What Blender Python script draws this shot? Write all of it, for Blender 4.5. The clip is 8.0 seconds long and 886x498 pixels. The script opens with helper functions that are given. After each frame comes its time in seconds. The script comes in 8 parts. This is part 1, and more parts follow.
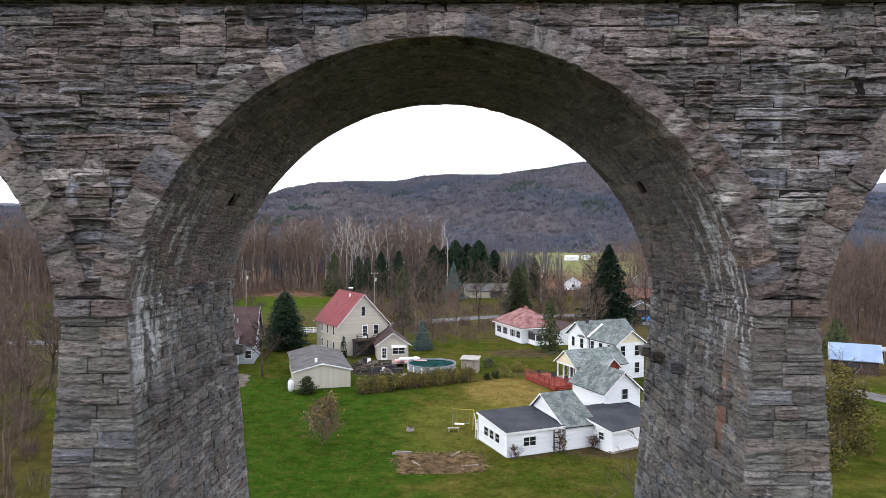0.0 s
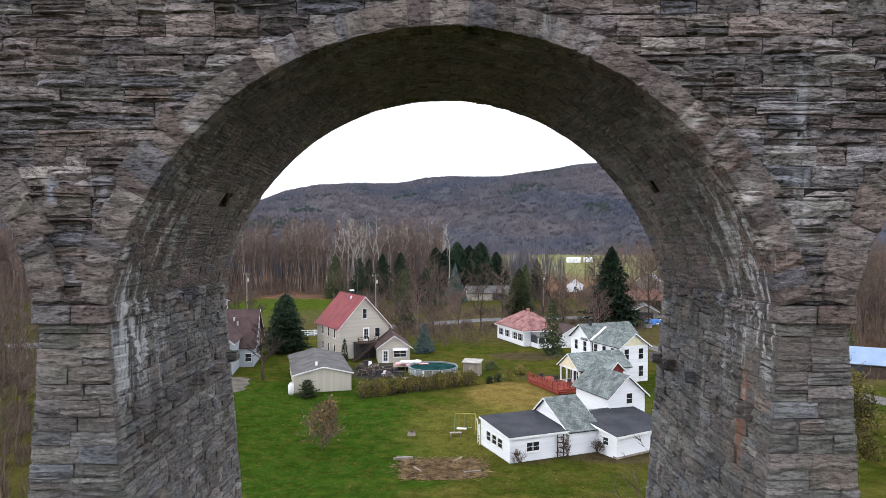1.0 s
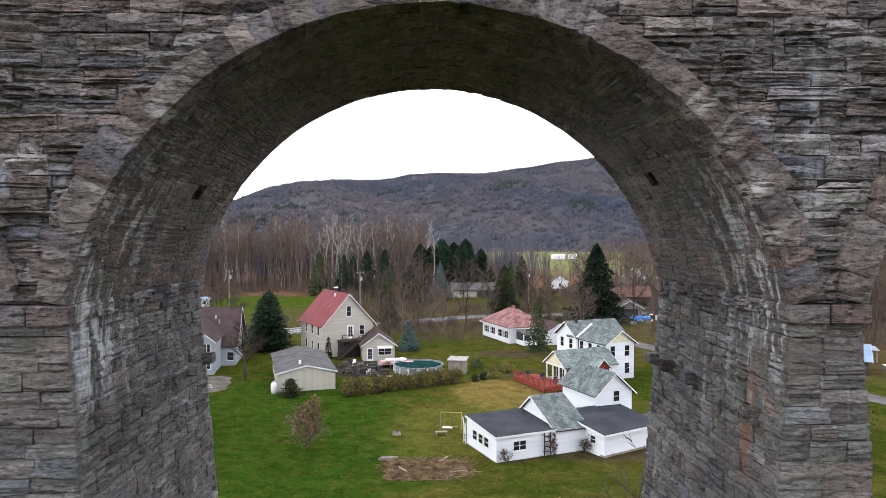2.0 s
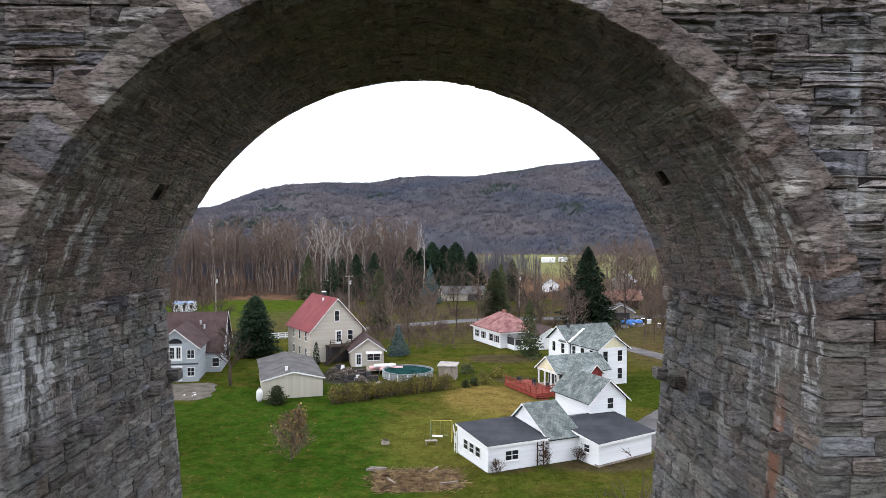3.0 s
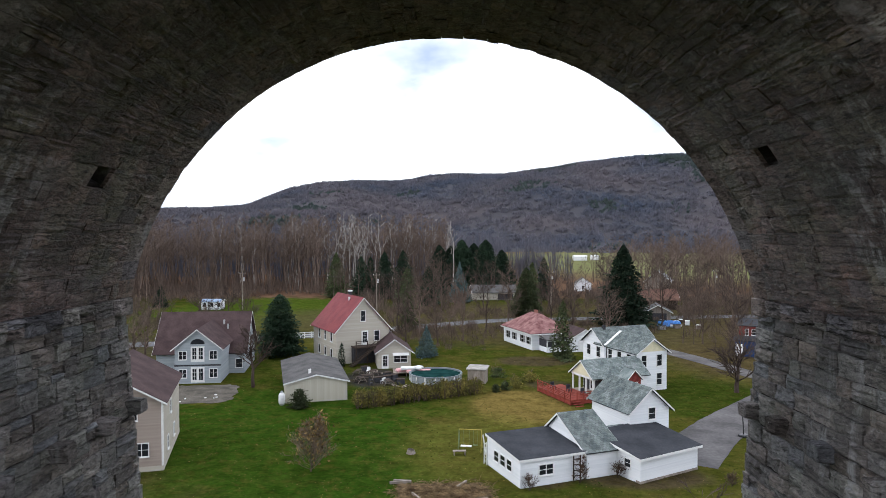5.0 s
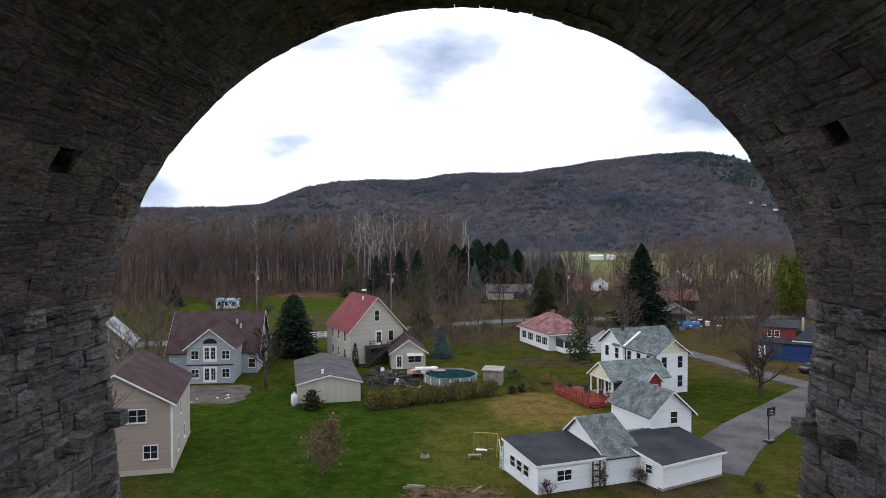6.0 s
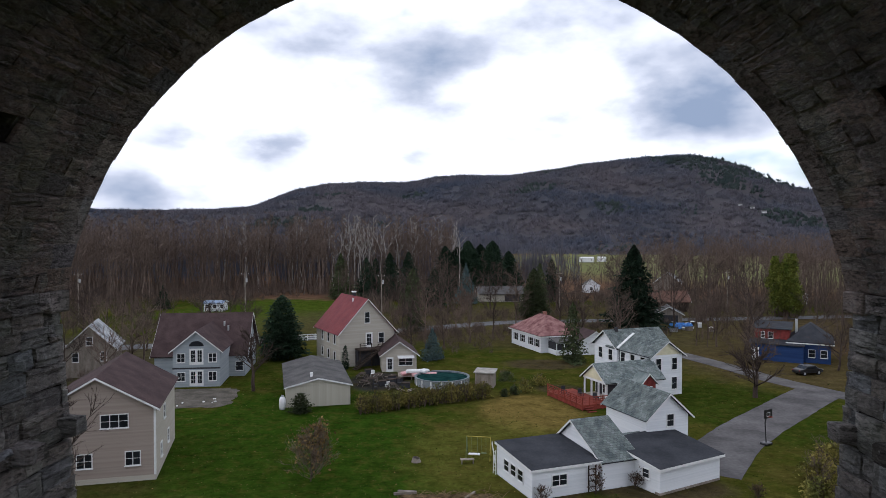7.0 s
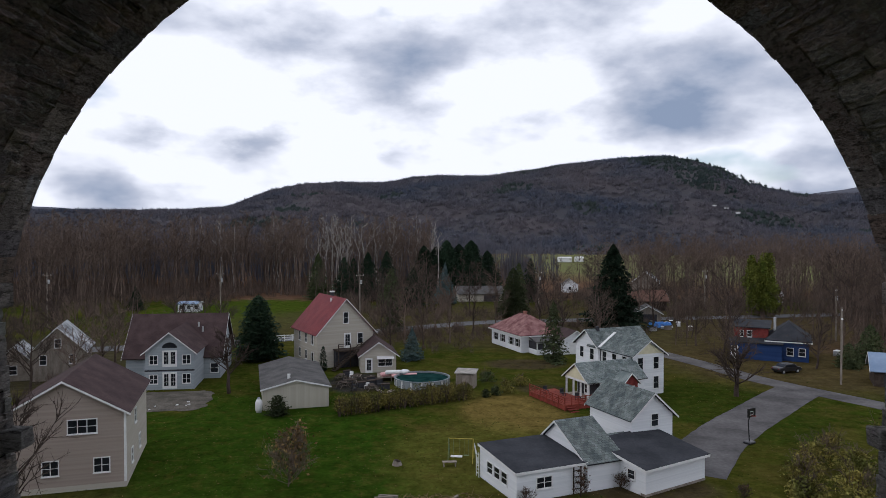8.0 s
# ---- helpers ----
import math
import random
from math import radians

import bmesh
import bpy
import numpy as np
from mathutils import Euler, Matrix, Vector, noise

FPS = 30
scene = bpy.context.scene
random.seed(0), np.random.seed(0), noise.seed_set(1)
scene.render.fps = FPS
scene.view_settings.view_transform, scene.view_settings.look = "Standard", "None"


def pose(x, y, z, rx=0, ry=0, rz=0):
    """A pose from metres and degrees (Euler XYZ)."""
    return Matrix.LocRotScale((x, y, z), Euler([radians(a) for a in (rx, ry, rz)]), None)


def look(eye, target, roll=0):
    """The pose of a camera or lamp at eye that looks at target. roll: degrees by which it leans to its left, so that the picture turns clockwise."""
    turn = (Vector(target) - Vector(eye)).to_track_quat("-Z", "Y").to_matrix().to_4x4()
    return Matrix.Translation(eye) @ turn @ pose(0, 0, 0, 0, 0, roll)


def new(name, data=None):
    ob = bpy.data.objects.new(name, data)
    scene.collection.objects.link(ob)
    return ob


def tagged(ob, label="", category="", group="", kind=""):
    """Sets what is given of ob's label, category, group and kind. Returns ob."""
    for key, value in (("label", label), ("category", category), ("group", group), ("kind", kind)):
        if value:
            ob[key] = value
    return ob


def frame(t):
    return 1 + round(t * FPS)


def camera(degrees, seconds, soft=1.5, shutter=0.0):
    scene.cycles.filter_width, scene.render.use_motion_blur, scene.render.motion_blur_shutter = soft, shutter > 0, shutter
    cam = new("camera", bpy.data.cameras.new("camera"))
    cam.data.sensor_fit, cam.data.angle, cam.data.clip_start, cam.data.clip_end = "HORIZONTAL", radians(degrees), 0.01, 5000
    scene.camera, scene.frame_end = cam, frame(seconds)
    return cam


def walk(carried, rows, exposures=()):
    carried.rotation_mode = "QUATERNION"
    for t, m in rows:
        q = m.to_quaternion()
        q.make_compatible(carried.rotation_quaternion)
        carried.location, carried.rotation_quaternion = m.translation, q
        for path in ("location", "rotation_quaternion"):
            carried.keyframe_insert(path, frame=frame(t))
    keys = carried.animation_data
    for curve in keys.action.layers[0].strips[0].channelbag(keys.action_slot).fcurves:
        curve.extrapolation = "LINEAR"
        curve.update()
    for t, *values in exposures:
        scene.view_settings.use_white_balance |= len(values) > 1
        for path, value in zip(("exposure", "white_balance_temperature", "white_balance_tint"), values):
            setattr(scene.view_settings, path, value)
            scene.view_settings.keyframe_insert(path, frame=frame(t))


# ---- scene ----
# ---------------------------------------------------------------- camera
cam = camera(66.0, 8.0, soft=0.65)
PATH = [
    (0.0, pose(0.05, -16.15, 22.03, 88.62, 0, 0.00)),
    (0.5, pose(0.04, -15.71, 22.02, 88.81, 0, 0.09)),
    (1.0, pose(0.03, -15.17, 22.02, 88.79, 0, 0.14)),
    (1.5, pose(-0.02, -14.65, 21.99, 88.60, 0, 0.19)),
    (1.7, pose(-0.04, -14.43, 21.98, 88.57, 0, 0.14)),
    (1.8, pose(-0.05, -14.31, 21.97, 88.55, 0, 0.05)),
    (1.9, pose(-0.06, -14.20, 21.96, 88.54, 0, -0.47)),
    (2.0, pose(-0.07, -14.07, 21.96, 88.53, 0, -1.16)),
    (2.1, pose(-0.07, -13.90, 21.96, 88.55, 0, -1.61)),
    (2.2, pose(-0.06, -13.72, 21.96, 88.58, 0, -2.09)),
    (2.6, pose(-0.04, -12.98, 21.98, 88.68, 0, -2.47)),
    (3.0, pose(-0.01, -12.20, 22.00, 88.78, 0, -1.99)),
    (3.3, pose(0.00, -11.60, 22.01, 88.85, 0, -1.40)),
    (3.5, pose(0.02, -11.20, 22.01, 88.90, 0, -1.33)),
    (3.8, pose(0.09, -10.52, 21.99, 88.78, 0, -1.00)),
    (4.0, pose(0.13, -10.08, 21.97, 88.69, 0, -0.45)),
    (4.2, pose(0.14, -9.67, 21.97, 88.67, 0, -0.14)),
    (4.7, pose(0.18, -8.61, 21.99, 88.61, 0, 0.28)),
    (5.3, pose(0.21, -7.35, 22.00, 88.55, 0, 0.66)),
    (5.5, pose(0.21, -6.95, 21.98, 88.53, 0, 0.76)),
    (5.7, pose(0.22, -6.65, 21.93, 88.53, 0, 1.57)),
    (5.9, pose(0.22, -6.36, 21.88, 88.53, 0, 1.95)),
    (6.0, pose(0.22, -6.22, 21.86, 88.53, 0, 1.80)),
    (6.1, pose(0.17, -6.05, 21.82, 88.54, 0, 1.76)),
    (6.2, pose(0.10, -5.90, 21.77, 88.55, 0, 1.23)),
    (6.3, pose(0.04, -5.75, 21.73, 88.57, 0, -0.14)),
    (6.4, pose(-0.02, -5.60, 21.68, 88.58, 0, -0.66)),
    (6.5, pose(-0.07, -5.46, 21.64, 88.60, 0, -0.88)),
    (6.7, pose(-0.03, -5.17, 21.58, 88.66, 0, -0.62)),
    (6.9, pose(0.02, -4.90, 21.52, 88.73, 0, 0.57)),
    (7.0, pose(0.05, -4.72, 21.51, 88.76, 0, 1.00)),
    (7.1, pose(0.06, -4.60, 21.47, 88.79, 0, 1.47)),
    (7.3, pose(0.10, -4.38, 21.39, 88.85, 0, 2.04)),
    (7.5, pose(0.09, -4.16, 21.31, 88.90, 0, 2.80)),
    (7.7, pose(-0.05, -3.82, 21.28, 88.86, 0, 2.42)),
    (7.8, pose(-0.14, -3.65, 21.27, 88.83, 0, 0.52)),
    (7.9, pose(-0.24, -3.47, 21.26, 88.81, 0, -0.33)),
    (8.0, pose(-0.33, -3.29, 21.25, 88.79, 0, -0.88)),
]
EXPOSURES = [(0.0, -0.44, 6190, 14), (3.5, -0.45, 6180, 13), (4.2, -0.58, 6140, 12), (5.5, -1.07, 6050, 12), (6.5, -1.44, 6010, 13), (7.0, -1.62, 5970, 14), (8.0, -1.90, 6050, 14)]
walk(cam, PATH, EXPOSURES)

# ---------------------------------------------------------------- sky and sun
world = bpy.data.worlds.new("overcast_sky")
scene.world = world
world.use_nodes = True


# cloud bellies: bearing, height over the horizon (degrees), size, depth
CLOUDS = [(-5.9, 15.8, 0.17, 0.9),
          (-0.3, 14.8, 0.16, 1.0),
          (5.4, 17.1, 0.16, 0.8),
          (14.6, 15.4, 0.17, 0.8),
          (21.5, 15.3, 0.18, 0.8),
          (11.0, 9.7, 0.1, 0.85),
          (17.7, 9.7, 0.13, 1.0),
          (22.7, 9.2, 0.1, 0.6),
          (29.3, 4.8, 0.12, 1.3),
          (26.7, 5.5, 0.07, 0.9),
          (-24.3, 8.1, 0.065, 0.95),
          (-25.7, 3.6, 0.07, 0.75),
          (-20.9, 4.0, 0.055, 0.75),
          (-14.1, 7.0, 0.045, 0.75),
          (-1.7, 6.0, 0.06, 0.9),
          (-9.6, 17.7, 0.12, 0.7),
          (27.8, 12.2, 0.12, 0.6)]


def build_sky():
    nt = world.node_tree
    nt.nodes.clear()
    N, L = nt.nodes.new, nt.links.new
    out, bg = N("ShaderNodeOutputWorld"), N("ShaderNodeBackground")
    sky = N("ShaderNodeTexSky")
    sky.sky_type, sky.sun_disc = "NISHITA", False
    sky.sun_elevation, sky.sun_rotation = radians(27), radians(255)
    sky.air_density, sky.dust_density = 1.0, 1.5
    skyk = N("ShaderNodeMix")
    skyk.data_type, skyk.blend_type = "RGBA", "MULTIPLY"
    skyk.inputs[0].default_value = 1.0
    skyk.inputs[7].default_value = (5.5, 5.5, 5.5, 1)
    L(sky.outputs[0], skyk.inputs[6])
    tc, mp = N("ShaderNodeTexCoord"), N("ShaderNodeMapping")
    mp.inputs["Scale"].default_value = (-1.0, 1.0, 2.1)
    mp.inputs["Location"].default_value = (1.57, 0.1, -0.25)
    L(tc.outputs["Generated"], mp.inputs[0])
    n1 = N("ShaderNodeTexNoise")
    n1.inputs["Scale"].default_value, n1.inputs["Detail"].default_value, n1.inputs["Roughness"].default_value = 4.2, 9, 0.5
    L(mp.outputs[0], n1.inputs["Vector"])
    # grey cloud bellies over the valley, their outlines torn by the noise
    tear = N("ShaderNodeMix")
    tear.data_type, tear.blend_type, tear.inputs[0].default_value = "RGBA", "LINEAR_LIGHT", 0.10
    wide = N("ShaderNodeMapping")
    wide.inputs["Scale"].default_value = (1.0, 1.0, 2.0)
    L(tc.outputs["Generated"], wide.inputs[0])
    L(wide.outputs[0], tear.inputs[6])
    ragged = N("ShaderNodeTexNoise")
    ragged.inputs["Scale"].default_value, ragged.inputs["Detail"].default_value, ragged.inputs["Roughness"].default_value = 6.5, 8, 0.58
    L(wide.outputs[0], ragged.inputs["Vector"])
    L(ragged.outputs["Color"], tear.inputs[7])
    grey = None
    for az, el, size, depth in CLOUDS:
        d = Vector((math.sin(radians(az)) * math.cos(radians(el)), math.cos(radians(az)) * math.cos(radians(el)), 2.0 * math.sin(radians(el))))
        gap = N("ShaderNodeVectorMath")
        gap.operation = "DISTANCE"
        L(tear.outputs[2], gap.inputs[0])
        gap.inputs[1].default_value = d
        near = N("ShaderNodeMapRange")
        near.interpolation_type = "SMOOTHSTEP"
        L(gap.outputs["Value"], near.inputs[0])
        for i, k in enumerate((size * 0.1, size * 1.4, depth, 0.0)):
            near.inputs[i + 1].default_value = k
        if grey is None:
            grey = near.outputs[0]
        else:
            most = N("ShaderNodeMath")
            most.operation = "SMOOTH_MAX"
            most.inputs[2].default_value = 0.2
            L(grey, most.inputs[0])
            L(near.outputs[0], most.inputs[1])
            grey = most.outputs[0]
    thin = N("ShaderNodeMath")
    thin.operation = "MULTIPLY_ADD"
    thin.inputs[1].default_value = -0.155
    L(grey, thin.inputs[0])
    L(n1.outputs[0], thin.inputs[2])
    shade = N("ShaderNodeValToRGB")
    e = shade.color_ramp.elements
    e[0].position, e[0].color = 0.24, (11.5, 14.2, 18.6, 1)
    e[1].position, e[1].color = 0.48, (41.0, 41.6, 42.6, 1)
    m = e.new(0.35)
    m.color = (22.5, 24.0, 27.0, 1)
    L(thin.outputs[0], shade.inputs[0])
    n2 = N("ShaderNodeTexNoise")
    n2.inputs["Scale"].default_value, n2.inputs["Detail"].default_value = 3.1, 5
    L(mp.outputs[0], n2.inputs["Vector"])
    gap = N("ShaderNodeValToRGB")
    gap.color_ramp.elements[0].position, gap.color_ramp.elements[1].position = 0.64, 0.72
    L(n2.outputs[0], gap.inputs[0])
    mix = N("ShaderNodeMix")
    mix.data_type = "RGBA"
    L(gap.outputs[0], mix.inputs[0])
    L(shade.outputs[0], mix.inputs[6])
    L(skyk.outputs[2], mix.inputs[7])
    L(mix.outputs[2], bg.inputs[0])
    bg.inputs[1].default_value = 0.088
    L(bg.outputs[0], out.inputs[0])


build_sky()
sun = new("sun", bpy.data.lights.new("sun", "SUN"))
sun.data.energy, sun.data.angle, sun.data.color = 1.45, radians(18), (1.0, 0.95, 0.88)
sun.matrix_world = look((-161, -43, 84), (0, 0, 0))

# ---------------------------------------------------------------- materials


def material(name, base, second=None, scale=2.0, rough=0.85, metal=0.0, bump=0.0, bump_scale=None, fine=0.25, stretch=(1, 1, 1),
             third=None, rnd=0.0, spec=0.08, coords="world"):
    """A plain two-scale noise material: base to second over a coarse noise, fine grain over it, a bump, and a random tone for each piece."""
    m = bpy.data.materials.new(name)
    m.use_nodes = True
    nt = m.node_tree
    N, L = nt.nodes.new, nt.links.new
    p = nt.nodes["Principled BSDF"]
    p.inputs["Roughness"].default_value, p.inputs["Metallic"].default_value = rough, metal
    p.inputs["Specular IOR Level"].default_value = spec
    if coords == "world":
        src = N("ShaderNodeNewGeometry").outputs["Position"]
    else:
        src = N("ShaderNodeTexCoord").outputs["Object"]
    mp = N("ShaderNodeMapping")
    mp.inputs["Scale"].default_value = stretch
    L(src, mp.inputs[0])
    n1, n2 = N("ShaderNodeTexNoise"), N("ShaderNodeTexNoise")
    n1.inputs["Scale"].default_value, n1.inputs["Detail"].default_value = scale, 5
    n2.inputs["Scale"].default_value, n2.inputs["Detail"].default_value = scale * 9, 4
    L(mp.outputs[0], n1.inputs["Vector"])
    L(mp.outputs[0], n2.inputs["Vector"])
    ramp = N("ShaderNodeValToRGB")
    e = ramp.color_ramp.elements
    e[0].position, e[1].position = 0.35, 0.65
    e[0].color = (*base, 1)
    e[1].color = (*(second or base), 1)
    if third:
        t = e.new(0.5)
        t.color = (*third, 1)
    L(n1.outputs[0], ramp.inputs[0])
    col = ramp.outputs[0]

    def times(col, value, lo, hi):
        r = N("ShaderNodeMapRange")
        r.inputs[3].default_value, r.inputs[4].default_value = lo, hi
        L(value, r.inputs[0])
        x = N("ShaderNodeMix")
        x.data_type, x.blend_type = "RGBA", "MULTIPLY"
        x.inputs[0].default_value = 1
        L(col, x.inputs[6])
        L(r.outputs[0], x.inputs[7])
        return x.outputs[2]

    if fine:
        col = times(col, n2.outputs[0], 1 - fine * 1.6, 1 + fine * 1.6)
    if rnd:
        col = times(col, N("ShaderNodeObjectInfo").outputs["Random"], 1 - rnd, 1 + rnd)
        col = times(col, N("ShaderNodeNewGeometry").outputs["Random Per Island"], 1 - rnd, 1 + rnd)
    L(col, p.inputs["Base Color"])
    if bump:
        b = N("ShaderNodeBump")
        b.inputs["Strength"].default_value, b.inputs["Distance"].default_value = 1.0, bump
        if bump_scale:
            n3 = N("ShaderNodeTexNoise")
            n3.inputs["Scale"].default_value, n3.inputs["Detail"].default_value = bump_scale, 5
            L(mp.outputs[0], n3.inputs["Vector"])
            L(n3.outputs[0], b.inputs["Height"])
        else:
            L(n2.outputs[0], b.inputs["Height"])
        L(b.outputs[0], p.inputs["Normal"])
    return m


def stone_material(name, dark=1.0, facet=(0.66, 1.32, 0.55), depth=1.0, tint=(1, 1, 1), vary=0.34, algae=0.0):
    """Grey and brown quarry stone, its tone different from block to block, with white lime streaks running down and mossy stains."""
    m = bpy.data.materials.new(name)
    m.use_nodes = True
    nt = m.node_tree
    N, L = nt.nodes.new, nt.links.new
    p = nt.nodes["Principled BSDF"]
    p.inputs["Roughness"].default_value, p.inputs["Specular IOR Level"].default_value = 0.9, 0.15
    geo, info = N("ShaderNodeNewGeometry"), N("ShaderNodeObjectInfo")
    add = N("ShaderNodeMath")
    add.operation = "ADD"
    L(geo.outputs["Random Per Island"], add.inputs[0])
    L(info.outputs["Random"], add.inputs[1])
    fr = N("ShaderNodeMath")
    fr.operation = "FRACT"
    L(add.outputs[0], fr.inputs[0])
    tone = N("ShaderNodeValToRGB")
    e = tone.color_ramp.elements
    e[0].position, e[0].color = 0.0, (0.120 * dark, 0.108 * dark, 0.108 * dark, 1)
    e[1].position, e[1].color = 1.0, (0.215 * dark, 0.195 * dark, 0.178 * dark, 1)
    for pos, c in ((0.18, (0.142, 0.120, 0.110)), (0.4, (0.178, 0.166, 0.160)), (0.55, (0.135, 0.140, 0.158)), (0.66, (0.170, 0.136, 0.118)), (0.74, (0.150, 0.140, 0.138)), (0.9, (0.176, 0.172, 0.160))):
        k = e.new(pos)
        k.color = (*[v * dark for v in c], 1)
    L(fr.outputs[0], tone.inputs[0])
    pos = geo.outputs["Position"]
    grain = N("ShaderNodeTexNoise")
    grain.inputs["Scale"].default_value, grain.inputs["Detail"].default_value, grain.inputs["Roughness"].default_value = 6.0, 10, 0.78
    bed = N("ShaderNodeMapping")
    bed.inputs["Scale"].default_value = (1, 1, 3.0)
    L(pos, bed.inputs[0])
    L(bed.outputs[0], grain.inputs["Vector"])
    big = N("ShaderNodeTexNoise")
    big.inputs["Scale"].default_value, big.inputs["Detail"].default_value = 0.55, 4
    L(pos, big.inputs["Vector"])

    def mixed(kind, fac, a, b):
        x = N("ShaderNodeMix")
        x.data_type, x.blend_type = "RGBA", kind
        for socket, v in ((x.inputs[0], fac), (x.inputs[6], a), (x.inputs[7], b)):
            if isinstance(v, (int, float, tuple)):
                socket.default_value = v
            else:
                L(v, socket)
        return x.outputs[2]

    def ranged(v, a, b, c, d):
        r = N("ShaderNodeMapRange")
        L(v, r.inputs[0])
        for i, k in enumerate((a, b, c, d)):
            r.inputs[i + 1].default_value = k
        return r.outputs[0]

    own = N("ShaderNodeTexWhiteNoise")
    own.noise_dimensions = "1D"
    L(add.outputs[0], own.inputs["W"])
    col = mixed("MULTIPLY", 1.0, tone.outputs[0], (*tint, 1))
    col = mixed("MULTIPLY", 1.0, col, ranged(own.outputs["Value"], 0.0, 1.0, 1 - vary, 1 + vary))
    col = mixed("MULTIPLY", 1.0, col, ranged(grain.outputs[0], 0.25, 0.75, 1 - 0.75 * depth, 1 + 0.8 * depth))
    col = mixed("MULTIPLY", 1.0, col, ranged(big.outputs[0], 0.3, 0.7, 0.68, 1.3))
    # split facets, each of its own tone, with dark clefts between them
    warp = N("ShaderNodeTexNoise")
    warp.inputs["Scale"].default_value, warp.inputs["Detail"].default_value = 2.2, 3
    L(pos, warp.inputs["Vector"])
    bent = N("ShaderNodeMix")
    bent.data_type, bent.blend_type, bent.inputs[0].default_value = "RGBA", "LINEAR_LIGHT", 0.16
    L(pos, bent.inputs[6])
    L(warp.outputs["Color"], bent.inputs[7])
    flat = N("ShaderNodeMapping")
    flat.inputs["Scale"].default_value = (1.2, 1.2, 4.6)
    L(bent.outputs[2], flat.inputs[0])
    cell, rim = N("ShaderNodeTexVoronoi"), N("ShaderNodeTexVoronoi")
    rim.feature = "DISTANCE_TO_EDGE"
    for v in (cell, rim):
        v.inputs["Scale"].default_value = 1.35
        L(flat.outputs[0], v.inputs["Vector"])
    grey = N("ShaderNodeSeparateColor")
    L(cell.outputs["Color"], grey.inputs[0])
    col = mixed("MULTIPLY", 1.0, col, ranged(grey.outputs[0], 0.0, 1.0, facet[0], facet[1]))
    col = mixed("MULTIPLY", 1.0, col, ranged(rim.outputs[0], 0.0, 0.05, facet[2], 1.03))
    # dark fissures along the bedding, pale lime flecks
    lie = N("ShaderNodeMapping")
    lie.inputs["Scale"].default_value = (1.1, 1.1, 6.5)
    L(pos, lie.inputs[0])
    crack = N("ShaderNodeTexNoise")
    crack.inputs["Scale"].default_value, crack.inputs["Detail"].default_value, crack.inputs["Roughness"].default_value = 1.9, 8, 0.72
    L(lie.outputs[0], crack.inputs["Vector"])
    col = mixed("MULTIPLY", 1.0, col, ranged(crack.outputs[0], 0.38, 0.48, 1 - 0.9 * depth, 1.08))
    fleck = N("ShaderNodeTexNoise")
    fleck.inputs["Scale"].default_value, fleck.inputs["Detail"].default_value, fleck.inputs["Roughness"].default_value = 2.4, 8, 0.75
    L(lie.outputs[0], fleck.inputs["Vector"])
    col = mixed("MIX", ranged(fleck.outputs[0], 0.615, 0.68, 0.0, 0.8), col, (0.40, 0.385, 0.37, 1))
    # small dark pits, with pale highlights painted into the colour
    pit = N("ShaderNodeTexNoise")
    pit.inputs["Scale"].default_value, pit.inputs["Detail"].default_value, pit.inputs["Roughness"].default_value = 7.5, 5, 0.6
    squat = N("ShaderNodeMapping")
    squat.inputs["Scale"].default_value = (1, 1, 2.2)
    L(pos, squat.inputs[0])
    L(squat.outputs[0], pit.inputs["Vector"])
    col = mixed("MULTIPLY", 1.0, col, ranged(pit.outputs[0], 0.36, 0.46, 1 - 0.6 * depth, 1.04))
    col = mixed("MIX", ranged(pit.outputs[0], 0.60, 0.70, 0.0, 0.55 * depth), col, (0.33, 0.32, 0.31, 1))
    # moss and soot in broad patches
    moss = N("ShaderNodeTexNoise")
    moss.inputs["Scale"].default_value, moss.inputs["Detail"].default_value = 0.9, 6
    L(pos, moss.inputs["Vector"])
    col = mixed("MIX", ranged(moss.outputs[0], 0.58, 0.72, 0.0, 0.4), col, (0.074 * dark, 0.080 * dark, 0.056 * dark, 1))
    # thin green algae, and lime that has seeped through the joints
    if algae:
        col = mixed("MULTIPLY", ranged(moss.outputs[0], 0.44, 0.60, 0.0, algae), col, (0.74, 1.04, 0.70, 1))
        seep = N("ShaderNodeTexNoise")
        seep.inputs["Scale"].default_value, seep.inputs["Detail"].default_value, seep.inputs["Roughness"].default_value = 1.3, 9, 0.74
        L(lie.outputs[0], seep.inputs["Vector"])
        col = mixed("MIX", ranged(seep.outputs[0], 0.56, 0.66, 0.0, 0.6 * algae), col, (0.30, 0.31, 0.27, 1))
    # lime streaks, drawn out downwards
    run = N("ShaderNodeMapping")
    run.inputs["Scale"].default_value = (1.7, 1.7, 0.2)
    L(pos, run.inputs[0])
    streak = N("ShaderNodeTexNoise")
    streak.inputs["Scale"].default_value, streak.inputs["Detail"].default_value, streak.inputs["Roughness"].default_value = 1.5, 8, 0.7
    L(run.outputs[0], streak.inputs["Vector"])
    where = N("ShaderNodeTexNoise")
    where.inputs["Scale"].default_value, where.inputs["Detail"].default_value = 0.33, 3
    L(pos, where.inputs["Vector"])
    mul = N("ShaderNodeMath")
    mul.operation = "MULTIPLY"
    L(ranged(streak.outputs[0], 0.56, 0.70, 0.0, 1.0), mul.inputs[0])
    # heaviest where water runs off the haunches at the arch's outer edge
    xyz = N("ShaderNodeSeparateXYZ")
    L(pos, xyz.inputs[0])
    near = N("ShaderNodeMath")
    near.operation = "MULTIPLY"
    band = N("ShaderNodeMath")
    band.operation = "MULTIPLY"
    L(ranged(xyz.outputs[1], 0.12, 0.3, 0.0, 1.0), band.inputs[0])
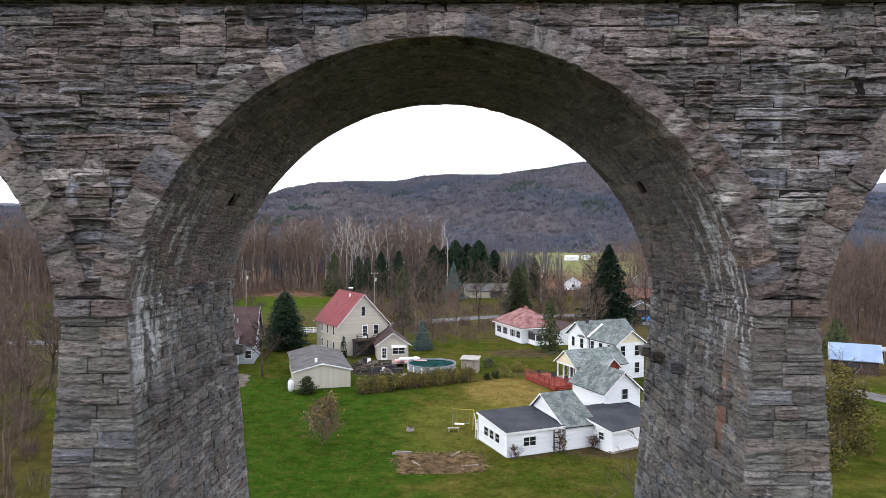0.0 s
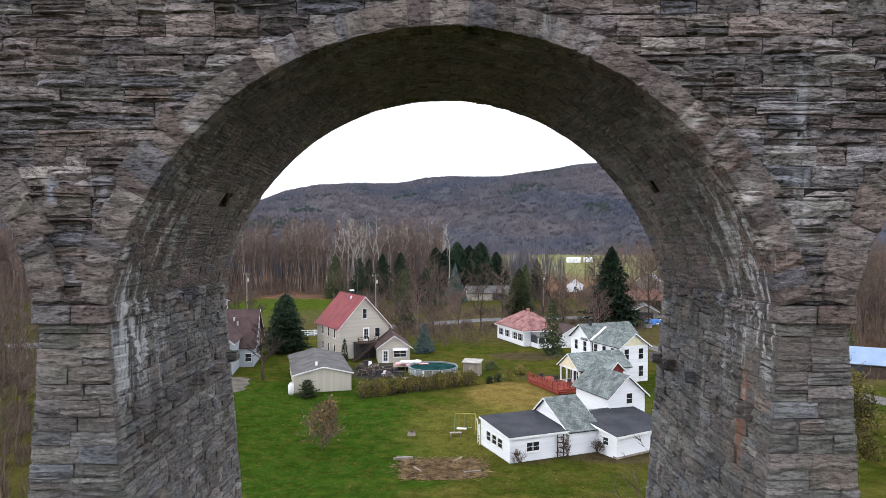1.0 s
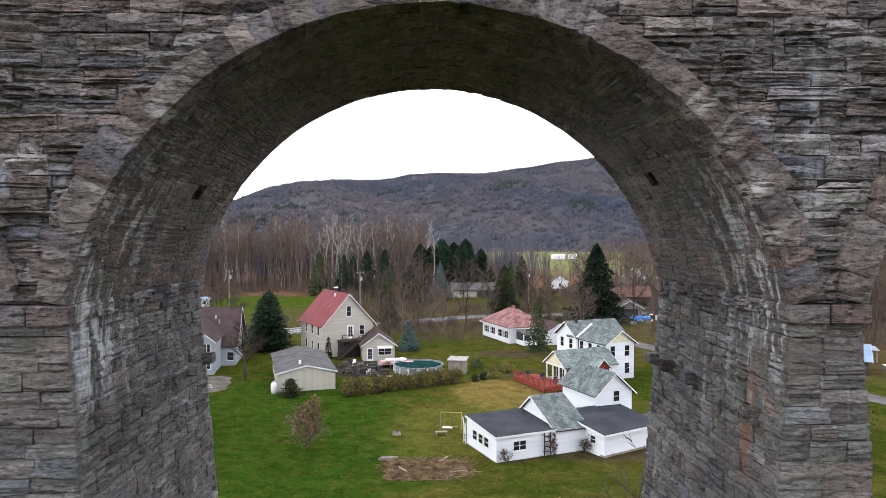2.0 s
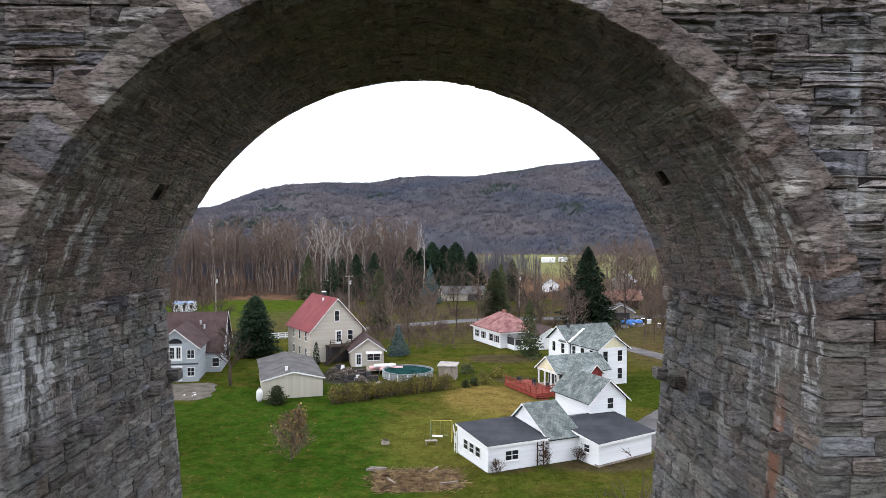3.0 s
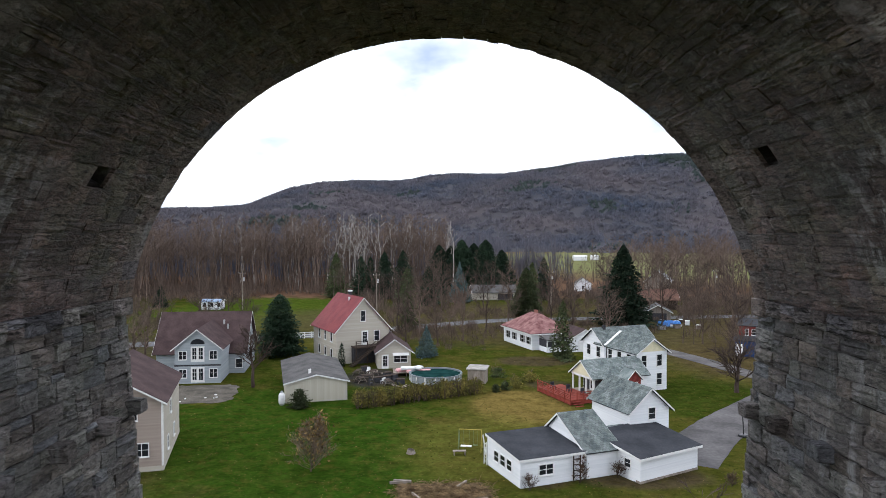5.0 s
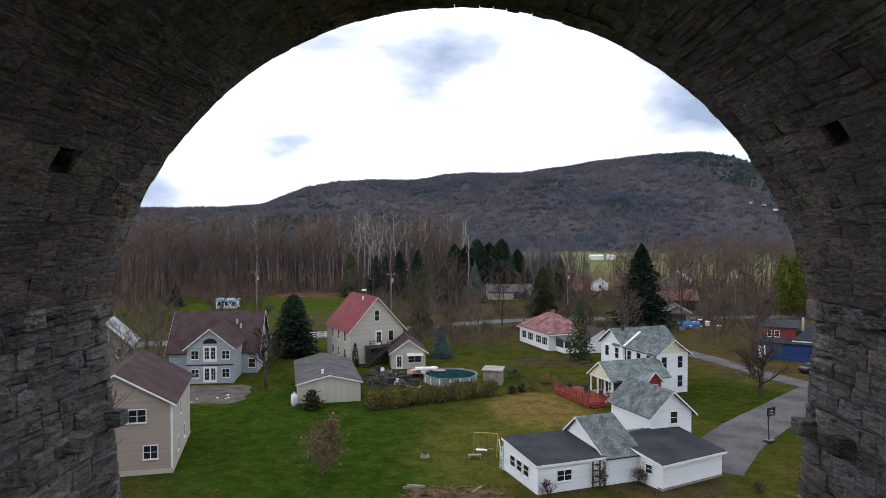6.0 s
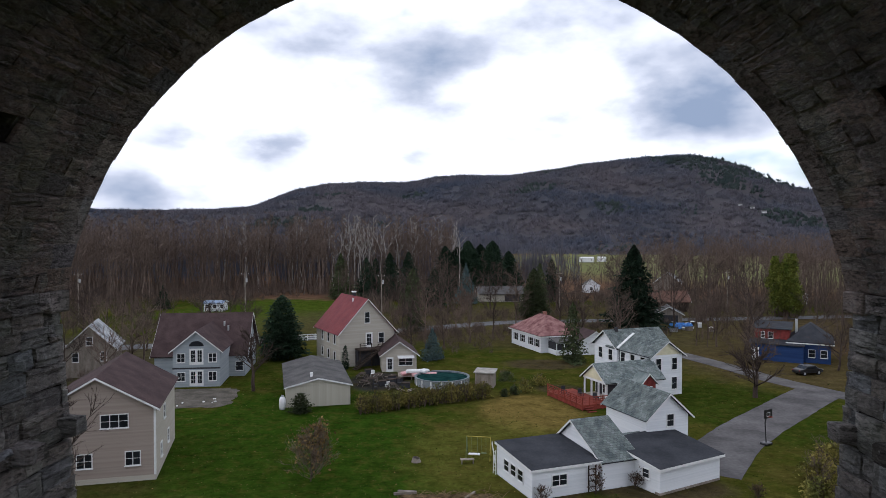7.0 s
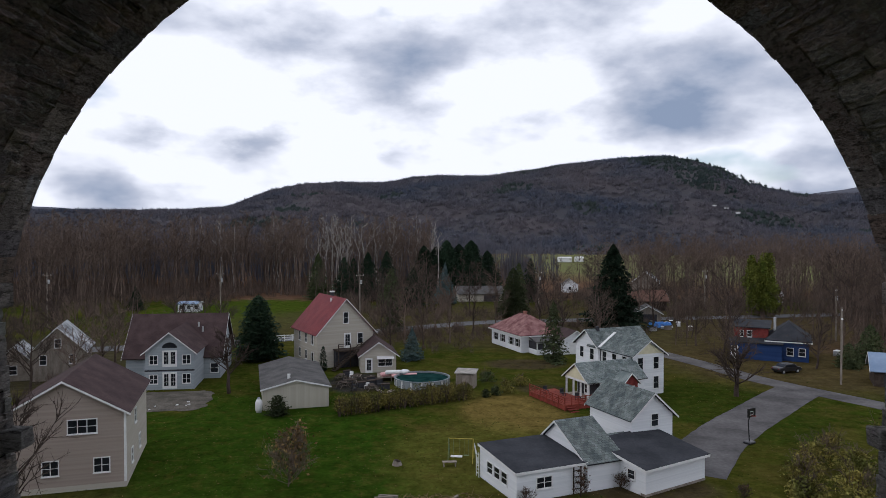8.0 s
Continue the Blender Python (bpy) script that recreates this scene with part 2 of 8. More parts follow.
    L(ranged(xyz.outputs[1], 1.4, 4.4, 1.0, 0.0), band.inputs[1])
    L(band.outputs[0], near.inputs[0])
    high = N("ShaderNodeMath")
    high.operation = "MULTIPLY"
    L(ranged(xyz.outputs[2], 17.2, 19.6, 0.0, 1.0), high.inputs[0])
    L(ranged(xyz.outputs[2], 21.8, 24.2, 1.0, 0.15), high.inputs[1])
    L(high.outputs[0], near.inputs[1])
    L(ranged(where.outputs[0], 0.48, 0.64, 0.0, 0.6), mul.inputs[1])
    curtain = N("ShaderNodeMath")
    curtain.operation = "MULTIPLY"
    L(ranged(streak.outputs[0], 0.505, 0.57, 0.0, 1.0), curtain.inputs[0])
    broken = N("ShaderNodeMath")
    broken.operation = "MULTIPLY"
    L(near.outputs[0], broken.inputs[0])
    L(ranged(crack.outputs[0], 0.43, 0.54, 0.25, 1.0), broken.inputs[1])
    L(broken.outputs[0], curtain.inputs[1])
    # single runs: rust on a pier, lime on the spandrels and below a springing
    for centre, half, tone_of, hold in (((7.45, 1.55, 17.6), (0.7, 0.28, 1.5), (0.20, 0.095, 0.055, 1), 1.0), ((8.0, 0.0, 24.5), (0.36, 0.5, 1.25), (0.47, 0.49, 0.51, 1), 0.5),
                                        ((7.9, 0.0, 22.6), (0.3, 0.5, 0.9), (0.46, 0.47, 0.48, 1), 0.6), ((-7.55, 0.0, 23.0), (0.3, 0.5, 0.4), (0.38, 0.40, 0.45, 1), 0.5),
                                        ((-8.6, 0.0, 23.0), (0.25, 0.5, 0.35), (0.34, 0.38, 0.46, 1), 0.7), ((-7.5, 0.9, 19.6), (0.5, 0.8, 1.5), (0.62, 0.63, 0.64, 1), 0.8)):
        run_of = ranged(streak.outputs[0], 0.44, 0.54, 0.0, hold) if hold < 1 else None
        for socket, c, reach in zip(xyz.outputs, centre, half):
            off = N("ShaderNodeMath")
            off.operation = "SUBTRACT"
            L(socket, off.inputs[0])
            off.inputs[1].default_value = c
            ab = N("ShaderNodeMath")
            ab.operation = "ABSOLUTE"
            L(off.outputs[0], ab.inputs[0])
            w = ranged(ab.outputs[0], reach * 0.4, reach, 1.0, 0.0)
            if run_of is None:
                run_of = w
            else:
                x = N("ShaderNodeMath")
                x.operation = "MULTIPLY"
                L(run_of, x.inputs[0])
                L(w, x.inputs[1])
                run_of = x.outputs[0]
        col = mixed("MIX", run_of, col, tone_of)
    col = mixed("MIX", mul.outputs[0], col, (0.42, 0.43, 0.44, 1))
    col = mixed("MIX", curtain.outputs[0], col, (0.58, 0.59, 0.60, 1))
    # crusts of lime that have dripped from the ring's joints
    for sx, sz, size in ((-5.55, 24.45, 0.36), (-6.75, 22.7, 0.3), (5.5, 24.6, 0.42), (6.15, 23.75, 0.36), (6.7, 22.9, 0.46), (7.1, 21.9, 0.36), (-7.15, 21.6, 0.3)):
        gap = N("ShaderNodeVectorMath")
        gap.operation = "DISTANCE"
        L(pos, gap.inputs[0])
        gap.inputs[1].default_value = (sx, 0.1, sz)
        crust = N("ShaderNodeMath")
        crust.operation = "MULTIPLY"
        L(ranged(gap.outputs["Value"], size * 0.3, size, 1.0, 0.0), crust.inputs[0])
        L(ranged(crack.outputs[0], 0.47, 0.55, 0.0, 1.0), crust.inputs[1])
        col = mixed("MIX", crust.outputs[0], col, (0.62, 0.60, 0.57, 1))
    L(col, p.inputs["Base Color"])
    b = N("ShaderNodeBump")
    b.inputs["Strength"].default_value, b.inputs["Distance"].default_value = 1.0, 0.11 * depth
    hsum = N("ShaderNodeMath")
    hsum.operation = "ADD"
    L(grain.outputs[0], hsum.inputs[0])
    L(ranged(rim.outputs[0], 0.0, 0.14, 0.0, 0.35 * (facet[1] - facet[0])), hsum.inputs[1])
    L(hsum.outputs[0], b.inputs["Height"])
    L(b.outputs[0], p.inputs["Normal"])
    return m


M_STONE = stone_material("quarry_stone", 1.13, tint=(1.03, 0.99, 0.99))
M_RING = stone_material("dressed_stone", 0.90, (0.78, 1.2, 0.75), 0.85, (1.07, 0.98, 0.94), 0.13)
M_ASHLAR = stone_material("pier_stone", 0.83, (0.8, 1.2, 0.72), 0.78, (0.99, 0.99, 0.97), algae=0.1)
# damp arch undersides: the same stone, darkened to paint in their shade
M_SOFFIT = stone_material("shade_darkened_damp_stone", 0.54, (0.7, 1.3, 0.62), 1.0, (1.28, 0.97, 0.90), algae=0.5)
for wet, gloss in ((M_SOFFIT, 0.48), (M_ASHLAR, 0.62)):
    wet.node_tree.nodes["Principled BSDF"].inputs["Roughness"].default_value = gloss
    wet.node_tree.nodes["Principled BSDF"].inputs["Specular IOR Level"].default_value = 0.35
# corbels: stone darkened all over to stand for their shaded undersides
M_CORBEL = stone_material("shade_darkened_corbel_stone", 0.66, (0.8, 1.2, 0.7), 0.8)
# darker copy of the stone, behind the ring and barrel joints
M_BACKING = stone_material("dark_backing_stone", 0.5, (0.9, 1.1, 0.8), 0.6)
M_MORTAR = material("dark_mortar", (0.016, 0.014, 0.014), (0.17, 0.165, 0.16), 1.6, bump=0.03, third=(0.024, 0.021, 0.020), fine=0.4)
M_WHITE = material("white_siding", (0.62, 0.64, 0.66), (0.72, 0.73, 0.745), 0.8, rough=0.6, fine=0.06, bump=0.02, bump_scale=6, stretch=(0.05, 0.05, 6))
M_TRIM = material("white_paint", (0.62, 0.62, 0.61), (0.7, 0.7, 0.69), 2.0, rough=0.55, fine=0.08)
M_TAN = material("tan_siding", (0.285, 0.232, 0.196), (0.33, 0.275, 0.238), 0.7, rough=0.65, fine=0.06, bump=0.02, bump_scale=6, stretch=(0.05, 0.05, 6))
M_CREAM = material("cream_siding", (0.375, 0.345, 0.29), (0.435, 0.4, 0.34), 0.7, rough=0.65, fine=0.06, bump=0.02, bump_scale=6, stretch=(0.05, 0.05, 6))
M_BEIGE = material("beige_metal_siding", (0.39, 0.365, 0.3), (0.435, 0.41, 0.34), 0.6, rough=0.55, fine=0.05, bump=0.015, bump_scale=4, stretch=(4, 4, 0.05))
M_BLUEGREY = material("pale_blue_siding", (0.27, 0.3, 0.32), (0.33, 0.36, 0.38), 0.7, rough=0.65, fine=0.06, bump=0.02, bump_scale=6, stretch=(0.05, 0.05, 6))
M_BLUE = material("blue_siding", (0.018, 0.04, 0.115), (0.025, 0.052, 0.14), 0.7, rough=0.65, fine=0.12, stretch=(0.2, 0.2, 4))
M_REDWALL = material("red_shingle", (0.14, 0.028, 0.026), (0.2, 0.045, 0.04), 2.0, rough=0.8, fine=0.2, bump=0.02)
M_SLATE = material("slate_roof", (0.108, 0.13, 0.13), (0.2, 0.222, 0.218), 1.1, rough=0.75, fine=0.3, rnd=0.24, third=(0.155, 0.18, 0.172), bump=0.03)
M_DARKROOF = material("charcoal_roofing", (0.028, 0.03, 0.035), (0.045, 0.047, 0.054), 0.6, rough=0.85, fine=0.2, bump=0.01)
M_BROWNROOF = material("brown_shingle_roof", (0.046, 0.031, 0.031), (0.07, 0.047, 0.046), 0.7, rough=0.9, fine=0.3, bump=0.02)
M_REDROOF = material("red_metal_roof", (0.125, 0.018, 0.022), (0.165, 0.028, 0.03), 0.4, rough=0.5, fine=0.12, bump=0.02, bump_scale=3, stretch=(2, 2, 0.1))
M_PINKROOF = material("faded_red_shingle_roof", (0.13, 0.055, 0.055), (0.27, 0.15, 0.14), 0.9, rough=0.9, fine=0.3, bump=0.02)
M_GREYROOF = material("grey_shingle_roof", (0.066, 0.064, 0.063), (0.105, 0.101, 0.098), 0.6, rough=0.9, fine=0.25, bump=0.02)
M_METALROOF = material("pale_metal_roof", (0.17, 0.235, 0.34), (0.23, 0.30, 0.41), 0.3, rough=0.45, metal=0.2, fine=0.08)
M_GLASS = material("window_glass", (0.010, 0.012, 0.015), (0.022, 0.025, 0.030), 0.5, rough=0.12, fine=0.1, spec=0.35)
M_DARKTRIM = material("dark_shutter", (0.035, 0.035, 0.04), (0.05, 0.05, 0.055), 3, rough=0.7)
M_DECK = material("red_stained_wood", (0.135, 0.028, 0.020), (0.20, 0.046, 0.032), 1.5, rough=0.75, fine=0.25, rnd=0.15)
M_GREYWOOD = material("weathered_wood", (0.17, 0.145, 0.12), (0.26, 0.225, 0.19), 2.0, rough=0.85, fine=0.3, stretch=(1, 1, 0.3), rnd=0.15)
M_DARKWOOD = material("dark_brown_wood", (0.036, 0.027, 0.022), (0.062, 0.047, 0.038), 2.0, rough=0.8, fine=0.3, rnd=0.15)
M_ASPHALT = material("worn_asphalt", (0.070, 0.066, 0.066), (0.125, 0.118, 0.117), 0.28, rough=0.95, fine=0.25, bump=0.01)
M_GRAVEL = material("pale_gravel", (0.068, 0.061, 0.05), (0.125, 0.112, 0.093), 0.6, rough=0.95, fine=0.4, bump=0.03)
M_ROAD = material("road_surface", (0.1, 0.1, 0.106), (0.14, 0.14, 0.148), 0.2, rough=0.9, fine=0.15)
M_BARK = material("grey_bark", (0.140, 0.102, 0.082), (0.232, 0.174, 0.140), 0.25, rough=0.95, fine=0.3, rnd=0.35)
M_TWIG = material("brown_bark", (0.071, 0.053, 0.043), (0.128, 0.094, 0.075), 0.4, rough=0.95, fine=0.3, rnd=0.3)
M_DARKBARK = material("dark_wet_bark", (0.040, 0.029, 0.024), (0.075, 0.056, 0.046), 0.6, rough=0.9, fine=0.3)
M_PALEBARK = material("pale_sycamore_bark", (0.23, 0.21, 0.19), (0.34, 0.318, 0.29), 1.0, rough=0.9, fine=0.25, rnd=0.15)
M_NEEDLE = material("dark_needles", (0.012, 0.024, 0.014), (0.025, 0.042, 0.024), 0.8, rough=0.9, fine=0.35, rnd=0.4)
M_BLUENEEDLE = material("blue_needles", (0.050, 0.080, 0.080), (0.085, 0.122, 0.118), 0.8, rough=0.9, fine=0.35, rnd=0.35)
M_LIGHTNEEDLE = material("green_needles", (0.034, 0.046, 0.020), (0.060, 0.072, 0.032), 0.8, rough=0.9, fine=0.35, rnd=0.35)
M_YELLOWLEAF = material("yellow_green_leaves", (0.085, 0.115, 0.018), (0.175, 0.185, 0.034), 0.6, rough=0.8, fine=0.3, rnd=0.4)
M_HEDGELEAF = material("olive_hedge_leaves", (0.09, 0.095, 0.024), (0.225, 0.185, 0.048), 0.5, rough=0.85, fine=0.3, rnd=0.4, third=(0.145, 0.13, 0.034))
M_FRAMEYELLOW = material("faded_yellow_paint", (0.30, 0.24, 0.05), (0.40, 0.33, 0.08), 2.0, rough=0.6, fine=0.2)
M_FRAMEGREEN = material("faded_green_paint", (0.11, 0.15, 0.07), (0.16, 0.20, 0.10), 2.0, rough=0.6, fine=0.2)
M_PALEROOF = material("worn_pale_metal_roof", (0.12, 0.125, 0.13), (0.46, 0.47, 0.48), 0.5, rough=0.6, fine=0.25, third=(0.30, 0.31, 0.32))
M_DEADLEAF = material("dead_brown_leaves", (0.055, 0.032, 0.022), (0.10, 0.06, 0.038), 0.8, rough=0.95, fine=0.3, rnd=0.4)
# distant woods, pines and hill carry aerial haze as a blue-grey base colour
M_HAZYWOOD = material("hazy_far_woods", (0.080, 0.093, 0.126), (0.134, 0.121, 0.135), 0.006, rough=1.0, fine=0.12, rnd=0.06, third=(0.108, 0.107, 0.127))
# the floor is also darkened to paint the shade between crowns
M_HILLSIDE = material("hazy_hillside_floor", (0.040, 0.043, 0.054), (0.062, 0.055, 0.059), 0.006, rough=1.0, fine=0.1, third=(0.051, 0.049, 0.055))
M_FARPINE = material("hazy_far_pines", (0.044, 0.062, 0.062), (0.064, 0.080, 0.074), 0.02, rough=1.0, fine=0.2, rnd=0.2)
M_RUSTROOF = material("rusty_brown_roof", (0.10, 0.055, 0.042), (0.15, 0.085, 0.065), 0.7, rough=0.9, fine=0.3)
M_PALEYELLOW = material("pale_yellow_shingles", (0.58, 0.54, 0.37), (0.66, 0.61, 0.43), 2.0, rough=0.7, fine=0.12, bump=0.02)
# far ridge: haze painted in as a bluer base colour
M_FARRIDGE = material("hazy_far_ridge", (0.072, 0.076, 0.096), (0.095, 0.098, 0.118), 0.006, rough=1.0, fine=0.2)
M_PALEWOOD = material("pale_weathered_boards", (0.25, 0.235, 0.21), (0.34, 0.32, 0.29), 1.5, rough=0.85, fine=0.3)
M_POOLRIM = material("grey_pool_rim", (0.13, 0.155, 0.165), (0.19, 0.215, 0.225), 1.0, rough=0.6, fine=0.15)
M_TUFT = material("grass_tufts", (0.030, 0.052, 0.008), (0.085, 0.086, 0.018), 0.12, rough=1.0, fine=0.4, rnd=0.5, third=(0.05, 0.068, 0.012))
M_LITTER = material("fallen_leaves", (0.11, 0.065, 0.03), (0.21, 0.14, 0.06), 0.4, rough=1.0, fine=0.4, rnd=0.6)
M_DARKOLIVE = material("dark_olive_leaves", (0.040, 0.040, 0.014), (0.10, 0.085, 0.024), 0.5, rough=0.85, fine=0.3, rnd=0.4)
M_STRAW = material("dry_straw", (0.075, 0.048, 0.026), (0.235, 0.165, 0.088), 1.2, rough=0.95, fine=0.4, rnd=0.4)
M_METAL = material("galvanised_metal", (0.42, 0.43, 0.44), (0.52, 0.53, 0.54), 2, rough=0.4, metal=0.6, fine=0.1)
M_BLACK = material("black_paint", (0.012, 0.012, 0.014), (0.02, 0.02, 0.022), 2, rough=0.3, fine=0.1, spec=0.5)
M_WATER = material("green_pool_water", (0.006, 0.022, 0.021), (0.015, 0.045, 0.042), 0.8, rough=0.25, fine=0.1, bump=0.01, bump_scale=3, spec=0.0)
M_POOLWALL = material("pale_pool_wall", (0.20, 0.225, 0.24), (0.27, 0.295, 0.31), 1.0, rough=0.5, fine=0.12)
M_TARPBLUE = material("blue_tarp", (0.05, 0.16, 0.45), (0.09, 0.25, 0.58), 1.0, rough=0.5, fine=0.2)
M_PINKPLASTIC = material("faded_pink_plastic", (0.55, 0.28, 0.28), (0.70, 0.45, 0.44), 1.0, rough=0.5, fine=0.15)
M_RUBBER = material("tyre_rubber", (0.018, 0.018, 0.018), (0.03, 0.03, 0.03), 5, rough=0.9)
M_BRICK = material("chimney_brick", (0.20, 0.09, 0.07), (0.29, 0.14, 0.11), 3, rough=0.9, fine=0.3, bump=0.02)


def ground_material():
    """Mown grass, greener and lusher here, ochre and worn there; brown leaf litter under the woods; a paler hay field in the valley."""
    m = bpy.data.materials.new("grass_and_leaf_litter")
    m.use_nodes = True
    nt = m.node_tree
    N, L = nt.nodes.new, nt.links.new
    p = nt.nodes["Principled BSDF"]
    p.inputs["Roughness"].default_value, p.inputs["Specular IOR Level"].default_value = 1.0, 0.0
    pos = N("ShaderNodeNewGeometry").outputs["Position"]
    xyz = N("ShaderNodeSeparateXYZ")
    L(pos, xyz.inputs[0])

    def noise_at(scale, detail=5, rough=0.55):
        n = N("ShaderNodeTexNoise")
        n.inputs["Scale"].default_value, n.inputs["Detail"].default_value, n.inputs["Roughness"].default_value = scale, detail, rough
        L(pos, n.inputs["Vector"])
        return n.outputs[0]

    def ranged(v, a, b, c, d):
        r = N("ShaderNodeMapRange")
        L(v, r.inputs[0])
        for i, k in enumerate((a, b, c, d)):
            r.inputs[i + 1].default_value = k
        return r.outputs[0]

    def maths(op, a, b):
        x = N("ShaderNodeMath")
        x.operation = op
        for s, v in ((x.inputs[0], a), (x.inputs[1], b)):
            if isinstance(v, (int, float)):
                s.default_value = v
            else:
                L(v, s)
        return x.outputs[0]

    def mixed(kind, fac, a, b):
        x = N("ShaderNodeMix")
        x.data_type, x.blend_type = "RGBA", kind
        for socket, v in ((x.inputs[0], fac), (x.inputs[6], a), (x.inputs[7], b)):
            if isinstance(v, (int, float, tuple)):
                socket.default_value = v
            else:
                L(v, socket)
        return x.outputs[2]

    def blob(cx, cy, rx, ry, wobble=0.5):
        """1 inside an uneven oval, 0 outside."""
        dx = maths("DIVIDE", maths("SUBTRACT", xyz.outputs[0], cx), rx)
        dy = maths("DIVIDE", maths("SUBTRACT", xyz.outputs[1], cy), ry)
        d = maths("SQRT", maths("ADD", maths("MULTIPLY", dx, dx), maths("MULTIPLY", dy, dy)), 0)
        d = maths("ADD", d, maths("MULTIPLY", maths("SUBTRACT", n_mid, 0.5), wobble * 2))
        return ranged(d, 0.8, 1.15, 1.0, 0.0)

    n_big, n_mid, n_fine = noise_at(0.045, 5), noise_at(0.22, 7, 0.65), noise_at(2.2, 8, 0.75)
    grass = mixed("MIX", ranged(n_big, 0.38, 0.62, 0, 1), (0.0287, 0.0444, 0.0056, 1), (0.0541, 0.0572, 0.0104, 1))
    grass = mixed("MIX", ranged(n_mid, 0.46, 0.70, 0, 0.75), grass, (0.0927, 0.0734, 0.0206, 1))
    lush = maths("MULTIPLY", blob(-20, 52, 20, 40), 0.8)
    grass = mixed("MIX", lush, grass, (0.0195, 0.0490, 0.0050, 1))
    grass = mixed("MIX", maths("MULTIPLY", blob(-50, 185, 32, 36, 0.3), 0.8), grass, (0.0455, 0.0743, 0.0087, 1))
    grass = mixed("MIX", maths("MULTIPLY", blob(36, 80, 9, 16, 0.3), 0.7), grass, (0.0218, 0.0409, 0.0052, 1))
    grass = mixed("MIX", maths("MULTIPLY", blob(9.5, 78, 6.5, 9, 0.35), 0.9), grass, (0.150, 0.108, 0.032, 1))
    grass = mixed("MIX", maths("MULTIPLY", blob(62, 110, 26, 26, 0.4), 0.75), grass, (0.0801, 0.0562, 0.0296, 1))
    grass = mixed("MIX", maths("MULTIPLY", blob(98, 142, 42, 34, 0.4), 0.85), grass, (0.085, 0.052, 0.034, 1))
    grass = mixed("MIX", maths("MULTIPLY", blob(-46, 40, 24, 22, 0.5), 0.7), grass, (0.070, 0.055, 0.020, 1))
    grass = mixed("MIX", maths("MULTIPLY", blob(15, 108, 7, 4.5, 0.4), 0.8), grass, (0.0582, 0.0427, 0.0266, 1))
    grass = mixed("MIX", maths("MULTIPLY", blob(14.5, 90, 3.5, 3, 0.4), 0.7), grass, (0.0552, 0.0427, 0.0266, 1))
    grass = mixed("MIX", maths("MULTIPLY", blob(-11, 94.5, 4.5, 6.5, 0.3), 0.85), grass, (0.0390, 0.0338, 0.0378, 1))
    grass = mixed("MIX", maths("MULTIPLY", blob(17.4, 53.2, 6.0, 3.4, 0.4), 0.85), grass, (0.060, 0.044, 0.026, 1))
    grass = mixed("MIX", maths("MULTIPLY", blob(8.6, 52.2, 2.6, 2.2, 0.4), 0.8), grass, (0.060, 0.044, 0.026, 1))
    grass = mixed("MIX", maths("MULTIPLY", blob(4, 62, 9, 12, 0.6), 0.55), grass, (0.0976, 0.0922, 0.0202, 1))
    grass = mixed("MIX", maths("MULTIPLY", blob(34, 162, 84, 40, 0.25), 0.75), grass, (0.076, 0.060, 0.031, 1))
    grass = mixed("MIX", maths("MULTIPLY", blob(-74, 106, 26, 32, 0.3), 0.8), grass, (0.0649, 0.0538, 0.0360, 1))
    litter = mixed("MIX", ranged(n_mid, 0.35, 0.65, 0, 1), (0.105, 0.062, 0.040, 1), (0.165, 0.098, 0.060, 1))
    n_tuft = noise_at(0.75, 6, 0.7)
    grass = mixed("MIX", ranged(n_tuft, 0.5, 0.72, 0, 0.6), grass, (0.0844, 0.0683, 0.0162, 1))
    grass = mixed("MULTIPLY", 1.0, grass, ranged(noise_at(0.5, 7, 0.7), 0.3, 0.7, 0.6, 1.4))
    woods = ranged(maths("ADD", xyz.outputs[1], maths("MULTIPLY", n_mid, 30)), 228, 240, 0, 1)
    col = mixed("MIX", woods, grass, litter)
    col = mixed("MIX", blob(175, 520, 155, 255, 0.12), col, mixed("MIX", ranged(n_mid, 0.4, 0.6, 0, 1), (0.135, 0.150, 0.060, 1), (0.175, 0.165, 0.080, 1)))
    col = mixed("MULTIPLY", 1.0, col, ranged(n_fine, 0.25, 0.75, 0.52, 1.25))
    L(col, p.inputs["Base Color"])
    b = N("ShaderNodeBump")
    b.inputs["Strength"].default_value, b.inputs["Distance"].default_value = 1.0, 0.10
    L(n_fine, b.inputs["Height"])
    L(b.outputs[0], p.inputs["Normal"])
    return m


M_GROUND = ground_material()
# ---------------------------------------------------------------- mesh helpers


def mesh_from(name, verts, faces, *mats, index=None, smooth=False):
    me = bpy.data.meshes.new(name)
    me.from_pydata([tuple(v) for v in verts], [], [tuple(f) for f in faces])
    for m in mats:
        me.materials.append(m)
    if index is not None:
        me.polygons.foreach_set("material_index", np.asarray(index, dtype=np.int32))
    if smooth:
        me.polygons.foreach_set("use_smooth", np.ones(len(me.polygons), dtype=bool))
    me.update()
    return me


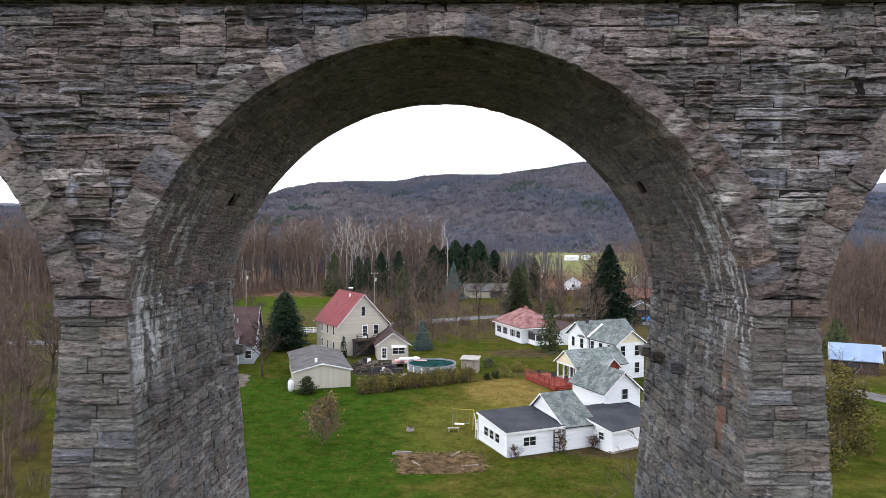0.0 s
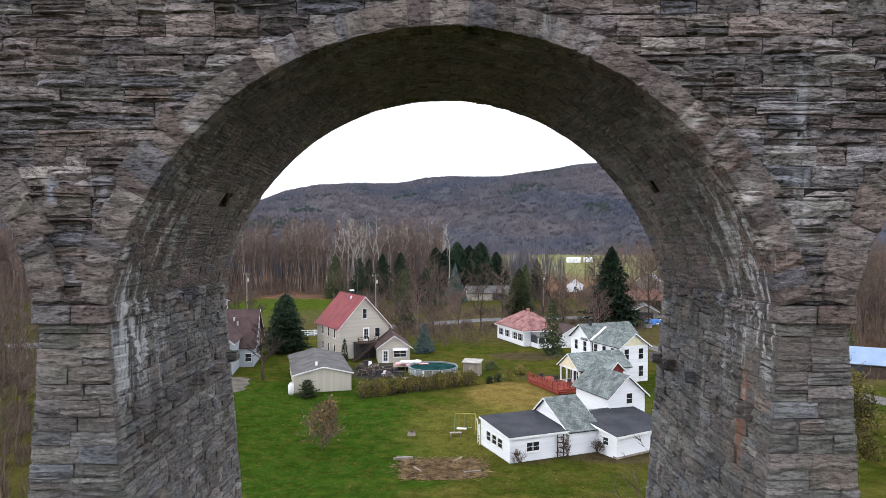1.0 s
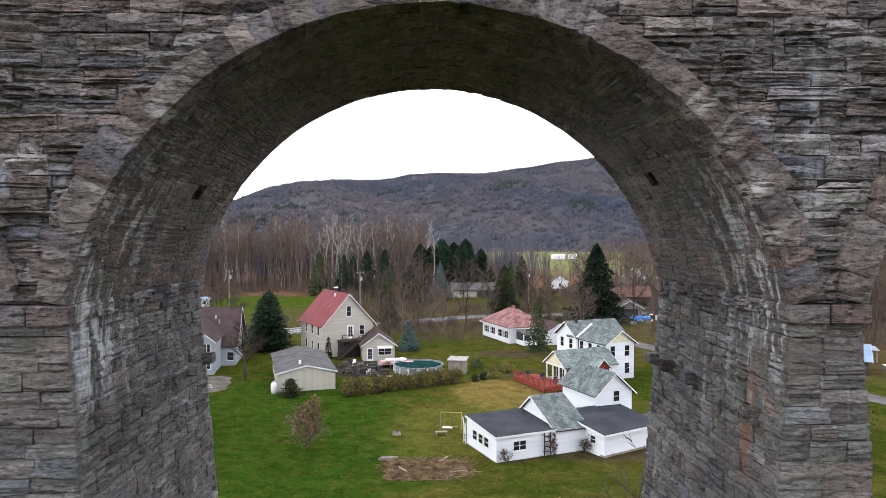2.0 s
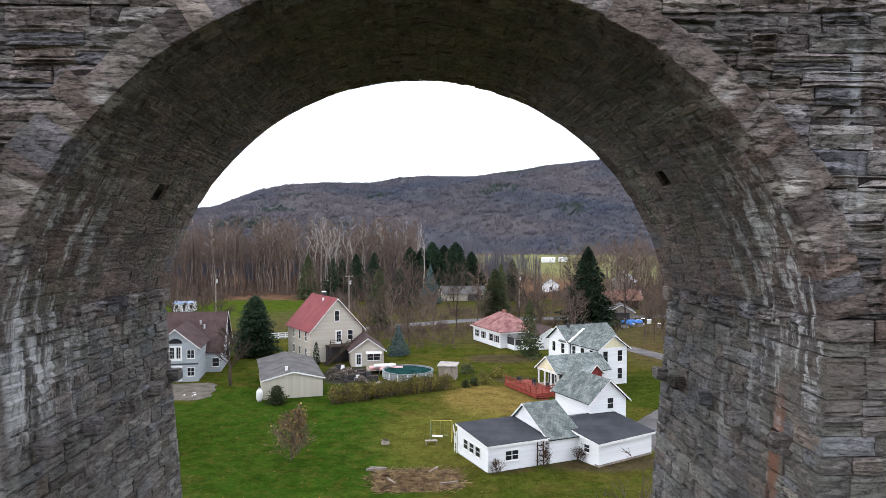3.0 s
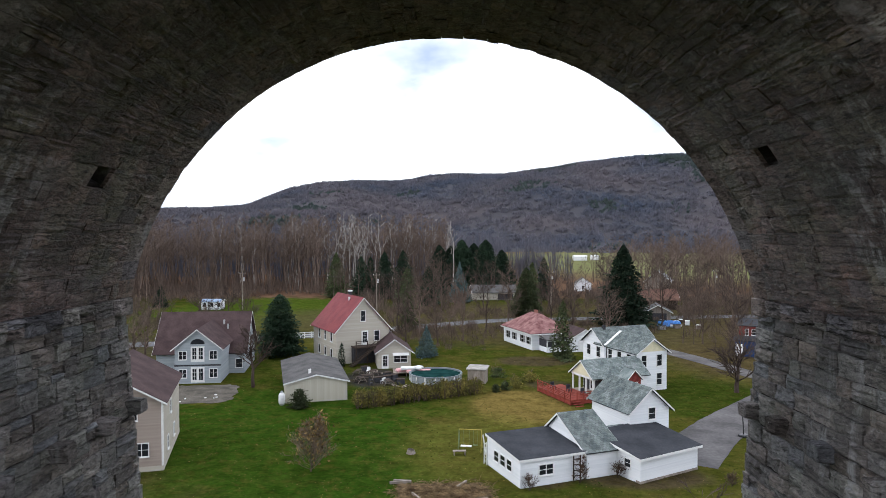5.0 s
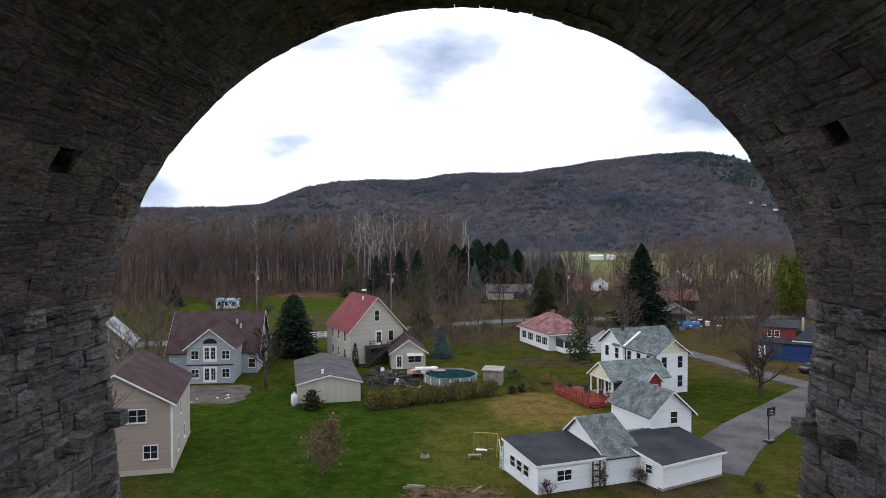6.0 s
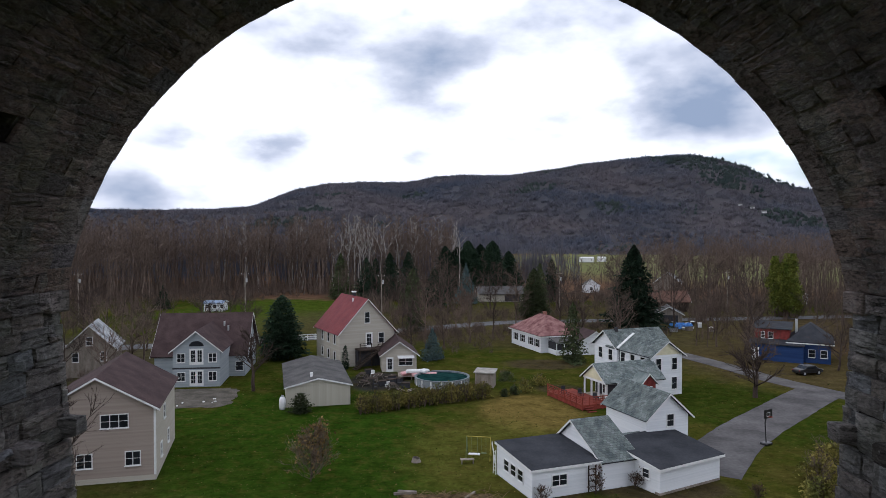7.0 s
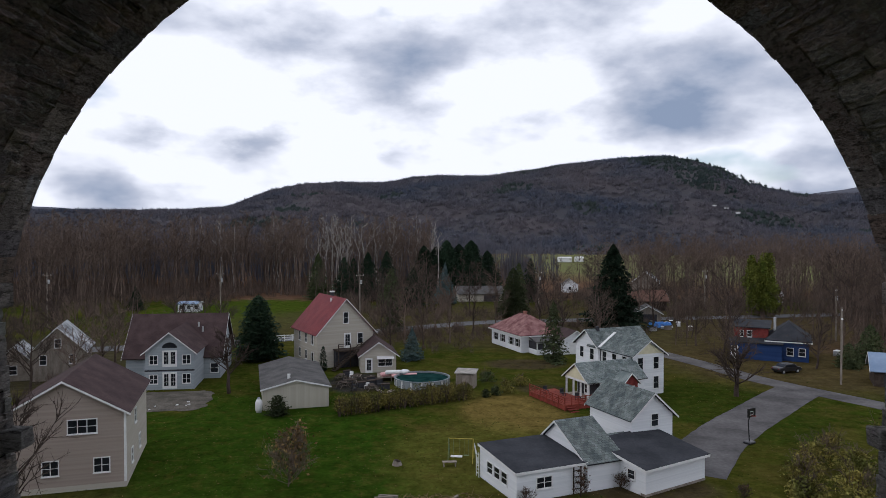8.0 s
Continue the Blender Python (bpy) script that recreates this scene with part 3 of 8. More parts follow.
def mesh_tris(name, V, F, mats, index=None, smooth=False):
    """A mesh from arrays of points and triangles."""
    me = bpy.data.meshes.new(name)
    V, F = np.asarray(V, dtype=np.float32), np.asarray(F, dtype=np.int32)
    me.vertices.add(len(V))
    me.vertices.foreach_set("co", V.ravel())
    me.loops.add(F.size)
    me.loops.foreach_set("vertex_index", F.ravel())
    me.polygons.add(len(F))
    me.polygons.foreach_set("loop_start", np.arange(0, F.size, 3, dtype=np.int32))
    for m in mats:
        me.materials.append(m)
    if index is not None:
        me.polygons.foreach_set("material_index", np.asarray(index, dtype=np.int32))
    me.polygons.foreach_set("use_smooth", np.full(len(F), smooth, dtype=bool))
    me.update(calc_edges=True)
    me.validate()
    return me


def joined(pieces):
    """(V, F) pairs to one (V, F)."""
    Vs, Fs, n = [], [], 0
    for V, F in pieces:
        Vs.append(V)
        Fs.append(np.asarray(F) + n)
        n += len(V)
    return np.concatenate(Vs), np.concatenate(Fs)


def part(name, bm, mat, parent, label=""):
    """Links a bmesh as one mesh object under a thing or a part."""
    me = bpy.data.meshes.new(name)
    bm.to_mesh(me)
    bm.free()
    for m in (mat if isinstance(mat, (list, tuple)) else [mat]):
        me.materials.append(m)
    return link(name, me, parent, label)


def link(name, me, parent, label="", m=None):
    ob = new(name, me)
    ob.parent = parent
    if m is not None:
        ob.matrix_local = m
    if label:
        ob["label"] = label
    return ob


def thing(name, m, label, category, group="", kind=""):
    ob = new(name)
    ob.matrix_world = m
    return tagged(ob, label, category, group, kind)


def boxes(*specs):
    """One bmesh of boxes, each (x0, y0, z0, x1, y1, z1)."""
    bm = bmesh.new()
    for x0, y0, z0, x1, y1, z1 in specs:
        bmesh.ops.create_cube(bm, size=1, matrix=Matrix.Translation(((x0 + x1) / 2, (y0 + y1) / 2, (z0 + z1) / 2)) @ Matrix.Diagonal((x1 - x0, y1 - y0, z1 - z0, 1)))
    return bm


def bevelled(bm, w):
    bmesh.ops.bevel(bm, geom=bm.edges[:], offset=w, segments=1, affect="EDGES")
    return bm


def slab(bm, quad, thick):
    """A plate under the four (or more) points of quad, thick metres deep along its normal."""
    a, b, c = (Vector(q) for q in quad[:3])
    n = (b - a).cross(c - a).normalized()
    if n.z < 0:
        n = -n
    top = [bm.verts.new(Vector(q)) for q in quad]
    low = [bm.verts.new(Vector(q) - n * thick) for q in quad]
    bm.faces.new(top)
    bm.faces.new(low[::-1])
    k = len(quad)
    for i in range(k):
        bm.faces.new((top[i], low[i], low[(i + 1) % k], top[(i + 1) % k]))
    return bm


def solid(*polys):
    """One bmesh of extruded outlines: each (points, vector)."""
    bm = bmesh.new()
    for pts, way in polys:
        a = [bm.verts.new(Vector(p)) for p in pts]
        b = [bm.verts.new(Vector(p) + Vector(way)) for p in pts]
        k = len(pts)
        bm.faces.new(a[::-1])
        bm.faces.new(b)
        for i in range(k):
            bm.faces.new((a[i], a[(i + 1) % k], b[(i + 1) % k], b[i]))
    bmesh.ops.recalc_face_normals(bm, faces=bm.faces[:])
    return bm


def tube(points, radii, n=4):
    """(V, F) of a tapered tube along points."""
    P = np.asarray(points, dtype=float)
    k = len(P)
    ang = np.linspace(0, 2 * math.pi, n, endpoint=False)
    d = np.gradient(P, axis=0)
    d /= np.linalg.norm(d, axis=1)[:, None] + 1e-9
    up = np.where(np.abs(d[:, 2:3]) > 0.9, np.array([[1.0, 0, 0]]), np.array([[0, 0, 1.0]]))
    s = np.cross(d, up)
    s /= np.linalg.norm(s, axis=1)[:, None] + 1e-9
    q = np.cross(s, d)
    V = P[:, None] + np.asarray(radii)[:, None, None] * (np.cos(ang)[None, :, None] * s[:, None] + np.sin(ang)[None, :, None] * q[:, None])
    F = []
    for i in range(k - 1):
        for j in range(n):
            a, b, c, e = i * n + j, i * n + (j + 1) % n, (i + 1) * n + (j + 1) % n, (i + 1) * n + j
            F += [(a, b, c), (a, c, e)]
    return V.reshape(-1, 3), np.array(F)


# ---------------------------------------------------------------- ground, hills
def fractal(x, y, scale, octaves=4):
    return noise.fractal(Vector((x / scale, y / scale, 3.7)), 1.0, 2.0, octaves)


def ground_height(x, y):
    """Flat by the houses, a little uneven, with a low rise under the farther woods."""
    far = min(1.0, max(0.0, (math.hypot(x, y) - 260) / 500))
    return far * 4.0 * fractal(x, y, 300, 2) * (0.4 + far) - 0.0


def build_ground():
    rad = [0, 12, 25, 40, 55, 70, 85, 100, 120, 145, 175, 210, 260, 320, 400, 500, 640, 820, 1050, 1400, 1900, 2600, 3400, 4400]
    n = 96
    verts, faces = [(0, 60, 0)], []
    for r in rad[1:]:
        for j in range(n):
            a = 2 * math.pi * j / n
            x, y = r * math.cos(a), 60 + r * math.sin(a)
            verts.append((x, y, ground_height(x, y)))
    for j in range(n):
        faces.append((0, 1 + j, 1 + (j + 1) % n))
    for i in range(len(rad) - 2):
        for j in range(n):
            a, b = 1 + i * n + j, 1 + i * n + (j + 1) % n
            faces.append((a, a + n, b + n, b))
    ob = new("ground", mesh_from("ground", verts, faces, M_GROUND, smooth=True))
    return tagged(ob, "green and ochre mown grass with brown leaf litter", "ground", kind="structure")


build_ground()

# Ridge lines: (bearing in degrees, right of straight ahead, height of the ridge over the eye as a slope)
RIDGE_NEAR = [(-60, 0.03), (-40, 0.034), (-30.0, 0.0269), (-23.7, 0.028), (-19.3, 0.0306), (-16.7, 0.035), (-15.0, 0.0465), (-13.2, 0.0581), (-10.5, 0.0677), (-7.8, 0.0716), (-4.0, 0.0714), (-1.7, 0.0782), (0.2, 0.0807),
              (4.5, 0.0814), (8.7, 0.0906), (11.0, 0.0973), (15.5, 0.1035), (19.0, 0.1024), (20.7, 0.0966), (22.4, 0.0871), (24.4, 0.0684), (26.0, 0.0585), (29.0, 0.0467), (32.0, 0.048), (40, 0.03), (60, 0.035)]
RIDGE_FAR = [(-60, 0.045), (-36, 0.038), (-30, 0.034), (-24, 0.030), (-18, 0.026), (20, 0.03), (27, 0.045), (32, 0.060), (36, 0.068), (44, 0.072), (60, 0.05)]


def ridge_at(table, deg):
    a = [d for d, _ in table]
    b = [s for _, s in table]
    return float(np.interp(deg, a, b))


def hill_height(table, deg, r, foot, top):
    u = (r - foot) / (top - foot)
    peak = 22 + ridge_at(table, deg) * top
    shape = u * u * (3 - 2 * u) if u < 1 else max(0.0, 1 - (u - 1) * 0.7)
    x, y = r * math.sin(radians(deg)), r * math.cos(radians(deg))
    k = math.sin(min(1.0, max(0.0, u)) * math.pi)
    return -3 + (peak + 3) * max(0, shape) + (22 * fractal(x, y, 260, 4) * k if u < 1 else 0)


def build_hill(name, table, foot, top, label, mat, lo=-75, hi=75):
    n, rings = 220, 26
    verts, faces = [], []
    for i in range(rings + 1):
        r = foot + (top * 1.45 - foot) * i / rings
        for j in range(n + 1):
            d = lo + (hi - lo) * j / n
            z = hill_height(table, d, r, foot, top)
            verts.append((r * math.sin(radians(d)), r * math.cos(radians(d)), z + 3.5 * fractal(r * d * 0.05, r, 22, 3)))
    for i in range(rings):
        for j in range(n):
            a = i * (n + 1) + j
            faces.append((a, a + 1, a + n + 2, a + n + 1))
    return tagged(new(name, mesh_from(name, verts, faces, mat, smooth=True)), label, "hill", kind="structure")


build_hill("backdrop_hill", RIDGE_NEAR, 720, 1500, "wooded hillside of bare grey-brown trees, haze painted in", M_HILLSIDE)
build_hill("backdrop_far_hill", RIDGE_FAR, 1900, 3000, "distant wooded ridge behind the valley, painted blue with haze", M_FARRIDGE)
# ---------------------------------------------------------------- viaduct
R, SPRING, DEEP, RING = 7.6, 19.0, 8.2, 0.57
IMPOST, OPEN, PIER = 20.45, 7.54, 1.45
PITCH = 2 * OPEN + PIER
LOW = math.asin((IMPOST - SPRING) / R)
CENTRES = (-PITCH, 0.0, PITCH)
END = 1.5 * PITCH
COPING = 27.45
BATTER, BATTER_FACE = 0.075, 0.012
rng = np.random.default_rng(7)


def pier_half(z):
    return PIER / 2 + min(IMPOST - z, 8.5) * BATTER + max(0.0, 12 - z) * 0.02


def face_out(z):
    return max(0.0, IMPOST - z) * BATTER_FACE


def block(seed):
    """(V, F) of a quarry-faced stone one metre long and high: split along its beds into ledges, tight joints, 0.3 m deep."""
    r = np.random.default_rng(seed)
    nx, nz = 6, 6
    xs = np.linspace(-0.5, 0.5, nx)
    zs = np.array([-0.5, *np.sort(r.uniform(-0.4, 0.4, nz - 2)), 0.5])
    V, F = [], []
    ledge = r.uniform(-0.055, 0.03, nz)
    lean = r.uniform(-0.03, 0.03)
    for k, z in enumerate(zs):
        for i, x in enumerate(xs):
            end, bed = i in (0, nx - 1), k in (0, nz - 1)
            if end or bed:
                y = r.uniform(0.0, 0.05)
            else:
                y = r.uniform(-0.03, 0.025) + ledge[k] + lean * x
            V.append((x * r.uniform(0.975, 1.0) if end else x + r.uniform(-0.06, 0.06), y, z * r.uniform(0.93, 1.0) if bed else z + r.uniform(-0.04, 0.04)))
    for k in range(nz - 1):
        for i in range(nx - 1):
            a = k * nx + i
            b, c, d = a + 1, a + nx + 1, a + nx
            F += [(a, b, c), (a, c, d)] if r.random() < 0.5 else [(a, b, d), (b, c, d)]
    loop = [i for i in range(nx)] + [k * nx + nx - 1 for k in range(1, nz)] + [(nz - 1) * nx + i for i in range(nx - 2, -1, -1)] + [k * nx for k in range(nz - 2, 0, -1)]
    n0, m = len(V), len(loop)
    V += [(V[i][0], 0.3, V[i][2]) for i in loop]
    for j in range(m):
        a, b = loop[j], loop[(j + 1) % m]
        c, d = n0 + (j + 1) % m, n0 + j
        F += [(b, a, d), (b, d, c)]
    return np.array(V), np.array(F)


BLOCKS = [block(s) for s in range(30)]
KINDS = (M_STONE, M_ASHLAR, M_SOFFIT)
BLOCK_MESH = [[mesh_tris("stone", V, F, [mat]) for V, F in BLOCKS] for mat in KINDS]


def lay(stones, parent, limit, key, name="stone", rough=1.0, kind=0):
    """Lays stones, each (centre, along, out, up, length, height): the first ones by key as objects of their own, the rest joined."""
    cut = []
    for c, ax, out, up, ln, ht in stones:
        if ht > 0.27 and (kind == 0 and rng.random() < 0.36 or kind == 1 and rng.random() < 0.22):
            f = rng.uniform(0.35, 0.65)
            lo, hi = np.array(c) - np.array(up) * ht * (1 - f) / 2, np.array(c) + np.array(up) * ht * f / 2
            cut += [(lo, ax, out, up, ln, ht * f), (hi, ax, out, up, ln, ht * (1 - f))]
        else:
            cut.append((c, ax, out, up, ln, ht))
    stones = sorted(cut, key=key)
    rest = []
    for i, (c, ax, out, up, ln, ht) in enumerate(stones):
        k = int(rng.integers(len(BLOCKS)))
        flip = -1.0 if rng.random() < 0.5 else 1.0
        tip = rng.normal(0, 0.018) * rough
        ax, up, out = np.array(ax, float), np.array(up, float), np.array(out, float)
        c = np.array(c) + up * rng.uniform(-0.014, 0.014)
        cols = np.array([(ax + up * tip) * ln * (1.02 if kind == 2 else rng.uniform(0.985, 1.01)), -(out + up * rng.normal(0, 0.05)) * rng.uniform(0.8, 1.9) * rough, (up - ax * tip) * ht * (1.05 if kind == 2 else rng.uniform(0.965, 1.03))]).T
        c = np.array(c) + np.array(out) * rng.uniform(-0.05, 0.045) * rough
        if i < limit:
            m = Matrix(cols.tolist()).to_4x4()
            m.translation = Vector(c.tolist())
            link(name, BLOCK_MESH[kind][k], parent, m=m)
        else:
            rest.append((BLOCKS[k][0] @ cols.T + c, BLOCKS[k][1]))
    if rest:
        V, F = joined(rest)
        ob = link("coursed_rubble", mesh_tris("coursed_rubble", V, F, [KINDS[kind]]), parent)
        tagged(ob, kind="stuff")


def courses(z0, z1, lo=0.24, hi=0.50):
    zs = [z0]
    while zs[-1] < z1 - hi * 1.3:
        zs.append(zs[-1] + rng.uniform(lo, hi))
    zs.append(z1)
    return zs


def cuts(a, b, lo=0.4, hi=1.3):
    """Joints along a course from a to b."""
    if b - a < lo * 1.2:
        return [a, b]
    xs = [a]
    while b - xs[-1] > hi:
        xs.append(xs[-1] + rng.uniform(lo, hi))
        if b - xs[-1] < lo * 0.6:
            xs.pop()
            break
    xs.append(b)
    return xs


def spans(z_lo, z_hi):
    """The stretches of the face above the springing that the arches leave free at a course."""
    h = z_hi - SPRING
    out, edge = [], -END
    for c in CENTRES:
        r = R + RING - 0.05
        half = math.sqrt(r * r - h * h) if h < r else 0
        if half > 0:
            out.append((edge, c - half))
            edge = c + half
    out.append((edge, END))
    return [(a, b) for a, b in out if b - a > 0.15]


viaduct = thing("viaduct", Matrix.Identity(4), "tall grey-brown quarry-stone railway viaduct with round arches", "viaduct")


def spandrel_core():
    """The body of the spandrels between arches and coping, cut by the barrels; its faces lie 8 cm behind the stones."""
    verts, faces = [], []
    xs = sorted({round(c + R1 * math.cos(a), 4) for c in CENTRES for R1 in (R + 0.1,) for a in np.linspace(LOW, math.pi - LOW, 49)} | {-END, END})
    cols = []
    for x in xs:
        low = IMPOST
        for c in CENTRES:
            d = abs(x - c)
            if d < R + 0.1:
                low = max(IMPOST, SPRING + math.sqrt((R + 0.1) ** 2 - d * d))
        cols.append((x, low))
    y0, y1 = 0.08, DEEP - 0.08
    for x, low in cols:
        verts += [(x, y0, low), (x, y0, COPING), (x, y1, COPING), (x, y1, low)]
    for i in range(len(cols) - 1):
        a, b = 4 * i, 4 * i + 4
        faces += [(a, b, b + 1, a + 1), (a + 1, b + 1, b + 2, a + 2), (a + 2, b + 2, b + 3, a + 3)]
        if not any(hole_cell(c, verts[a], verts[b]) for c in CENTRES):
            faces.append((a + 3, b + 3, b, a))
        else:
            # the barrel with a square pocket left in its middle
            p = [Vector(verts[k]) for k in (a, b, b + 3, a + 3)]
            mid = [p[0].lerp(p[3], f) for f in (HOLE_IN, HOLE_OUT)] + [p[1].lerp(p[2], f) for f in (HOLE_OUT, HOLE_IN)]
            out = Vector((p[0].x + p[1].x, 0, p[0].z + p[1].z - 2 * SPRING))
            out.normalize()
            n0 = len(verts)
            verts.extend([tuple(v) for v in mid] + [tuple(v + out * 0.9) for v in mid])
            q = [n0 + k for k in range(8)]
            faces.extend([(a, b, q[3], q[0]), (q[1], q[2], b + 3, a + 3), (q[0], q[3], q[7], q[4]), (q[1], q[0], q[4], q[5]), (q[2], q[1], q[5], q[6]), (q[3], q[2], q[6], q[7]), (q[4], q[7], q[6], q[5])])
    last = 4 * (len(cols) - 1)
    faces += [(0, 1, 2, 3), (last + 3, last + 2, last + 1, last)]
    return mesh_from("spandrel_wall", verts, faces, M_MORTAR)


HOLES, HALF = (radians(35.5), math.pi - radians(32)), radians(1.7)
HOLE_IN, HOLE_OUT = 0.572, 0.648


def hole_cell(c, a, b):
    if c != 0.0:
        return False
    x = (a[0] + b[0]) / 2
    z = (a[2] + b[2]) / 2
    if abs(x) > R + 0.1 or z <= IMPOST + 0.01:
        return False
    ang = math.atan2(z - SPRING, x)
    return min(abs(ang - h) for h in HOLES) < radians(1.9)


wall = link("spandrel_wall", spandrel_core(), viaduct)


def face_stones():
    front, back = [], []
    zs = courses(IMPOST, COPING - 0.02)
    for z0, z1 in zip(zs, zs[1:]):
        for a, b in spans(z0, z1):
            xs = cuts(a, b, 0.45, 1.55)
            for x0, x1 in zip(xs, xs[1:]):
                front.append((((x0 + x1) / 2, 0, (z0 + z1) / 2), (1, 0, 0), (0, -1, 0), (0, 0, 1), x1 - x0, z1 - z0))
                back.append((((x0 + x1) / 2, DEEP, (z0 + z1) / 2), (-1, 0, 0), (0, 1, 0), (0, 0, 1), x1 - x0, z1 - z0))
    lay(front + back, wall, 290, lambda s: abs(s[0][0]) + (100 if s[0][1] > 1 else 0))


def voussoir(seed, step, long=0.0):
    """A wedge of the arch ring with a tooled, uneven face, about the arch's centre at angle 0 (pointing along x); long: how far it tails into the wall."""
    r = np.random.default_rng(seed)
    g = 0.003 / R
    V, F = [], []
    n, rows = 4, 6
    angs = np.linspace(-step / 2 + g, step / 2 - g, n)
    deep = RING + long
    rads = [R + deep * u for u in (0, 0.06, 0.3, 0.6, 0.93, 1.0)]
    tilt = r.uniform(-0.04, 0.04)
    for i, rad in enumerate(rads):
        for j, a in enumerate(angs):
            edge = i in (0, rows - 1) or j in (0, n - 1)
            y = -0.15 + tilt * (i / rows - 0.5) + (r.uniform(0.0, 0.03) if edge else r.uniform(-0.05, 0.02))
            q = rad + r.uniform(-0.03, 0.03) * (0 < i < rows - 1) + (r.uniform(-0.03, 0.02) if i == rows - 1 else 0)
            V.append((q * math.cos(a), y, q * math.sin(a)))
    for i in range(rows - 1):
        for j in range(n - 1):
            a = i * n + j
            F += [(a, a + n, a + n + 1), (a, a + n + 1, a + 1)]
    loop = [*range(n), *[i * n + n - 1 for i in range(1, rows)], *[(rows - 1) * n + j for j in range(n - 2, -1, -1)], *[i * n for i in range(rows - 2, 0, -1)]]
    n0, m = len(V), len(loop)
    V += [(V[i][0], 0.62, V[i][2]) for i in loop]
    for j in range(m):
        a, b, c, d = loop[j], loop[(j + 1) % m], n0 + (j + 1) % m, n0 + j
        F += [(a, b, c), (a, c, d)]
    return mesh_tris("voussoir", V, F, [M_RING])


def arch_rings():
    count = 52
    step = (math.pi - 2 * LOW) / count
    shapes = [voussoir(40 + s, step) for s in range(8)]
    tails = [voussoir(60 + s, step, (0.04, 0.12, 0.2, 0.3)[s % 4]) for s in range(8)]
    for c in CENTRES:
        for y, turn in ((0.0, 0), (DEEP, 180)):
            bm = bmesh.new()
            for i in range(48):
                a0, a1 = LOW + (math.pi - 2 * LOW) * i / 48, LOW + (math.pi - 2 * LOW) * (i + 1) / 48
                y0, y1 = (0.0, 0.55) if turn == 0 else (DEEP - 0.55, DEEP)
                pts = [(c + r * math.cos(a), y0, SPRING + r * math.sin(a)) for r, a in ((R + 0.015, a0), (R + RING - 0.015, a0), (R + RING - 0.015, a1), (R + 0.015, a1))]
                q = [bm.verts.new(p) for p in pts] + [bm.verts.new((p[0], y1, p[2])) for p in pts]
                bm.faces.new(q[:4])
                bm.faces.new((q[0], q[3], q[7], q[4]))
                bm.faces.new((q[7], q[6], q[5], q[4]))
                bm.faces.new((q[1], q[5], q[6], q[2]))
            bmesh.ops.remove_doubles(bm, verts=bm.verts[:], dist=0.001)
            ring = part("arch_ring", bm, M_BACKING, viaduct)
            wide = rng.uniform(0.6, 1.4, count)
            wide *= count / wide.sum()
            for i in range(count):
                ang = LOW + step * (wide[:i].sum() + wide[i] / 2)
                m = Matrix.Translation((c, y, SPRING)) @ Matrix.Rotation(-ang, 4, "Y")
                if turn:
                    m = Matrix.Translation((c, y, SPRING)) @ Matrix.Rotation(math.pi, 4, "Z") @ Matrix.Rotation(-(math.pi - ang) + math.pi - math.pi, 4, "Y")
                push = rng.uniform(-0.02, 0.02)
                link("voussoir", (tails if min(ang, math.pi - ang) < 0.75 else shapes)[int(rng.integers(8))], ring, m=m @ Matrix.Translation((rng.uniform(-0.012, 0.012), push, 0)) @ Matrix.Diagonal((1, 1, wide[i], 1)))


def barrel_stones(c):
    out = []
    stops = [LOW, HOLES[0] - HALF, HOLES[0] + HALF, HOLES[1] - HALF, HOLES[1] + HALF, math.pi - LOW]
    angs = [LOW]
    for stop in stops[1:]:
        while angs[-1] < stop - 0.065:
            angs.append(min(angs[-1] + rng.uniform(0.17, 0.42) / R, stop))
        if stop - angs[-1] > 0.02:
            angs.append(stop)
        else:
            angs[-1] = stop
    for a0, a1 in zip(angs, angs[1:]):
        a = (a0 + a1) / 2
        radial = (math.cos(a), 0, math.sin(a))
        tang = (-math.sin(a), 0, math.cos(a))
        ys = cuts(0.55, DEEP - 0.55, 0.3, 1.0)
        if c == 0.0 and min(abs(a - h) for h in HOLES) < HALF:
            ys = cuts(0.55, DEEP * HOLE_IN, 0.5, 1.3) + cuts(DEEP * HOLE_OUT, DEEP - 0.55, 0.5, 1.3)
        for y0, y1 in zip(ys, ys[1:]):
            y = (y0 + y1) / 2
            if c == 0.0 and abs(y0 - DEEP * HOLE_IN) < 0.01 and abs(y1 - DEEP * HOLE_OUT) < 0.01:
                continue
            cx, cz = c + R * radial[0], SPRING + R * radial[2]
            out.append(((cx, y, cz), (0, 1, 0), (-radial[0], 0, -radial[2]), tang, y1 - y0, (a1 - a0) * R))
    return out


def build_barrels():
    for c in CENTRES:
        bm = bmesh.new()
        for i in range(48):
            a0, a1 = LOW + (math.pi - 2 * LOW) * i / 48, LOW + (math.pi - 2 * LOW) * (i + 1) / 48
            if c == 0.0 and min(abs((a0 + a1) / 2 - h) for h in HOLES) < radians(4):
                continue
            q = [bm.verts.new((c + (R + 0.085) * math.cos(a), y, SPRING + (R + 0.085) * math.sin(a))) for a, y in ((a0, 0.5), (a1, 0.5), (a1, DEEP - 0.5), (a0, DEEP - 0.5))]
            bm.faces.new(q[::-1])
        bmesh.ops.remove_doubles(bm, verts=bm.verts[:], dist=0.001)
        barrel = part("arch_barrel", bm, M_BACKING, viaduct, "damp stone underside of an arch, its shade painted in")
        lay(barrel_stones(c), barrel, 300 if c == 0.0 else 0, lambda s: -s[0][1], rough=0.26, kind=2)


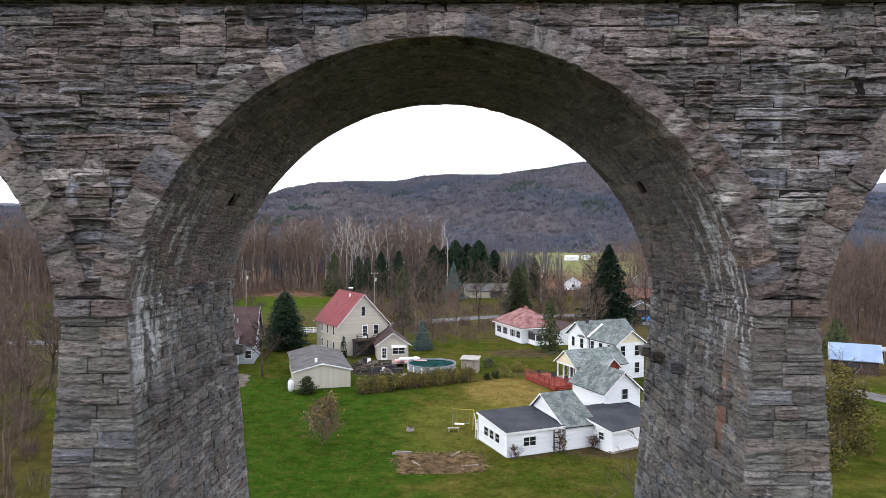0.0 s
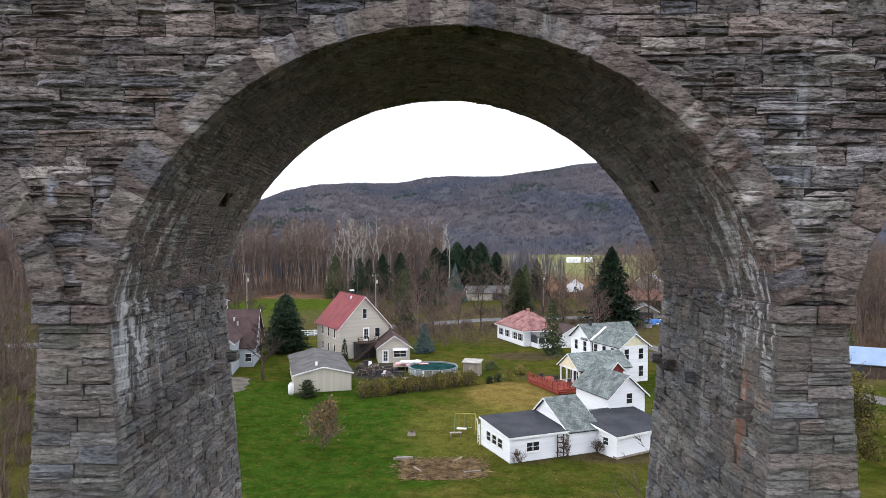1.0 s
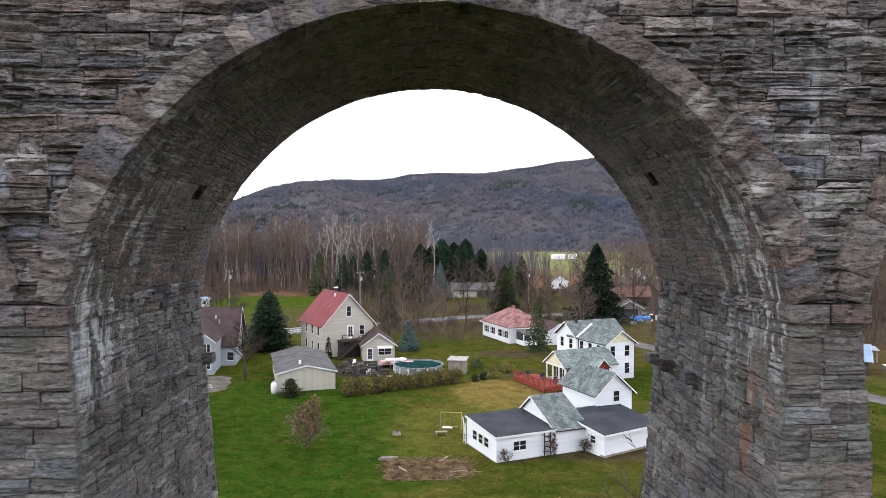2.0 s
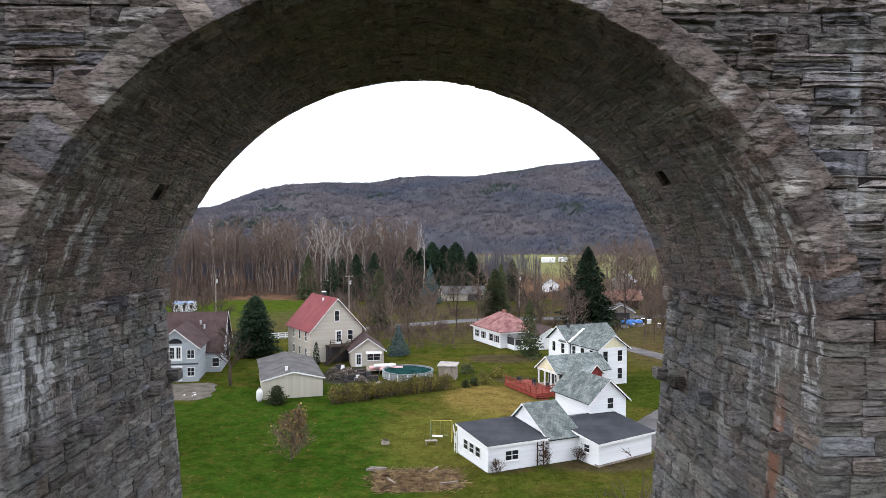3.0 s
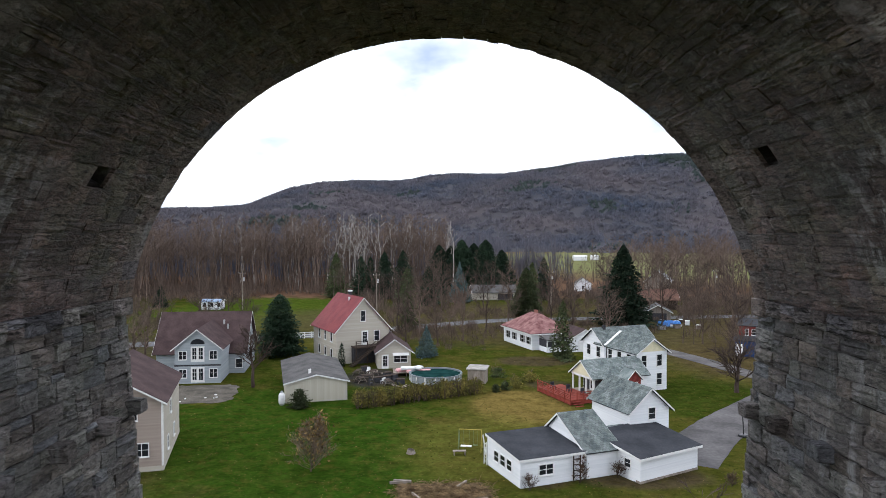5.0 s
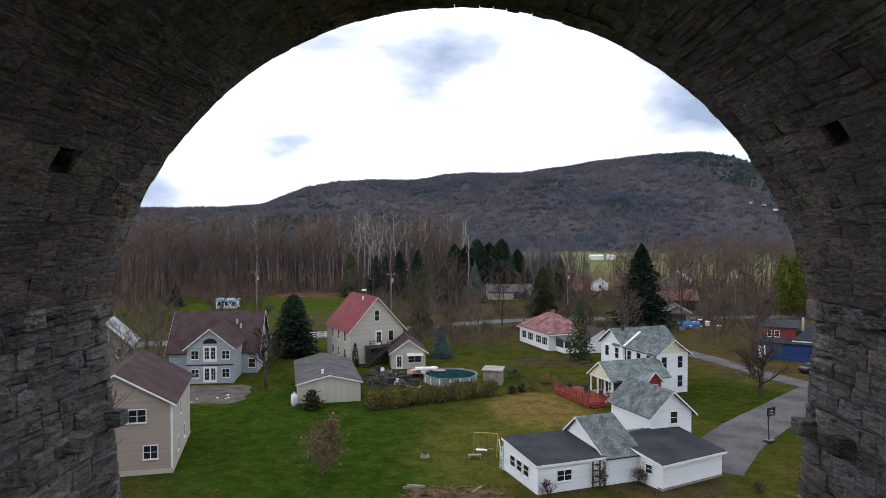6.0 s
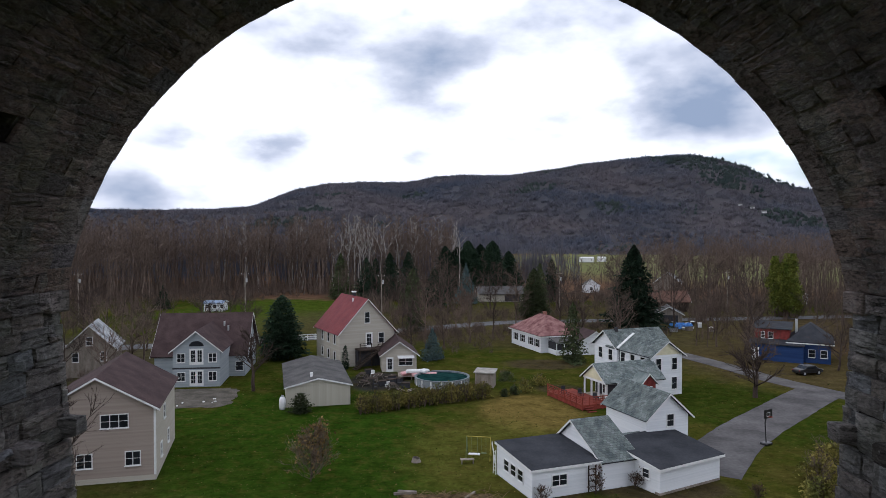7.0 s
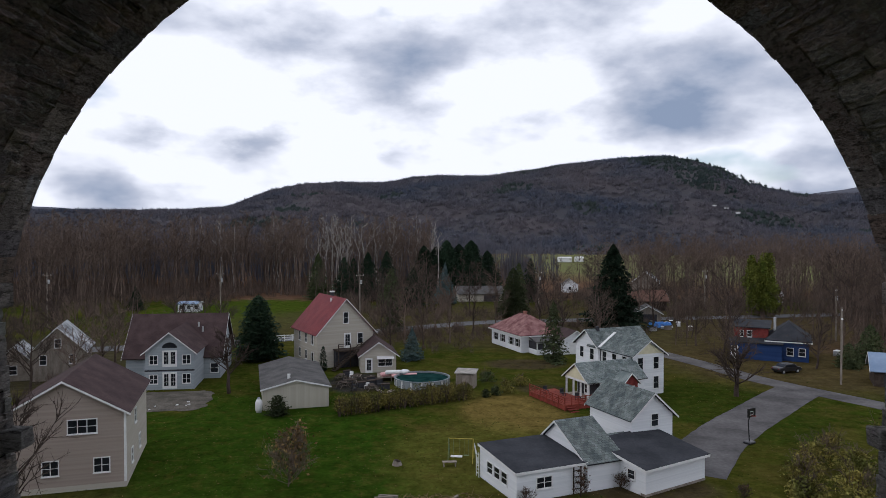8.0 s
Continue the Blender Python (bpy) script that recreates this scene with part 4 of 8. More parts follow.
def build_piers():
    for k in (-1.5, -0.5, 0.5, 1.5):
        xp = k * PITCH
        bm = bmesh.new()
        rings = []
        for z in (-1.0, IMPOST - 8.5, IMPOST):
            h, o = pier_half(z) - 0.08, face_out(z) - 0.08
            rings.append([bm.verts.new(p) for p in ((xp - h, -o, z), (xp + h, -o, z), (xp + h, DEEP + o, z), (xp - h, DEEP + o, z))])
        bm.faces.new(rings[2])
        for lo, hi in zip(rings, rings[1:]):
            for i in range(4):
                j = (i + 1) % 4
                bm.faces.new((lo[i], lo[j], hi[j], hi[i]))
        pier = part("pier", bm, M_MORTAR, viaduct)
        stones = []
        zs = courses(-0.4, IMPOST - 0.36, 0.27, 0.45)
        for n, (z0, z1) in enumerate(zip(zs, zs[1:])):
            z, h, o = (z0 + z1) / 2, pier_half((z0 + z1) / 2), face_out((z0 + z1) / 2)
            ht = z1 - z0
            xs = cuts(xp - h, xp + h, 0.5, 1.1)
            for x0, x1 in zip(xs, xs[1:]):
                stones.append((((x0 + x1) / 2, -o, z), (1, 0, 0), (0, -1, 0), (0, 0, 1), x1 - x0, ht))
                stones.append((((x0 + x1) / 2, DEEP + o, z), (-1, 0, 0), (0, 1, 0), (0, 0, 1), x1 - x0, ht))
            for side in (-1, 1):
                lead = 0.12 if n % 2 else 0.08
                ys = cuts(-o + lead, DEEP + o - lead, 0.4, 0.95)
                for y0, y1 in zip(ys, ys[1:]):
                    stones.append(((xp + side * h, (y0 + y1) / 2, z), (0, side, 0), (side, 0, 0), (0, 0, 1), y1 - y0, ht))
        near = abs(k) < 1
        lay(stones, pier, 290 if near else 0, lambda s: -s[0][2] + (0 if (s[0][0] - xp) * -k > 0.3 or s[0][1] < 0.1 else 30), rough=0.6, kind=1)
        # the projecting course under the springing
        band = []
        h = pier_half(IMPOST) + 0.17
        for side in (-1, 1):
            ys = cuts(0.52, DEEP - 0.52, 0.45, 0.9)
            for y0, y1 in zip(ys, ys[1:]):
                band.append(((xp + side * h, (y0 + y1) / 2, IMPOST - 0.18), (0, side, 0), (side, 0, 0), (0, 0, 1), y1 - y0, 0.36))
        lay(band, pier, 40, lambda s: s[0][1], "impost_stone", 0.8, 0)
        # corbel stones that once bore the centring
        for side in (-1, 1):
            for y in (1.2, 3.0, 4.9, 6.6, 8.0):
                z = 17.8 + rng.uniform(-0.05, 0.05)
                x = xp + side * (pier_half(z) - 0.02)
                cb = bevelled(boxes((-0.26, -0.19, -0.2, 0.26, 0.19, 0.2)), 0.04)
                for v in cb.verts:
                    v.co += Vector((rng.uniform(-0.03, 0.03), rng.uniform(-0.03, 0.03), rng.uniform(-0.03, 0.03) + (0.08 if v.co.x * side > 0.1 and v.co.z < 0 else 0)))
                ob = part("corbel", cb, M_CORBEL, pier, "weathered projecting corbel stone, darkened for its underside shade")
                ob.location = (x + side * 0.1, y + rng.uniform(-0.1, 0.1), z)
        # skewback stones at the foot of the rings
        for y0, y1 in ((-0.14, 0.5), (DEEP - 0.5, DEEP + 0.14)):
            h = PIER / 2 + 0.14
            for xa, xb in ((xp - h, xp - 0.015), (xp + 0.015, xp + h)):
                part("impost_stone", bevelled(boxes((xa, y0, IMPOST - 0.42, xb, y1, IMPOST - 0.01)), 0.03), M_RING, pier)


def build_coping():
    top = part("coping", boxes((-END, 0.02, COPING, END, DEEP - 0.02, COPING + 0.22)), M_MORTAR, viaduct)
    shapes = []
    for s in range(5):
        bm = bevelled(boxes((-0.5, -0.45, 0, 0.5, 0.45, 0.26)), 0.035)
        for v in bm.verts:
            v.co += Vector((0, rng.uniform(-0.03, 0.03), rng.uniform(-0.02, 0.02)))
        me = bpy.data.meshes.new("coping_stone")
        bm.to_mesh(me)
        bm.free()
        me.materials.append(M_STONE)
        shapes.append(me)
    for y in (0.25, DEEP - 0.25):
        xs = cuts(-END, END, 1.0, 1.9)
        for x0, x1 in zip(xs, xs[1:]):
            link("coping_stone", shapes[int(rng.integers(5))], top, m=Matrix.Translation(((x0 + x1) / 2, y, COPING)) @ Matrix.Diagonal((x1 - x0 - 0.015, 1, 1, 1)))


# ---------------------------------------------------------------- buildings


def rim_of(w, h, f, y0, y1, low=True):
    """A rectangular frame round an opening w wide and h high, f broad."""
    bm = bmesh.new()
    b = -f if low else 0
    outer, inner = [(-w / 2 - f, b), (w / 2 + f, b), (w / 2 + f, h + f), (-w / 2 - f, h + f)], [(-w / 2, 0), (w / 2, 0), (w / 2, h), (-w / 2, h)]
    loops = [[bm.verts.new((x, y, z)) for x, z in ring] for ring, y in ((outer, y0), (inner, y0), (inner, y1), (outer, y1))]
    for k in range(4):
        p, q = loops[k], loops[(k + 1) % 4]
        for i in range(4):
            j = (i + 1) % 4
            bm.faces.new((p[i], p[j], q[j], q[i]))
    bmesh.ops.recalc_face_normals(bm, faces=bm.faces[:])
    return bm


def window(parent, place, out, w, h, panes=1, shutters=None, trim=None, arched=False, name="window"):
    """A framed window set on a wall: place is the middle of its sill line, out the wall's outward direction (radians about z)."""
    trim = trim or M_TRIM
    f = 0.07
    ob = part(name, rim_of(w, h, f, -0.06, 0.05), trim, parent)
    part("glazing_bar", boxes((-w / 2, -0.035, h * 0.48, w / 2, 0.03, h * 0.48 + 0.035)), trim, ob)
    for k in range(1, panes):
        x = -w / 2 + w * k / panes
        part("glazing_bar", boxes((x - 0.03, -0.05, 0, x + 0.03, 0.04, h)), trim, ob)
    ob.matrix_local = Matrix.Translation(place) @ Matrix.Rotation(out + math.pi / 2, 4, "Z")
    part("pane", boxes((-w / 2, -0.012, 0, w / 2, 0.02, h)), M_GLASS, ob)
    part("window_sill", boxes((-w / 2 - f - 0.04, -0.12, -f - 0.05, w / 2 + f + 0.04, 0.03, -f)), trim, ob)
    if shutters:
        for s in (-1, 1):
            x = s * (w / 2 + f + 0.2)
            part("shutter", boxes((x - 0.18, -0.05, 0, x + 0.18, 0.02, h)), shutters, ob)
    return ob


def door(parent, place, out, w=0.9, h=2.05, glass=True, mat=None):
    f = 0.1
    ob = part("door", boxes((-w / 2, -0.03, 0, w / 2, 0.03, h)), mat or M_TRIM, parent)
    part("door_frame", rim_of(w, h, f, -0.06, 0.04), M_TRIM, ob)
    ob.matrix_local = Matrix.Translation(place) @ Matrix.Rotation(out + math.pi / 2, 4, "Z")
    if glass:
        part("pane", boxes((-w / 2 + 0.12, -0.045, 0.28, w / 2 - 0.12, -0.02, h - 0.13)), M_GLASS, ob)
        part("glazing_bar", boxes((-0.015, -0.055, 0.28, 0.015, -0.02, h - 0.13), *[(-w / 2 + 0.12, -0.055, z, w / 2 - 0.12, -0.02, z + 0.03) for z in (0.28 + (h - 0.41) * k / 3 for k in (1, 2))]), M_TRIM, ob)
    part("door_handle", boxes((w / 2 - 0.12, -0.09, h * 0.47, w / 2 - 0.06, -0.03, h * 0.5)), M_METAL, ob)
    return ob


def gable(parent, x0, x1, y0, y1, h, rise, axis, wall_mat, roof_mat, over=0.35, z0=0.0, trim=None, roof_name="roof", thick=0.14, shift=0.0, tiles=None):
    """A gabled block: its walls, two roof slopes with eaves, and barge boards. axis: the way the ridge runs. shift moves the ridge off the middle."""
    trim = trim or M_TRIM
    if axis == "y":
        m = (x0 + x1) / 2 + shift
        pts = [(x0, y0, z0), (x1, y0, z0), (x1, y0, h), (m, y0, h + rise), (x0, y0, h)]
        part("wall", solid((pts, (0, y1 - y0, 0))), wall_mat, parent)
        ka, kb = rise / (m - x0), rise / (x1 - m)
        e = 0.03
        left = [(m, y0 - over, h + rise + e + thick), (m, y1 + over, h + rise + e + thick), (x0 - over, y1 + over, h - over * ka + e + thick), (x0 - over, y0 - over, h - over * ka + e + thick)]
        right = [(m, y1 + over, h + rise + e + thick), (m, y0 - over, h + rise + e + thick), (x1 + over, y0 - over, h - over * kb + e + thick), (x1 + over, y1 + over, h - over * kb + e + thick)]
        ends = [(y0 - over - 0.03, y0 - over + 0.05), (y1 + over - 0.05, y1 + over + 0.03)]
        for ya, yb in ends:
            for q in ((left[0], left[3]), (right[1], right[2])):
                a, b = Vector(q[0]), Vector(q[1])
                part("barge_board", solid(([(a.x, ya, a.z - 0.02), (b.x, ya, b.z - 0.02), (b.x, ya, b.z - 0.19), (a.x, ya, a.z - 0.19)], (0, yb - ya, 0))), trim, parent)
    else:
        m = (y0 + y1) / 2 + shift
        pts = [(x0, y0, z0), (x0, y1, z0), (x0, y1, h), (x0, m, h + rise), (x0, y0, h)]
        part("wall", solid((pts, (x1 - x0, 0, 0))), wall_mat, parent)
        ka, kb = rise / (m - y0), rise / (y1 - m)
        e = 0.03
        left = [(x1 + over, m, h + rise + e + thick), (x0 - over, m, h + rise + e + thick), (x0 - over, y0 - over, h - over * ka + e + thick), (x1 + over, y0 - over, h - over * ka + e + thick)]
        right = [(x0 - over, m, h + rise + e + thick), (x1 + over, m, h + rise + e + thick), (x1 + over, y1 + over, h - over * kb + e + thick), (x0 - over, y1 + over, h - over * kb + e + thick)]
        for xa, xb in ((x0 - over - 0.03, x0 - over + 0.05), (x1 + over - 0.05, x1 + over + 0.03)):
            for q in ((left[0], left[3]), (right[0], right[3])):
                a, b = Vector(q[0]), Vector(q[1])
                part("barge_board", solid(([(xa, a.y, a.z - 0.02), (xa, b.y, b.z - 0.02), (xa, b.y, b.z - 0.19), (xa, a.y, a.z - 0.19)], (xb - xa, 0, 0))), trim, parent)
    for quad in (left, right):
        roof = part(roof_name, slab(bmesh.new(), quad, thick), M_DARKROOF if tiles else roof_mat, parent)
        if tiles:
            shingle(roof, quad, roof_mat, *tiles)
    return left, right


def shingle(roof, quad, mat, high, long):
    """Overlapping slates on a slope: quad runs ridge, ridge, eave, eave."""
    a, b, c, d = (Vector(q) for q in quad)
    across, down = b - a, d - a
    nr, nc = max(2, round(down.length / high)), max(2, round(across.length / long))
    n = across.cross(down).normalized()
    if n.z < 0:
        n = -n
    pieces = []
    r = np.random.default_rng(int(abs(a.x * 31 + a.y * 17 + a.z * 7)) + 3)
    for i in range(nr):
        off = 0.5 if i % 2 else 0.0
        for j in range(nc + 1):
            u0, u1 = max(0, (j - off) / nc), min(1, (j + 1 - off) / nc)
            if u1 - u0 < 0.1 / nc:
                continue
            g = 0.012 / across.length
            v0, v1 = i / nr, min(1.02, (i + 1.02) / nr + r.uniform(-0.02, 0.05) / nr)
            lift = r.uniform(0.018, 0.04)
            p = [a + across * (u0 + g) + down * v0 + n * 0.004, a + across * (u1 - g) + down * v0 + n * 0.004,
                 a + across * (u1 - g) + down * v1 + n * lift, a + across * (u0 + g) + down * v1 + n * lift]
            low = [p[2] - n * 0.03, p[3] - n * 0.03]
            V = np.array([tuple(q) for q in p + low])
            pieces.append((V, np.array([(0, 3, 2), (0, 2, 1), (3, 5, 4), (3, 4, 2)])))
    V, F = joined(pieces)
    tagged(link("slating", mesh_tris("slating", V, F, [mat]), roof), kind="stuff")


def hip(parent, x0, x1, y0, y1, h, rise, wall_mat, roof_mat, over=0.4, z0=0.0, ridge=None):
    part("wall", boxes((x0, y0, z0, x1, y1, h)), wall_mat, parent)
    w = min(x1 - x0, y1 - y0) / 2
    a0, b0, a1, b1 = x0 - over, y0 - over, x1 + over, y1 + over
    if (x1 - x0) > (y1 - y0):
        p, q = (x0 + w, (y0 + y1) / 2, h + rise), (x1 - w, (y0 + y1) / 2, h + rise)
        fs = [[(a0, b0, h), (a1, b0, h), q, p], [(a1, b1, h), (a0, b1, h), p, q], [(a0, b1, h), (a0, b0, h), p], [(a1, b0, h), (a1, b1, h), q]]
    else:
        p, q = ((x0 + x1) / 2, y0 + w, h + rise), ((x0 + x1) / 2, y1 - w, h + rise)
        fs = [[(a0, b1, h), (a0, b0, h), p, q], [(a1, b0, h), (a1, b1, h), q, p], [(a0, b0, h), (a1, b0, h), p], [(a1, b1, h), (a0, b1, h), q]]
    for f in fs:
        part("roof", slab(bmesh.new(), [(x, y, z + 0.16) for x, y, z in f], 0.14), roof_mat, parent)
    part("fascia", boxes((a0 - 0.03, b0 - 0.03, h - 0.16, a1 + 0.03, b0, h + 0.03), (a0 - 0.03, b1, h - 0.16, a1 + 0.03, b1 + 0.03, h + 0.03),
                         (a0 - 0.03, b0, h - 0.16, a0, b1, h + 0.03), (a1, b0, h - 0.16, a1 + 0.03, b1, h + 0.03)), M_TRIM, parent)


def lean_to(parent, x0, x1, y0, y1, hf, hb, wall_mat, roof_mat, over=0.3, trim=None):
    """A block under one slope that rises from y0 to y1."""
    part("wall", solid(([(x0, y0, 0), (x0, y1, 0), (x0, y1, hb), (x0, y0, hf)], (x1 - x0, 0, 0))), wall_mat, parent)
    k = (hb - hf) / (y1 - y0)
    quad = [(x0 - over, y0 - over, hf - over * k + 0.17), (x1 + over, y0 - over, hf - over * k + 0.17), (x1 + over, y1, hb + 0.17), (x0 - over, y1, hb + 0.17)]
    part("roof", slab(bmesh.new(), quad, 0.14), roof_mat, parent)
    z = hf - over * k
    part("fascia", boxes((x0 - over, y0 - over - 0.03, z - 0.08, x1 + over, y0 - over, z + 0.13)), trim or M_TRIM, parent)
    for xa, xb in ((x0 - over - 0.03, x0 - over), (x1 + over, x1 + over + 0.03)):
        part("barge_board", solid(([(xa, y0 - over, z - 0.08), (xa, y1, hb - 0.08), (xa, y1, hb + 0.13), (xa, y0 - over, z + 0.13)], (xb - xa, 0, 0))), trim or M_TRIM, parent)


FRONT, BACK, LEFT, RIGHT = -math.pi / 2, math.pi / 2, math.pi, 0.0


def tan_house():
    t = thing("house", pose(-26.2, 54.3, 0, 0, 0, 15.5), "two-storey tan house with a dark brown shingle roof", "house")
    w, d = 9.4, 12.6
    part("foundation", boxes((-w - 0.04, -0.04, -0.2, 0.04, d + 0.04, 0.45)), M_CREAM, t)
    gable(t, -w, 0, 0, d, 6.4, 2.73, "y", M_TAN, M_BROWNROOF, over=0.45)
    # thin paler skin: the brighter light on this side, put in as colour
    part("side_siding", boxes((0.005, 0.16, 0.46, 0.03, d - 0.02, 6.3)), M_CREAM, t, "paler cream skin painting brighter light on the side wall")
    part("corner_board", boxes((-0.14, -0.03, 0.45, 0.03, 0.14, 6.36)), M_TRIM, t)
    part("corner_board", boxes((-w - 0.03, -0.03, 0.45, -w + 0.14, 0.14, 6.36)), M_TRIM, t)
    window(t, (-3.3, -0.02, 4.8), FRONT, 2.15, 1.1, 3)
    window(t, (-1.85, -0.02, 1.45), FRONT, 1.15, 1.15, 2)
    window(t, (-5.7, -0.02, 1.45), FRONT, 1.15, 1.15, 2)
    window(t, (0.05, 3.0, 1.2), RIGHT, 0.8, 1.2)
    window(t, (0.05, 7.5, 1.2), RIGHT, 0.8, 1.2)
    window(t, (0.05, 5.0, 4.2), RIGHT, 0.9, 1.2)


def pale_blue_house():
    t = thing("house", pose(-38.8, 90.0, 0, 0, 0, 8), "pale blue two-storey house with a brown hipped and gabled roof", "house")
    gable(t, -5.2, 8.0, 7.0, 18.0, 3.5, 5.4, "x", M_BLUEGREY, M_BROWNROOF, over=0.5)
    gable(t, -0.7, 5.7, 0, 13.0, 5.2, 2.6, "y", M_BLUEGREY, M_BROWNROOF, over=0.5)
    part("band_board", boxes((-0.76, -0.06, 2.55, 5.76, 0.0, 2.75)), M_DARKTRIM, t)
    for z in (0.0, 3.0):
        door(t, (2.05, -0.02, z + 0.25), FRONT, 0.8)
        door(t, (2.95, -0.02, z + 0.25), FRONT, 0.8)
    window(t, (0.4, -0.02, 0.9), FRONT, 1.0, 1.15, 2)
    window(t, (4.7, -0.02, 0.9), FRONT, 1.0, 1.2, 2)
    window(t, (0.4, -0.02, 3.55), FRONT, 1.0, 1.15, 2)
    window(t, (4.7, -0.02, 3.55), FRONT, 1.0, 1.15, 2)
    arch = solid(([(2.5 + 1.0 * math.cos(a), -0.07, 5.75 + 0.75 * math.sin(a)) for a in np.linspace(0, math.pi, 13)], (0, 0.06, 0)))
    fan = part("window", arch, M_DARKTRIM, t, "half-round attic window")
    part("pane", solid(([(2.5 + 0.86 * math.cos(a), -0.085, 5.80 + 0.62 * math.sin(a)) for a in np.linspace(0, math.pi, 13)], (0, 0.05, 0))), M_GLASS, fan)
    window(t, (7.2, 6.98, 0.9), FRONT, 1.0, 1.3)
    part("vent_pipe", boxes((4.2, 10.6, 7.0, 4.45, 10.85, 7.9)), M_METAL, t)
    part("vent_pipe", boxes((4.9, 9.9, 6.3, 5.15, 10.15, 7.3)), M_METAL, t)
    pad = thing("parking_pad", pose(-36.3, 83.2, 0, 0, 0, 8), "pale gravel parking pad in front of a house", "driveway", kind="structure")
    r = np.random.default_rng(77)
    rim = [(1.9 + (5.6 + r.uniform(-0.5, 0.5)) * math.copysign(abs(math.cos(a)) ** 0.5, math.cos(a)), 0.4 + (5.5 + r.uniform(-0.4, 0.4)) * math.copysign(abs(math.sin(a)) ** 0.5, math.sin(a)), 0.03) for a in np.linspace(0, 2 * math.pi, 40, endpoint=False)]
    part("gravel_bed", solid((rim[::-1], (0, 0, -0.1))), M_GRAVEL, pad)
    for k in range(9):
        x, y = r.uniform(-3, 6.5), r.uniform(-4.3, -0.5)
        s = r.uniform(0.08, 0.22)
        d = thing("stone_slab", pad.matrix_world @ pose(x, y, 0.03, 0, 0, r.uniform(0, 90)), "pale broken slab lying on gravel", "stone", "slabs on the gravel")
        part("slab", bevelled(boxes((-s, -s * 0.5, 0, s, s * 0.5, 0.12)), 0.03), M_TRIM, d)


def red_roof_house():
    t = thing("house", pose(-18.5, 104.4, 0, 0, 0, 30), "cream two-storey house with a red metal roof", "house")
    w, d = 9.6, 11.4
    gable(t, 0, w, 0, d, 5.6, 5.2, "y", M_CREAM, M_REDROOF, over=0.45)
    window(t, (w / 2, -0.02, 7.0), FRONT, 0.8, 1.7, 1)
    window(t, (7.3, -0.02, 3.6), FRONT, 0.9, 1.6, 1)
    door(t, (5.1, -0.02, 3.05), FRONT, 1.0, 2.2)
    for y in (2.2, 5.2, 8.2):
        window(t, (-0.02, y, 3.6), LEFT, 0.8, 1.5)
        window(t, (-0.02, y, 0.9), LEFT, 0.8, 1.4)
    chim = part("chimney", boxes((4.8, 6.2, 9.6, 5.3, 6.7, 11.5)), M_DARKTRIM, t)
    part("chimney_cap", boxes((4.72, 6.12, 11.5, 5.38, 6.78, 11.7)), M_TRIM, chim)
    part("vent_pipe", boxes((4.0, 4.4, 9.0, 4.25, 4.65, 10.7)), M_TRIM, t)
    deck = part("balcony", boxes((2.6, -2.2, 2.75, 8.6, 0, 2.95)), M_DARKWOOD, t, "dark brown wooden deck with stairs")
    for x in (2.7, 4.7, 6.6, 8.5):
        part("post", boxes((x - 0.07, -2.15, 0, x + 0.07, -2.01, 3.95)), M_DARKWOOD, deck)
    for z in (3.3, 3.6, 3.9):
        part("rail", boxes((5.7, -2.16, z, 8.6, -2.09, z + 0.07)), M_DARKWOOD, deck)
        part("rail", boxes((2.6, -2.16, z, 3.9, -2.09, z + 0.07)), M_DARKWOOD, deck)
    # dark sheets added to stand for the shade under the deck
    part("skirt", boxes((2.7, -1.0, 0, 8.4, -0.95, 2.7), (8.35, -0.95, 0, 8.4, -0.02, 2.7), (2.7, -0.95, 0, 2.75, -0.02, 2.7)), M_DARKTRIM, deck)
    stair = bmesh.new()
    for side in (-3.3, -2.35):
        slab(stair, [(5.6, side, 3.0), (5.6, side + 0.08, 3.0), (1.4, side + 0.08, 0.15), (1.4, side, 0.15)], 0.25)
    for i in range(14):
        u = i / 13
        x, z = 5.5 - 4.1 * u, 2.85 - 2.7 * u
        bmesh.ops.create_cube(stair, size=1, matrix=Matrix.Translation((x, -2.8, z)) @ Matrix.Diagonal((0.28, 0.95, 0.05, 1)))
    slab(stair, [(5.6, -3.3, 3.95), (5.6, -3.24, 3.95), (1.4, -3.24, 1.05), (1.4, -3.3, 1.05)], 0.1)
    part("stair", stair, M_DARKWOOD, deck)
    t2 = thing("cottage_wing", pose(-11.3, 101.2, 0, 0, 0, 10), "low cream annex with a brown shingle roof", "house")
    gable(t2, 0, 5.4, 0, 8, 2.7, 1.9, "y", M_CREAM, M_BROWNROOF, over=0.5)
    door(t2, (1.2, -0.02, 0.1), FRONT, 0.9)
    window(t2, (3.7, -0.02, 1.0), FRONT, 2.1, 1.1, 2)
    part("awning", slab(bmesh.new(), [(2.4, -0.02, 2.5), (5.0, -0.02, 2.5), (5.0, -0.8, 2.2), (2.4, -0.8, 2.2)], 0.06), M_TRIM, t2)


def beige_garage():
    t = thing("garage", pose(-20.8, 78.9, 0, 0, 0, 15), "beige metal-sided garage with a weathered grey roof", "garage")
    gable(t, 0, 7.9, 0, 16.0, 2.5, 0.95, "y", M_BEIGE, M_GREYROOF, over=0.3)
    part("vent", boxes((3.0, 1.5, 3.0, 3.35, 1.85, 3.95)), M_TRIM, t)
    part("vent", boxes((3.1, 2.3, 3.0, 3.35, 2.55, 3.8)), M_METAL, t)


